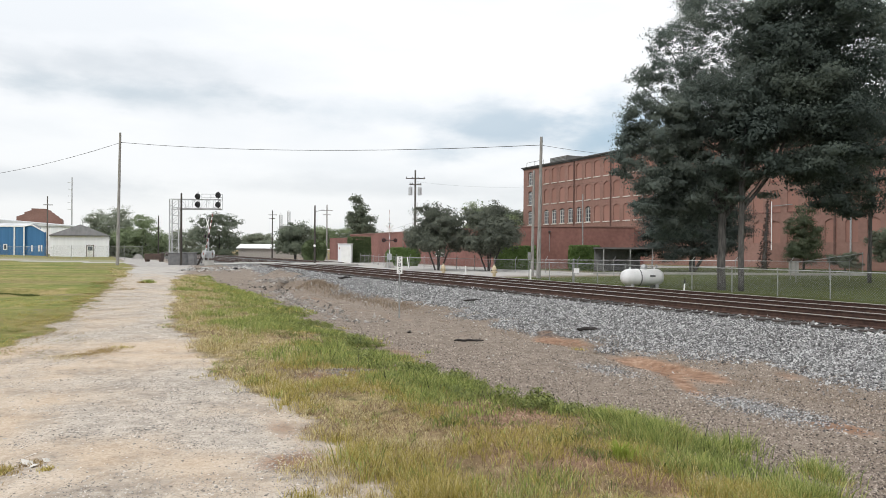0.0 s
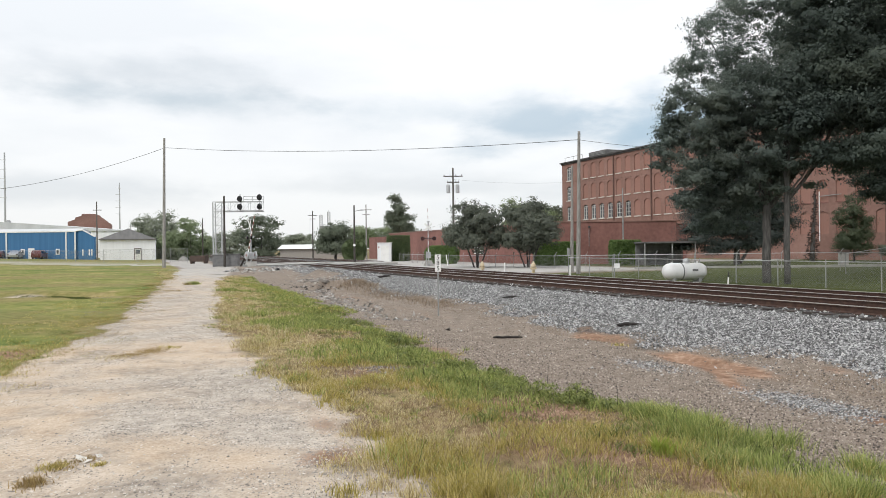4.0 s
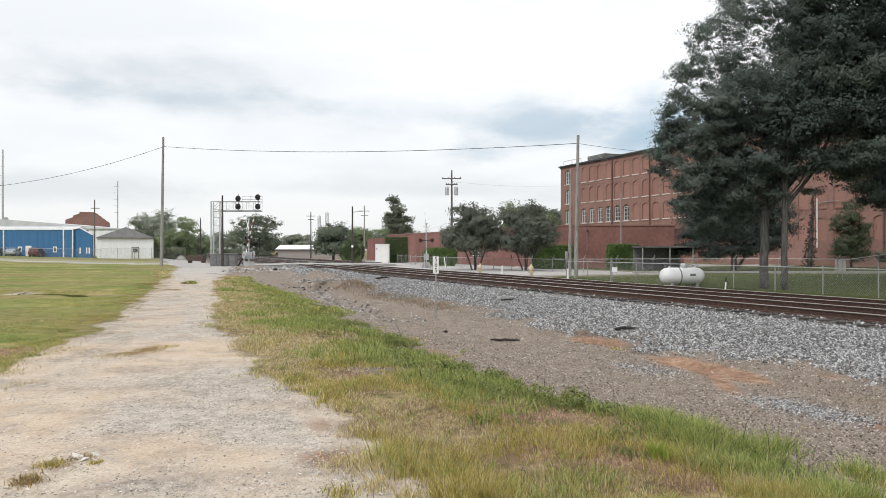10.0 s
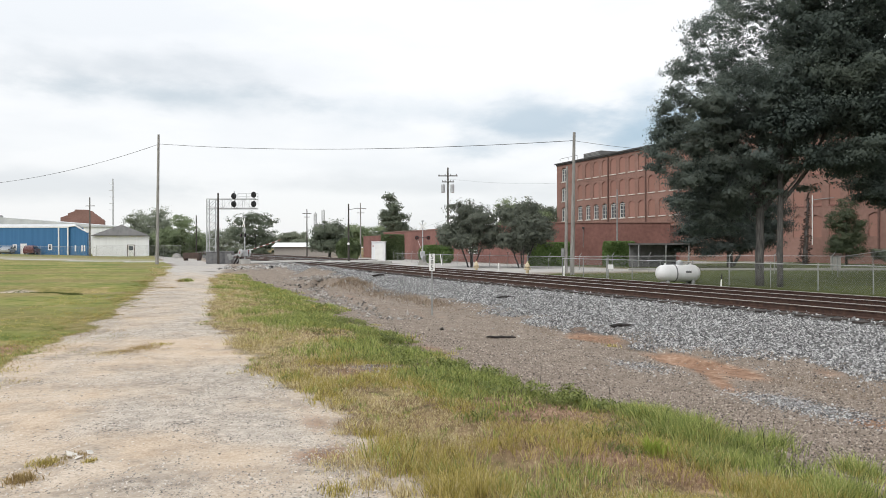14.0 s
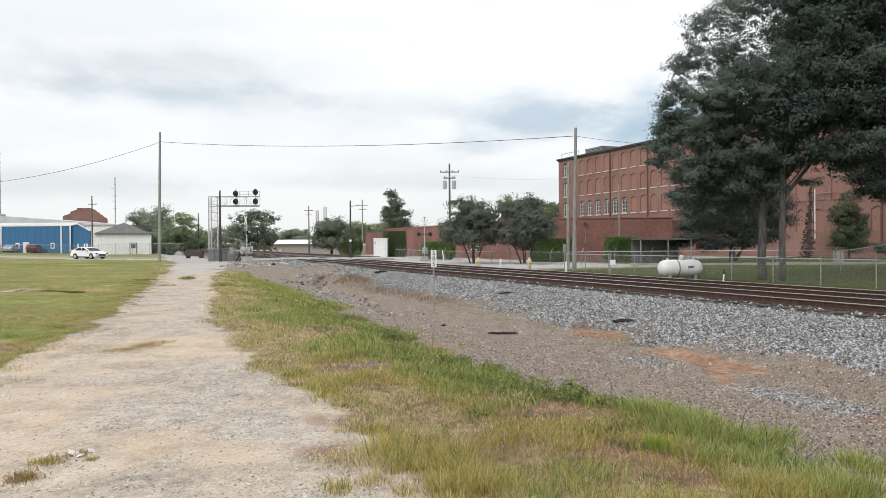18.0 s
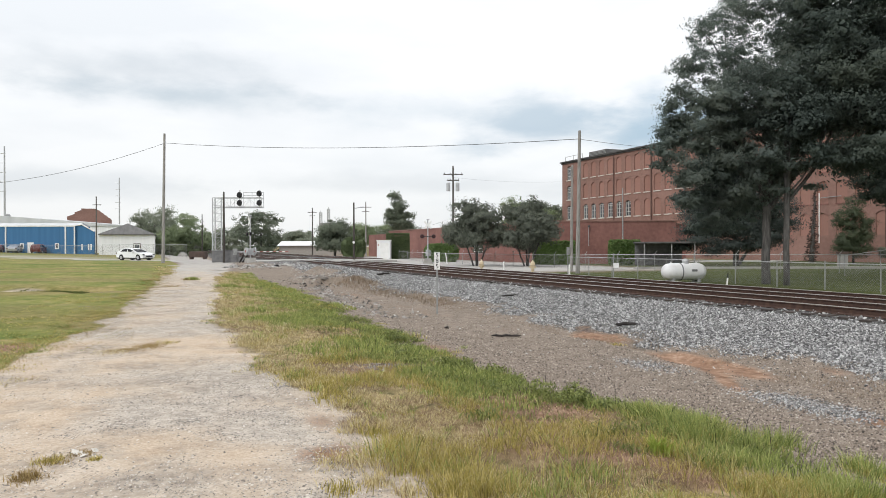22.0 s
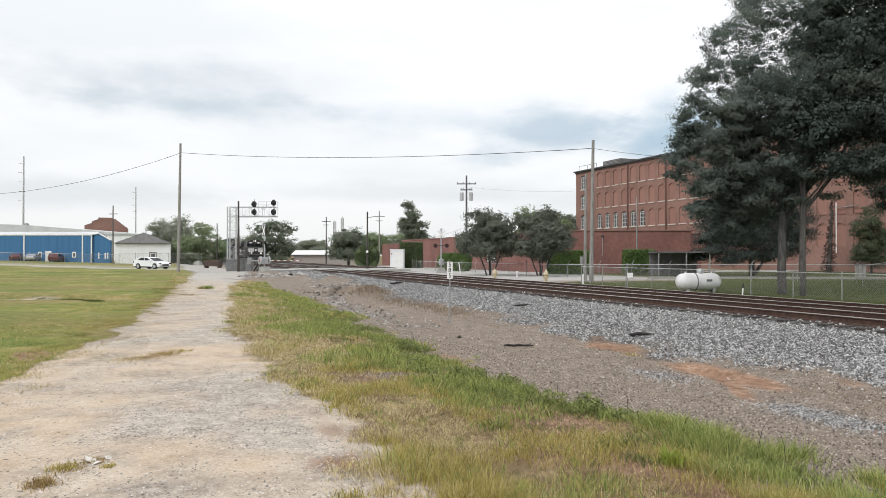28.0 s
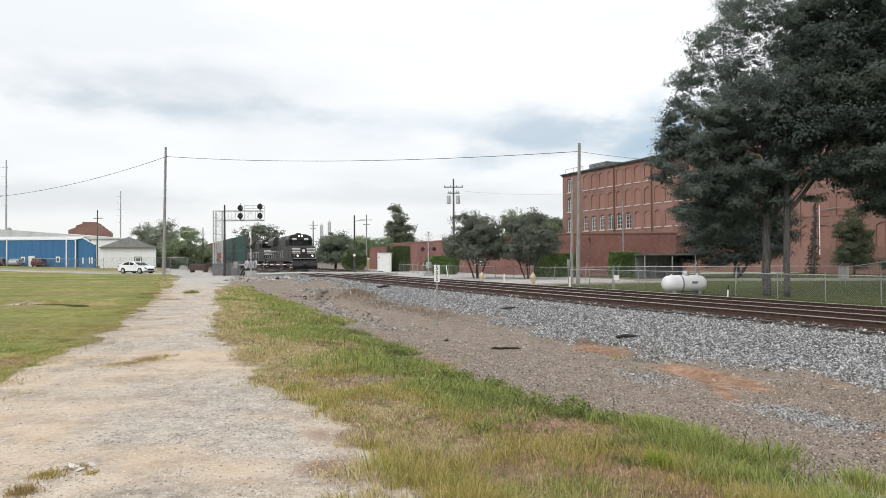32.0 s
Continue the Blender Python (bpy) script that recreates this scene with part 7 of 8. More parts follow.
def build_small_things():
    # yellow hydrants, white bollards beyond the far track
    for s, d, z in ((47, 51.0, -0.25), (119.5, 46.0, -0.2)):
        h = thing("hydrant", Matrix.Translation(at(s, d, z)), "short faded yellow hydrant on the verge", "hydrant", "hydrants")
        part("barrel", lathe(bmesh.new(), [(0.16, 0), (0.16, 0.08), (0.11, 0.1), (0.11, 0.55), (0.17, 0.56), (0.17, 0.62), (0.13, 0.75), (0.05, 0.85), (0.05, 0.92), (0.02, 0.93)], 14), M_YELLOW, h)
        for x in (-1, 1):
            part("outlet", rod(bmesh.new(), (0, 0, 0.45), (x * 0.2, 0, 0.45), 0.07, n=10), M_YELLOW, h)
        part("front_outlet", rod(bmesh.new(), (0, 0, 0.42), (0, -0.22, 0.42), 0.09, n=10), M_YELLOW, h)
    for s, d, z, hh, m_ in ((78.5, 47.0, -0.22, 0.75, M_WHITE), (171.5, 44, -0.2, 0.6, M_WHITE), (394, 31.0, -0.2, 0.42, M_WHITE)):
        b = thing("marker_post", Matrix.Translation(at(s, d, z)) @ pose(0, 0, 0, 0, 4 if s > 300 else 1, 0), "short white marker post with a dark cap", "marker post", "marker posts")
        w_ = 0.035 if s > 300 else 0.06
        part("post", rod(bmesh.new(), (0, 0, -0.1), (0, 0, hh), w_, w_ * 0.92, 12), m_, b)
        part("cap", rod(bmesh.new(), (0, 0, hh), (0, 0, hh + (0.22 if s > 300 else 0.08)), w_, w_ * 0.7, 12), M_BLACK if s > 300 else M_WHITE, b)
    sp = thing("sign_post", Matrix.Translation(at(234, 36.0, -0.1)), "thin steel post with a small white plate", "sign post")
    part("post", rod(bmesh.new(), (0, 0, -0.2), (0, 0, 1.35), 0.03), M_GALVDULL, sp)
    part("plate", box(bmesh.new(), -0.02, 0.26, -0.05, -0.03, 0.62, 0.86, 0.004), M_SIGNWHITE, sp, "blank white plate")
    # small hut-side meter with red cap near the fence
    k = thing("utility_pedestal", Matrix.Translation(at(557, 60, -0.3)), "squat utility pedestal with a brown cap behind the fence", "pedestal")
    part("body", box(bmesh.new(), -0.3, 0.3, -0.3, 0.3, 0, 1.15, 0.03), M_CONCRETE, k)
    part("lid", box(bmesh.new(), -0.38, 0.38, -0.35, 0.35, 1.15, 1.4, 0.03), M_BROWNBIN, k)
    lo = thing("concrete_edge", Matrix.Translation(at(420, 57.3, -0.3)), "long pale concrete kerb beyond the grass", "kerb", kind="structure")
    part("kerb", box(bmesh.new(), -9, 14, -0.2, 0.2, 0, 0.22, 0.02), M_CONCRETE, lo)
    # scrap timber on the gravel
    for s, d, ln, turn, th, lab in ((82, 15.6, 0.66, -8, 0.055, "charred strip of scrap wood on the gravel"), (252, 16.8, 0.55, 15, 0.09, "broken dark tie pieces on the ballast foot"), (242, 17.1, 0.45, 50, 0.04, "thin dark splinter of tie wood"), (91, 24.5, 0.85, 20, 0.06, "thin dark scrap on the ballast"), (-92, 40, 0.9, 40, 0.12, "dark scrap lump on the ballast")):
        p = at(s, d)
        p.z = ground_z(p)
        bm = bmesh.new()
        g = random.Random(int(s) + 3)
        pts = [(ln * (i / 6 - 0.5), g.uniform(-0.03, 0.03), th * 0.4 + g.uniform(0, th * 0.5)) for i in range(7)]
        tube(bm, pts, [th * f for f in (0.25, 0.5, 0.45, 0.55, 0.4, 0.5, 0.2)], 6)
        for v in bm.verts:
            v.co.z = max(-0.02, v.co.z)
        solid("scrap_timber", bm, M_SCRAPWOOD, Matrix.Translation(p) @ pose(0, 0, 0, 0, 0, turn), lab, "scrap wood", "scrap timber")
    # broken slabs and a pipe end at the washout
    for s, d, w, turn, rx, ry in ((-190, 38.6, 0.4, 20, 8, -10), (-176, 38.2, 0.45, -35, -8, 12), (-160, 38.4, 0.4, 60, 12, 8), (-200, 39.6, 0.35, 10, -10, -12), (-178, 35.6, 0.35, 75, 15, 5), (-150, 47.5, 0.45, 35, 10, 12), (-168, 52.0, 0.5, -20, 8, -14), (-205, 62.0, 0.55, 15, 10, 10), (-214, 64.0, 0.5, -40, -12, 8)):
        w *= 0.75
        p = at(s, d)
        p.z = ground_z(p) + 0.06
        bm = prism(bmesh.new(), [(-w, -w * 0.5), (w * 0.7, -w * 0.62), (w, 0.1 * w), (w * 0.45, w * 0.6), (-w * 0.75, w * 0.5)], "z", -0.14, 0.0)
        solid("concrete_slab", bm, M_RUBBLE, Matrix.Translation(p) @ pose(0, 0, 0, rx, ry, turn), "broken grey concrete slab lying in the washout", "concrete slab", "broken slabs")
    p = at(-244, 57.0)
    p.z = ground_z(p) + 0.1
    pipe = lathe(bmesh.new(), [(0.13, -0.3), (0.13, 0.3), (0.1, 0.3), (0.1, -0.25)], 16)
    solid("culvert_pipe", pipe, M_BLACK, Matrix.Translation(p) @ pose(0, 0, 0, 90, 0, 25), "black culvert pipe end among the rubble", "pipe", smooth=False)
    p = at(-1.5, 73.0, -0.3)
    solid("marker_stake", box(bmesh.new(), -0.05, 0.05, -0.03, 0.03, 0, 1.25, 0.01), M_SIGNWHITE, Matrix.Translation(p) @ pose(0, 0, 0, 0, -8, 0), "thin white stake leaning by the fence", "stake")
    # a heap of pale gravel beyond the fence
    bm = lathe(bmesh.new(), [(1.15, -0.1), (1.0, 0.15), (0.75, 0.5), (0.45, 0.78), (0.12, 0.9)], 18)
    g = random.Random(5)
    for v in bm.verts:
        v.co *= g.uniform(0.93, 1.07)
    p = at(-378, 148.0)
    p.z = ground_z(p)
    solid("gravel_heap", bm, M_RUBBLE2, Matrix.Translation(p), "small heap of pale gravel behind the yard fence", "gravel heap", smooth=True)
    # leaning boards beside the crossing
    for s, d, lean in ((-293, 69.5, 35), (-297, 69.0, 28)):
        p = at(s, d, 0.0)
        solid("leaning_board", box(bmesh.new(), -0.06, 0.06, -0.12, 0.12, 0, 1.3, 0.01), M_SCRAPWOOD, Matrix.Translation(p) @ pose(0, 0, 0, 0, lean, 0), "dark tie plank leaning beside the gate", "plank", "planks")


build_small_things()


# ---- loose stones, rubble, grass: real geometry, joined ----
LUMP = np.array([(1, 0, -0.4), (-1, 0, -0.4), (0, 1, -0.4), (0, -1, -0.4), (0, 0, 1)], float)
LUMP_F = np.array([(0, 2, 4), (2, 1, 4), (1, 3, 4), (3, 0, 4)])


def scatter(n, x0, x1, y0, y1, power, g):
    """Random railway coordinates, denser towards the viewer."""
    u = g.random(n)
    Y = (y0 ** (1 - power) + u * (y1 ** (1 - power) - y0 ** (1 - power))) ** (1 / (1 - power))
    return g.uniform(x0, x1, n), Y


def to_world(X, Y, Z):
    return np.stack([0.917 * X - 0.3987 * Y, 0.3987 * X + 0.917 * Y, Z], -1)


def stones(name, X, Y, size, material, label, sink=0.25, seed=3, high=0.65):
    g = np.random.default_rng(seed)
    n = len(X)
    c = to_world(X, Y, land(X, Y))
    ang = g.uniform(0, 6.283, n)
    sc = size[:, None] * g.uniform(0.55, 1.15, (n, 3)) * np.array((1.15, 0.9, high))
    v = LUMP[None] * (1 + 0.25 * g.normal(size=(n, 5, 1)))
    v = v + 0.2 * g.normal(size=(n, 5, 3))
    v = v * sc[:, None, :]
    ca, sa = np.cos(ang)[:, None], np.sin(ang)[:, None]
    x, y = v[..., 0] * ca - v[..., 1] * sa, v[..., 0] * sa + v[..., 1] * ca
    tilt = g.uniform(-0.6, 0.6, n)[:, None]
    z = v[..., 2] + x * tilt
    v = np.stack([x, y, z], -1)
    v[..., 2] += (size * sink)[:, None]
    v += c[:, None, :]
    f = (np.arange(n)[:, None, None] * 5 + LUMP_F[None]).reshape(-1, 3)
    return tagged(new(name, raw_mesh(name, v.reshape(-1, 3), f, material)), label, "gravel", kind="stuff")


def build_stones():
    g = np.random.default_rng(11)
    X, Y = scatter(150000, 9.3, 13.6, 5.4, 66, 1.32, g)
    _, _, b, _, cl, _, _ = zones(X, Y)
    keep = (X < 13.5) & (g.random(len(X)) < np.clip(b * 1.1, 0.02, 1)) & (cl < 0.35)
    X, Y = X[keep], Y[keep]
    stones("ballast_stones", X, Y, (0.009 + 0.024 * g.random(len(X)) ** 1.5) * (1 + Y / 70), M_STONE, "loose grey crushed stone ballast beside the rails", seed=12)
    X, Y = scatter(16000, 13.4, 21.6, 3.0, 66, 1.2, g)
    stones("track_ballast", X, Y, g.uniform(0.03, 0.055, len(X)), M_STONE, "grey crushed stone between the ties", seed=15)
    X, Y = scatter(128000, 4.4, 10.6, 3.3, 50, 1.4, g)
    _, gr, b, _, cl, _, _ = zones(X, Y)
    keep = (gr < 0.4) & (g.random(len(X)) < (0.78 - 0.74 * np.clip(cl * 1.3, 0, 1)) * (1 - 0.5 * step(13, 19, Y)))
    X, Y = X[keep], Y[keep]
    stones("ditch_gravel", X, Y, (0.0055 + 0.0125 * g.random(len(X)) ** 2.2) * (1 + Y / 50), M_DITCHSTONE, "brownish loose gravel in the ditch", seed=13)
    X, Y = scatter(190000, -4.0, 2.6, 3.8, 45, 1.6, g)
    la, gr, _, _, _, _, _ = zones(X, Y)
    keep = (la > 0.5) & (g.random(len(X)) < (0.06 + 0.8 * gravelly(X, Y)) * (0.25 + 1.3 * smooth_noise(X, Y, 0.22, 33)))
    X, Y = X[keep], Y[keep]
    stones("lane_pebbles", X, Y, (0.0034 + 0.012 * g.random(len(X)) ** 3.0) * (1 + Y / 38), M_PEBBLE, "pale pebbles pressed into the dirt lane", seed=14, high=0.42, sink=0.12)
    # clusters of darker gravel in the lane
    k, m = 460, 70
    cx, cy = scatter(k, -1.6, 1.6, 4.6, 30, 1.7, g)
    gv = gravelly(cx, cy) > 0.45
    cx, cy = cx[gv], cy[gv]
    k = len(cx)
    r = g.uniform(0.05, 0.22, (k, 1)) * (1 + cy / 25)[:, None]
    X, Y = (cx[:, None] + g.normal(0, 1, (k, m)) * r).ravel(), (cy[:, None] + g.normal(0, 0.7, (k, m)) * r).ravel()
    stones("dark_gravel", X, Y, g.uniform(0.0026, 0.0068, k * m) * (1 + Y / 35), M_LANEGRAVEL, "darker gravel washed together in the lane", seed=20, high=0.45, sink=0.15)
    X, Y = rail_xy(np.array([-2.92, -2.82, -2.86, -3.0]), np.array([5.55, 5.62, 5.48, 5.6]))
    stones("pale_stones", X, Y, np.array([0.06, 0.045, 0.04, 0.035]), M_TRIMWHITE, "pale flat stones lying in the lane", seed=18, high=0.3)
    k = 70
    X, Y = g.uniform(6.2, 9.6, k), 6.5 + 20 * g.random(k) ** 1.3
    stones("ditch_stones", X, Y, g.uniform(0.018, 0.05, k), M_RUBBLE2, "single pale stones lying in the ditch gravel", seed=31, high=0.5)
    # broken concrete heaped by the washout and the crossing
    k = 420
    X = np.concatenate([g.normal(9.3, 0.9, k), g.normal(10.2, 1.6, k), g.normal(7.0, 0.55, 190)])
    Y = np.concatenate([g.normal(39, 2.6, k), g.normal(60.5, 2.6, k), g.normal(27, 4, 190)])
    stones("rubble", X, Y, 0.025 + 0.1 * g.random(len(X)) ** 2.6, M_RUBBLE, "broken concrete lumps heaped by the crossing", seed=16)
    X, Y = g.normal(7.8, 0.24, 3200), g.normal(6.4, 0.5, 3200)
    stones("spilled_ballast", X, Y, g.uniform(0.009, 0.021, 3200), M_STONE, "grey ballast spilled into the ditch gravel", seed=19)
    X, Y = g.normal(7.85, 0.2, 900), g.normal(9.6, 0.4, 900)
    stones("spilled_ballast", X, Y, g.uniform(0.009, 0.021, 900), M_STONE, "grey ballast spilled below the washed-out clay", seed=43)
    # bare stony patch in the verge
    X, Y = g.normal(3.15, 0.3, 500), g.normal(9.25, 0.16, 500)
    stones("bare_patch_gravel", X, Y, g.uniform(0.008, 0.024, 500), M_RUBBLE, "grey gravel on a bare patch in the verge", seed=44)
    # a line of rubble washed down beside the verge
    k = 520
    f = g.random(k)
    Y = 18.5 + 15.5 * f
    X = np.interp(Y, [18.5, 20.9, 23.2, 27.8, 34.0], [6.6, 6.35, 6.4, 7.0, 7.8]) + g.normal(0, 0.28, k)
    stones("washed_rubble", X, Y, 0.02 + 0.075 * g.random(k) ** 2.2, M_RUBBLE, "broken stone lumps washed down beside the verge", seed=41)
    X, Y = X[:90] + g.normal(0, 0.2, 90), Y[:90] + 0.2
    stones("pale_rubble", X, Y, 0.02 + 0.06 * g.random(90) ** 2, M_RUBBLE2, "pale concrete bits among the washed rubble", seed=42, high=0.5)
    k = 150
    X, Y = g.uniform(6.0, 11.6, k), g.normal(59.8, 1.3, k)
    stones("concrete_chunks", X, Y, 0.08 + 0.2 * g.random(k) ** 2, M_RUBBLE2, "pale broken concrete chunks strewn before the crossing", seed=23, high=0.4)
    # dark lumps; the 45 in the washout stand in for the hollow's shade
    X = np.concatenate([g.uniform(6.5, 11.5, 40), g.normal(8.5, 0.7, 45), g.normal(7.6, 0.7, 12)])
    Y = np.concatenate([g.normal(59, 2, 40), g.normal(37.2, 1.0, 45), g.normal(41, 3, 12)])
    stones("dark_rubble", X, Y, g.uniform(0.04, 0.12, len(X)), M_SCRAPWOOD, "dark lumps in the rubble, those in the washout standing in for shade", seed=17)


build_stones()


def blades(name, X, Y, h, w, material, label, lean=0.35, seed=4, category="grass", out=None):
    """Curved tapering blades, two faces each."""
    g = np.random.default_rng(seed)
    n = len(X)
    c = to_world(X, Y, land(X, Y) - 0.01)
    a = g.uniform(0, 6.283, n)
    la = g.uniform(0, 6.283, n) if out is None else out
    side = np.stack([np.cos(a), np.sin(a), np.zeros(n)], -1) * (w * 0.5)[:, None]
    k = h * lean * g.uniform(0.1, 1.4, n)
    off = np.stack([np.cos(la) * k, np.sin(la) * k, h], -1)
    mid = off * np.array((0.35, 0.35, 0.6))
    v = np.stack([c - side, c + side, c + mid + side * 0.7, c + mid - side * 0.7, c + off], 1).reshape(-1, 3)
    i = np.arange(n)[:, None] * 5
    quads = i + np.array([[0, 1, 2, 3]])
    tris = i + np.array([[3, 2, 4, 4]])
    me = bpy.data.meshes.new(name)
    me.vertices.add(len(v))
    me.vertices.foreach_set("co", v.astype(np.float32).ravel())
    loops = np.concatenate([quads, tris[:, :3]], 1).ravel()
    me.loops.add(len(loops))
    me.loops.foreach_set("vertex_index", loops.astype(np.int32))
    me.polygons.add(2 * n)
    starts = (np.arange(n)[:, None] * 7 + np.array([[0, 4]])).ravel()
    me.polygons.foreach_set("loop_start", starts.astype(np.int32))
    me.polygons.foreach_set("loop_total", np.tile([4, 3], n).astype(np.int32))
    me.update(calc_edges=True)
    me.validate()
    me.materials.append(material)
    return tagged(new(name, me), label, category, kind="stuff")


def build_grass():
    g = np.random.default_rng(21)
    # tufts: every tuft is of one kind and fans out from its foot
    X, Y = scatter(34000, 1.0, 8.4, 3.4, 62, 1.7, g)
    _, gr, _, _, _, _, _ = zones(X, Y)
    l, v = interp(Y, LANE_R), interp(Y, VERGE_R)
    across = (X - l) / (v - l)
    n1, n2, n3 = smooth_noise(X, Y, 0.8, 6), smooth_noise(X, Y, 0.3, 7), smooth_noise(X, Y, 2.0, 8)
    dense = np.clip(2.6 * (0.4 * n1 + 0.3 * n2 + 0.3 * n3) - 0.5 + 0.25 * step(9, 14, Y) - 0.75 * litter_patch(X, Y), 0.05, 0.97)
    keep = (gr > g.uniform(0.15, 0.95, len(X))) & (g.random(len(X)) < dense)
    X, Y, across, n1, n3 = X[keep], Y[keep], across[keep], n1[keep], n3[keep]
    green = 0.05 + 0.72 * step(0.6, 1.0, across + (n3 - 0.5) * 0.8 + (n1 - 0.5) * 0.9 + 0.24 * step(8.5, 11, Y) - 0.2 * step(6.6, 5.6, Y) - 0.14 * step(15, 24, Y))
    straw = 0.1 + 0.85 * step(0.34, 0.12, across - 0.12 * step(7.0, 9.0, Y) + (n1 - 0.5) * 0.8 - 0.42 * step(11, 14, Y))
    kind = np.where(g.random(len(X)) < green, 2, np.where(g.random(len(X)) < straw, 1, 0))
    tall = (0.25 + 0.9 * n1) * (0.75 + 0.12 * step(8, 15, Y) + 0.35 * step(6.6, 5.2, Y)) * g.uniform(0.35, 1.5, len(X))
    per = 25
    for k, name, m_, h0, h1, w0, lab, lean in ((0, "verge_grass", M_BLADE, 0.018, 0.095, 0.8, "tufted yellow-green grass on the verge", 0.75), (1, "dry_grass", M_STRAW, 0.015, 0.085, 0.75, "dry straw-coloured grass on the verge", 1.0), (2, "green_grass", M_WEED, 0.018, 0.125, 1.0, "fresh green grass and weeds beside the ditch", 0.75)):
        u = kind == k
        n = int(u.sum())
        ang = g.uniform(0, 6.283, (n, per))
        rad = np.abs(g.normal(0, 1, (n, per))) * (0.02 + 0.045 * tall[u])[:, None] * (1 + Y[u] / 25)[:, None]
        bx, by = X[u][:, None] + rad * np.cos(ang), Y[u][:, None] + rad * np.sin(ang)
        hh = (h0 + h1 * tall[u])[:, None] * g.uniform(0.45, 1.15, (n, per))
        ww = w0 * (0.0036 + 0.00062 * Y[u])[:, None] * g.uniform(0.6, 1.4, (n, per))
        blades(name, bx.ravel(), by.ravel(), hh.ravel(), ww.ravel(), m_, lab, lean, 22 + k, out=(ang + radians(RAIL_TURN)).ravel())
    # flattened thatch between the tufts
    X, Y = scatter(38000, 0.6, 6.5, 3.6, 30, 1.9, g)
    _, gr, _, _, _, _, _ = zones(X, Y)
    keep = gr > g.uniform(0.0, 0.9, len(X))
    X, Y = X[keep], Y[keep]
    blades("thatch", X, Y, g.uniform(0.008, 0.03, len(X)), (0.0035 + 0.0006 * Y), M_STRAW, "flattened dead grass between the tufts", 3.0, 29)
    # leafy clumps along the ditch edge
    k = 40
    Yc = 6.0 + 13 * g.random(k) ** 1.5
    Xc = interp(Yc, VERGE_R) - 0.1 - 1.2 * g.random(k) ** 1.4
    X = (Xc[:, None] + g.normal(0, 0.1, (k, 90)) * g.uniform(0.5, 1.5, (k, 1))).ravel()
    Y = (Yc[:, None] + g.normal(0, 0.12, (k, 90)) * g.uniform(0.5, 1.5, (k, 1))).ravel()
    hh = np.repeat(g.uniform(0.5, 1.6, k), 90)
    blades("ditch_weeds", X, Y, g.uniform(0.03, 0.13, len(X)) * hh, g.uniform(0.008, 0.018, len(X)), M_WEED, "leafy dark green weeds along the ditch edge", 0.7, 26, "weeds")
    # broad-leaved clumps and brown litter
    k = 120
    Yc = 4.3 + 20 * g.random(k) ** 1.5
    Xc = interp(Yc, VERGE_R) + 0.05 - 1.5 * g.random(k) ** 1.8
    Xc[:9] = (3.54, 3.95, 4.27, 4.48, 4.4, 4.69, 3.02, 3.68, 3.75)
    Yc[:9] = (8.27, 7.96, 7.45, 6.86, 7.1, 6.7, 6.08, 5.34, 8.1)
    m = 110
    r = g.uniform(0.06, 0.2, (k, 1))
    X = (Xc[:, None] + g.normal(0, 1, (k, m)) * r).ravel()
    Y = (Yc[:, None] + g.normal(0, 1, (k, m)) * r).ravel()
    hh = np.repeat(g.uniform(0.5, 1.75, k), m)
    blades("broadleaf_weeds", X, Y, g.uniform(0.015, 0.085, k * m) * hh, g.uniform(0.012, 0.024, k * m), M_LEAFY, "dark green broad-leaved weeds in the verge", 1.1, 36, "weeds")
    X, Y = scatter(60000, 1.4, 6.5, 3.8, 26, 1.75, g)
    _, gr, _, _, _, _, _ = zones(X, Y)
    keep = (gr > 0.4) & (smooth_noise(X, Y, 1.1, 41) + 0.5 * smooth_noise(X, Y, 0.3, 42) + 0.9 * litter_patch(X, Y) > 0.74)
    X, Y = X[keep], Y[keep]
    blades("dead_litter", X, Y, g.uniform(0.01, 0.075, len(X)), (0.0025 + 0.00055 * Y), M_LITTER, "dead reddish-brown stems in the verge", 2.0, 37, "weeds")
    # bushy leafy weeds standing along the ditch edge
    lobes = []
    for i in range(56):
        y = 6.3 + 15 * g.random() ** 1.5
        x = float(interp(y, VERGE_R)) + 0.1 - 1.3 * g.random() ** 1.9
        p = to_world(np.array([x]), np.array([y]), land([x], [y]))[0]
        r, h = g.uniform(0.07, 0.2), g.uniform(0.04, 0.1)
        lobes.append(((p[0], p[1], p[2] + h * 0.9), (r, r, h)))
    me = leaf_cloud("bushy_weeds", lobes, 15000, 0.032, M_LEAFY, 0.045, 20, 91, gaps=None)
    tagged(new("bushy_weeds", me), "bushy green leafy weeds standing along the ditch edge", "weeds", kind="stuff")
    # a low bank of grass across the field, its shade given by darker blades
    f = g.random(3600)
    X, Y = rail_xy(-16.7 + 3.9 * f + g.normal(0, 0.12, 3600), 27.3 - 2.6 * f + g.normal(0, 0.14, 3600))
    keep = smooth_noise(X, Y, 0.5, 92) > 0.4
    X, Y = X[keep], Y[keep]
    blades("bank_grass", X, Y, g.uniform(0.015, 0.06, len(X)), g.uniform(0.015, 0.03, len(X)), M_LAWN, "grass along a low bank in the field, darkened for its shade", 0.5, 38)
    # a few tall dead stalks
    k = 60
    Yc = 4.5 + 9 * g.random(k)
    Xc = interp(Yc, VERGE_R) + g.uniform(-1.6, 0.15, k)
    blades("dead_stalks", Xc, Yc, g.uniform(0.2, 0.42, k), np.full(k, 0.007), M_SCRAPWOOD, "thin dark dead weed stalks", 0.5, 27, "weeds")
    X, Y = rail_xy(g.normal(1.76, 0.05, 130), g.normal(5.9, 0.05, 130))
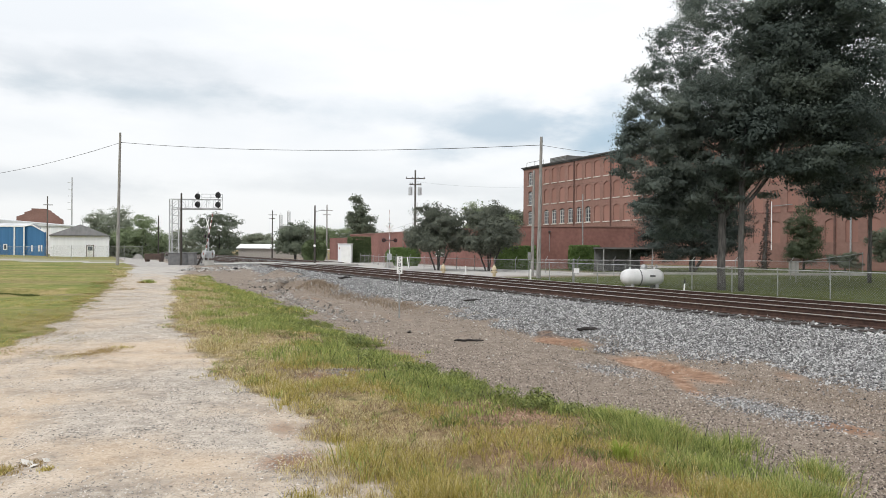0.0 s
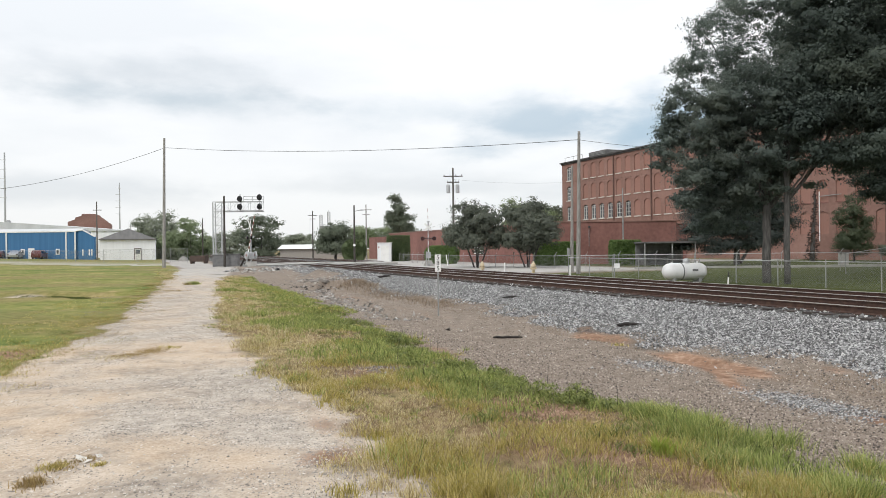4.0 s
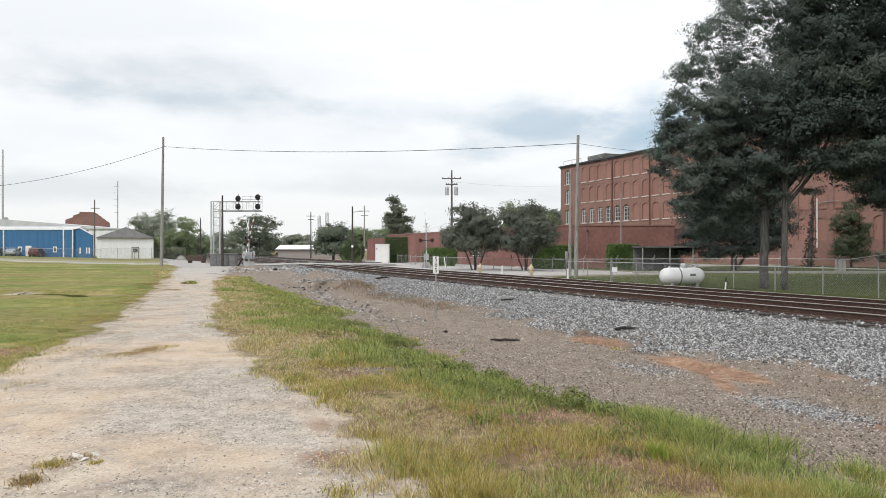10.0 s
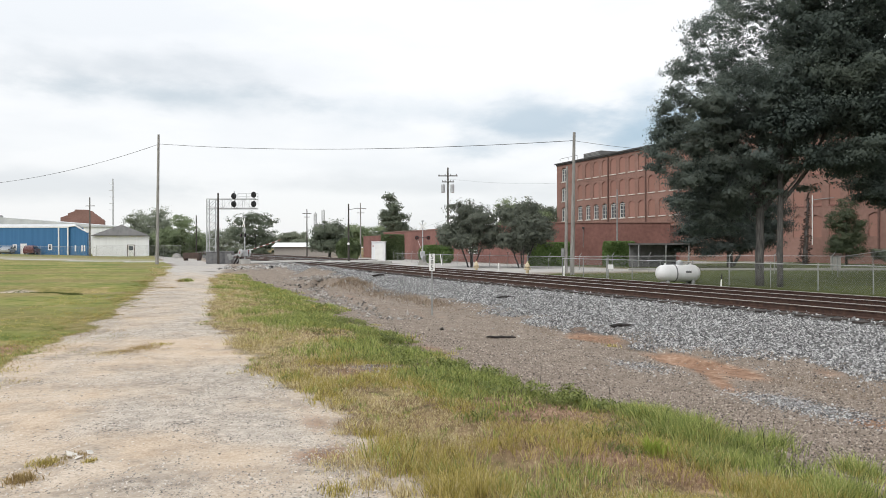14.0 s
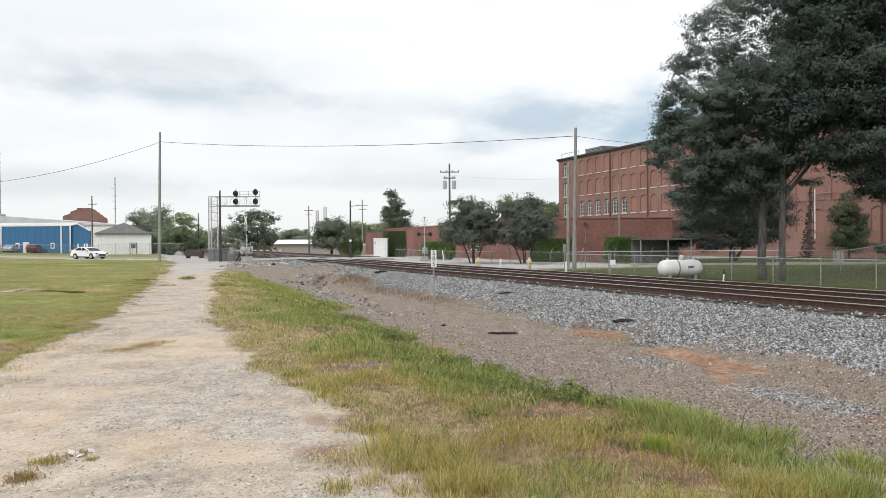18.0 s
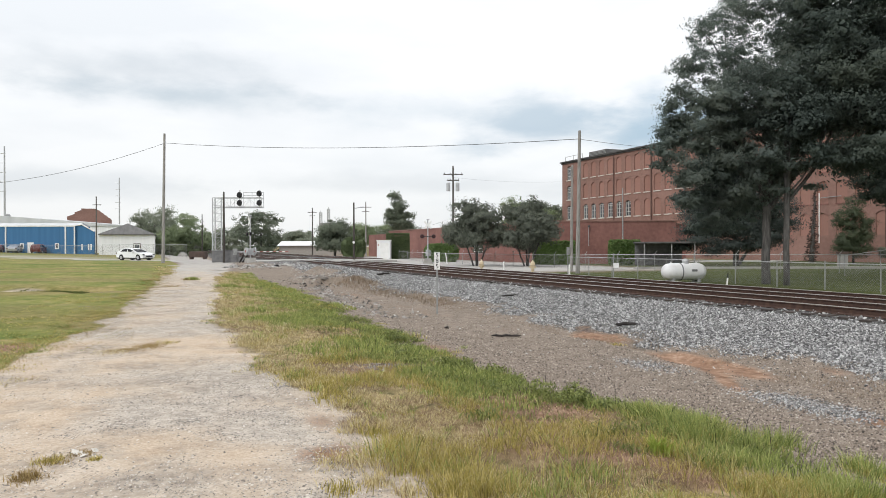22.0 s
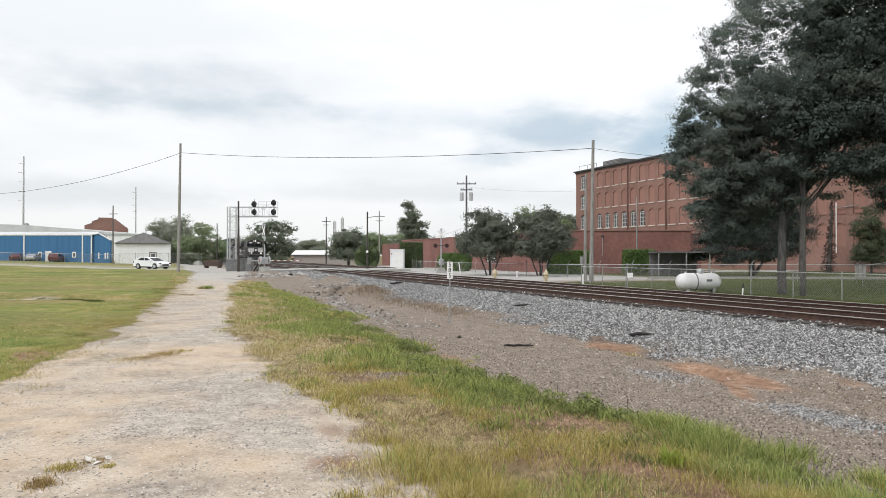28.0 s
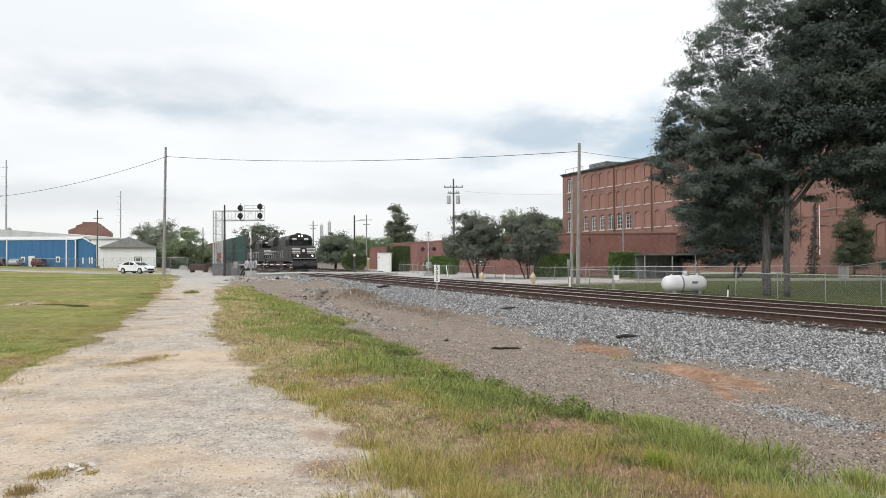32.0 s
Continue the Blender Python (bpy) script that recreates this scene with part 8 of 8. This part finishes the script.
    blades("lime_weed_tuft", X, Y, g.uniform(0.08, 0.19, 130), g.uniform(0.01, 0.022, 130), M_LIME, "bright lime green weed tuft", 0.6, 25, "weeds")
    X, Y = rail_xy(g.normal(3.46, 0.1, 60), g.normal(14.6, 0.12, 60))
    blades("gravel_tuft", X, Y, g.uniform(0.03, 0.08, 60), g.uniform(0.01, 0.018, 60), M_BLADE, "small dull yellow-green tuft in the gravel", 0.8, 28, "weeds")
    # dry brush on the mound by the washout
    X = np.concatenate([g.normal(9.7, 0.4, 1500), g.normal(9.75, 0.3, 2500)])
    Y = np.concatenate([g.normal(34.2, 1.2, 1500), g.uniform(22, 35, 2500)])
    k = len(X)
    blades("dry_brush", X, Y, g.uniform(0.04, 0.24, k) * np.where(np.arange(k) < 1500, 1.1, 0.55), g.uniform(0.015, 0.035, k), M_BRUSH, "dry brown brush on the ballast foot", 0.9, 30, "brush")
    X, Y = scatter(26000, 8.9, 10.6, 5, 34, 1.2, g)
    keep = (smooth_noise(X, Y, 1.1, 15) + 0.3 * smooth_noise(X, Y, 0.3, 16) + 0.2 * step(15, 20, Y) > 0.7) & (g.random(len(X)) < 0.55)
    X, Y = X[keep], Y[keep]
    blades("ballast_weeds", X, Y, g.uniform(0.01, 0.06, len(X)), 0.005 + 0.0006 * Y, M_BRUSH, "withered weeds along the ballast foot", 0.9, 31, "weeds")
    # mown field
    X, Y = scatter(105000, -15.0, 1.4, 9, 42, 1.45, g)
    _, gr, _, ro, _, _, _ = zones(X, Y)
    keep = (gr > 0.4) & (ro < 0.3) & (0.6 * smooth_noise(X, Y, 0.9, 10) + 0.6 * smooth_noise(X, Y, 2.6, 12) > g.uniform(0.28, 0.62, len(X))) & (g.random(len(X)) < step(27, 13, Y))
    X, Y = X[keep], Y[keep]
    hh = 0.01 + 0.022 * smooth_noise(X, Y, 2.0, 11) * g.uniform(0.4, 1.2, len(X))
    blades("field_grass", X, Y, hh, (0.005 + 0.0008 * Y) * g.uniform(0.7, 1.3, len(X)), M_FIELDBLADE, "short mown grass with clover on the field", 0.5, 26)
    # lawn beyond the fence, tree shade put into its dark colour
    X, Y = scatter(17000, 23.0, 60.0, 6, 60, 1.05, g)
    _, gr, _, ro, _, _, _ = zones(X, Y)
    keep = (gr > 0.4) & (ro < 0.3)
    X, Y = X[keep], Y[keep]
    blades("lawn_grass", X, Y, g.uniform(0.03, 0.07, len(X)), g.uniform(0.03, 0.06, len(X)), M_LAWN, "green lawn with the oaks' shade in its dark colour", 0.5, 27)
    # drier, yellower grass towards the lane
    Y = 8.5 + 22 * g.random(14000) ** 1.6
    X = interp(Y, LANE_L) - 0.1 - 2.4 * g.random(14000) ** 1.5
    keep = smooth_noise(X, Y, 1.4, 71) + 0.5 * smooth_noise(X, Y, 0.5, 72) > 0.7
    X, Y = X[keep], Y[keep]
    blades("dry_field_grass", X, Y, g.uniform(0.01, 0.04, len(X)), 0.004 + 0.0008 * Y, M_BLADE, "yellowed short grass along the edge of the field", 0.9, 63)
    # ragged fringe along the field's edge
    Y = 7 + 45 * g.random(12000) ** 1.7
    X = interp(Y, LANE_L) - 0.15 + g.normal(0, 0.4, 12000) + 0.5 * (smooth_noise(0 * Y, Y, 1.2, 61) - 0.6)
    blades("field_fringe", X, Y, g.uniform(0.008, 0.035, 12000), 0.004 + 0.0006 * Y, M_GOLDTUFT, "dry brown fringe between field and lane", 1.4, 62)
    # tufts in the lane
    tufts = (
        (-2.98, 4.95, 380, 0.05, 0.075, M_GOLDTUFT, "grey-green grass tuft at the lane's edge"),
        (-3.04, 5.36, 320, 0.055, 0.06, M_BLADE, "small green tuft in the lane"),
        (-2.98, 5.38, 240, 0.08, 0.045, M_GOLDTUFT, "small dry tuft in the lane"),
        (-2.9, 5.56, 150, 0.035, 0.05, M_GOLDTUFT, "small green tuft in the lane"),
        (-2.7, 5.38, 140, 0.03, 0.045, M_BLADE, "small green tuft in the lane"),
        (-5.0, 11.75, 700, 0.13, 0.035, M_GOLDTUFT, "flattened brown tuft in the middle of the lane"),
        (-4.9, 11.5, 700, 0.15, 0.035, M_GOLDTUFT, "flattened brown tuft in the middle of the lane"),
        (-5.05, 11.1, 700, 0.14, 0.035, M_GOLDTUFT, "flattened brown tuft in the middle of the lane"),
        (-5.2, 10.9, 500, 0.14, 0.035, M_STRAW, "flattened dry tuft in the middle of the lane"),
        (-4.85, 12.1, 200, 0.1, 0.045, M_BLADE, "flattened green tuft in the middle of the lane"),
        (-0.75, 5.35, 420, 0.14, 0.08, M_STRAW, "dry tuft at the verge's edge"),
        (-12.75, 34.6, 260, 0.14, 0.14, M_GOLDTUFT, "brownish tuft in the middle of the lane"),
        (-12.65, 34.7, 420, 0.13, 0.2, M_WEED, "green tuft in the middle of the lane"),
        (-11.2, 28.6, 220, 0.22, 0.06, M_GOLDTUFT, "small brown tuft in the lane"),
        (-9.7, 24.8, 200, 0.3, 0.03, M_GOLDTUFT, "flattened brown tuft in the lane"),
        (-6.6, 10.4, 300, 0.28, 0.05, M_STRAW, "sparse dry tuft at the lane's edge"),
        (-6.0, 9.4, 260, 0.2, 0.05, M_BLADE, "sparse green tuft at the lane's edge"),
        (-6.9, 11.2, 420, 0.3, 0.06, M_WEED, "low green tuft at the lane's edge"),
        (-5.3, 8.6, 160, 0.14, 0.05, M_STRAW, "sparse dry tuft at the lane's edge"),
        (-2.3, 14.5, 200, 0.25, 0.08, M_BLADE, "thin grass tuft at the verge's foot"),
        (-1.55, 9.6, 160, 0.16, 0.07, M_BRUSH, "grey dry tuft on the lane's gravel"),
        (-1.0, 8.2, 160, 0.18, 0.07, M_BRUSH, "grey dry tuft on the lane's gravel"),
        (-0.55, 7.4, 130, 0.14, 0.07, M_STRAW, "thin dry tuft on the lane's gravel"),
    )
    for i, (cx, cy, k, r, tall_, m_, lab) in enumerate(tufts):
        X, Y = rail_xy(g.normal(cx, r, k), g.normal(cy, r * 1.1, k))
        blades("lane_tuft", X, Y, g.uniform(0.2, 1.0, k) * tall_, (0.004 + 0.0006 * cy) * np.ones(k), m_, lab, 1.5 if "flattened" in lab else 0.9, 300 + i)
    # single clumps that stand out of the verge
    clumps = (
        (2.4, 5.65, 260, 0.13, 0.2, M_WEED, "bright green grass clump at the ditch edge"),
        (2.74, 5.54, 300, 0.17, 0.2, M_WEED, "bright green grass clump at the ditch edge"),
        (2.98, 5.2, 240, 0.15, 0.18, M_WEED, "bright green grass clump at the ditch edge"),
        (2.5, 6.6, 170, 0.06, 0.2, M_LAWN, "dark strap-leaved tuft at the ditch edge"),
        (0.68, 4.76, 320, 0.2, 0.15, M_WEED, "fresh green grass in the dry verge"),
        (1.03, 5.08, 260, 0.18, 0.15, M_WEED, "fresh green grass in the dry verge"),
        (-1.36, 11.6, 520, 0.3, 0.2, M_WEED, "tall fresh green grass on the verge"),
        (-0.65, 11.35, 520, 0.28, 0.2, M_WEED, "tall fresh green grass on the verge"),
        (-2.0, 11.0, 420, 0.28, 0.16, M_WEED, "tall fresh green grass on the verge"),
        (-0.72, 4.75, 180, 0.07, 0.1, M_BLADE, "grey dry tuft at the verge's edge"),
        (-0.5, 4.9, 160, 0.06, 0.1, M_STRAW, "grey dry tuft at the verge's edge"),
        (-0.29, 4.72, 130, 0.04, 0.11, M_STRAW, "pale dry tuft at the verge's edge"),
    )
    for i, (cx, cy, k, r, tall_, m_, lab) in enumerate(clumps):
        X, Y = rail_xy(g.normal(cx, r, k), g.normal(cy, r, k))
        blades("verge_clump", X, Y, g.uniform(0.25, 1.0, k) * tall_, (0.004 + 0.0006 * cy) * np.ones(k), m_, lab, 0.6, 340 + i)
    # clods and dry tufts along the ragged edge of the field
    k, m = 150, 60
    Yc = 8.5 + 30 * g.random(k) ** 1.5
    Xc = interp(Yc, LANE_L) + g.normal(-0.2, 0.35, k)
    r = g.uniform(0.04, 0.16, (k, 1)) * (1 + Yc / 40)[:, None]
    X, Y = (Xc[:, None] + g.normal(0, 1, (k, m)) * r).ravel(), (Yc[:, None] + g.normal(0, 1, (k, m)) * r).ravel()
    blades("edge_tufts", X, Y, g.uniform(0.01, 0.06, k * m) * np.repeat(g.uniform(0.25, 0.9, k), m), 0.003 + 0.0005 * Y, M_FIELDBLADE, "uneven green tufts along the edge of the field", 0.8, 64)
    X, Y = X[::2] + 0.1, Y[::2] - 0.1
    blades("edge_straw", X, Y, g.uniform(0.01, 0.035, len(X)), 0.004 + 0.0007 * Y, M_GOLDTUFT, "dead brown stems along the edge of the field", 1.3, 65)


build_grass()


# ---- movement ----
def motions():
    # white car rolls up to the closed crossing and waits; k: metres still to go
    rows = []
    for t, k in CAR_TO_GO:
        p = Vector((-37.75 - 0.951 * k, 85.0 + 0.309 * k, 0))
        p.z = ground_z(p) + 0.01
        rows.append((t, Matrix.Translation(p) @ pose(0, 0, 0, 0, 0, CAR_TURN)))
    walk(CAR, rows)
    times = [0.0] + [11 + 0.05 * i for i in range(240)] + [32.0]
    togo = np.interp(times, [r[0] for r in CAR_TO_GO], [r[1] for r in CAR_TO_GO])
    for w in CAR_WHEELS:
        x, y, z = w.location
        rows, a, prev = [], 0.0, togo[1]
        for t, k in zip(times, togo):
            a += 0.0 if t < 11 else (prev - k) / 0.335
            prev = prev if t < 11 else k
            rows.append((t, pose(x, y, z, 0, math.degrees(a), 0)))
        walk(w, rows)
    # gate arms come down
    for arm, keys in ((ARM_L, [(0, 80), (8.8, 80), (9.6, 80), (10.0, 78), (11.0, 71), (12.0, 54), (13.0, 35), (14.0, 19), (15.0, 7), (16.0, 1), (16.5, 0), (32, 0)]), (ARM_R, [(0, 86), (8.8, 86), (10.0, 76), (12.0, 52), (14.0, 22), (16.0, 2), (16.5, 0), (32, 0)])):
        walk(arm, [(t, pose(0, -0.32, 1.08, 0, -a, 73 if arm is ARM_L else 95)) for t, a in keys])
    # the train comes in at an even speed
    for ob, sets, back, r in TRAIN:
        walk(ob, [(t, Matrix.Translation(rail(19.10, TRAIN_Y + TRAIN_V * (32 - t) + back, 0.193)) @ pose(0, 0, 0, 0, 0, RAIL_TURN)) for t in (0, 8, 16, 24, 32)])
        if back < 40:
            # locomotive wheels turn as they roll
            steps = int(32 * TRAIN_V / r / 1.3) + 1
            for w in sets:
                y = w.location.y
                walk(w, [(32.0 * i / steps, pose(0, y, r, math.degrees(32.0 * TRAIN_V / r * i / steps), 0, 0)) for i in range(steps + 1)])


CAR_TO_GO = [(0, 46.0), (11.0, 45.9), (12.5, 41.0), (13.5, 33.5), (14.5, 25.0), (15.5, 18.0), (16.5, 12.5), (17, 10.4), (18, 6.6), (19, 3.65), (20, 1.85), (21, 0.8), (22, 0.15), (23, 0.0), (32, 0.0)]
TRAIN_Y, TRAIN_V = 90.0, 15.5
motions()
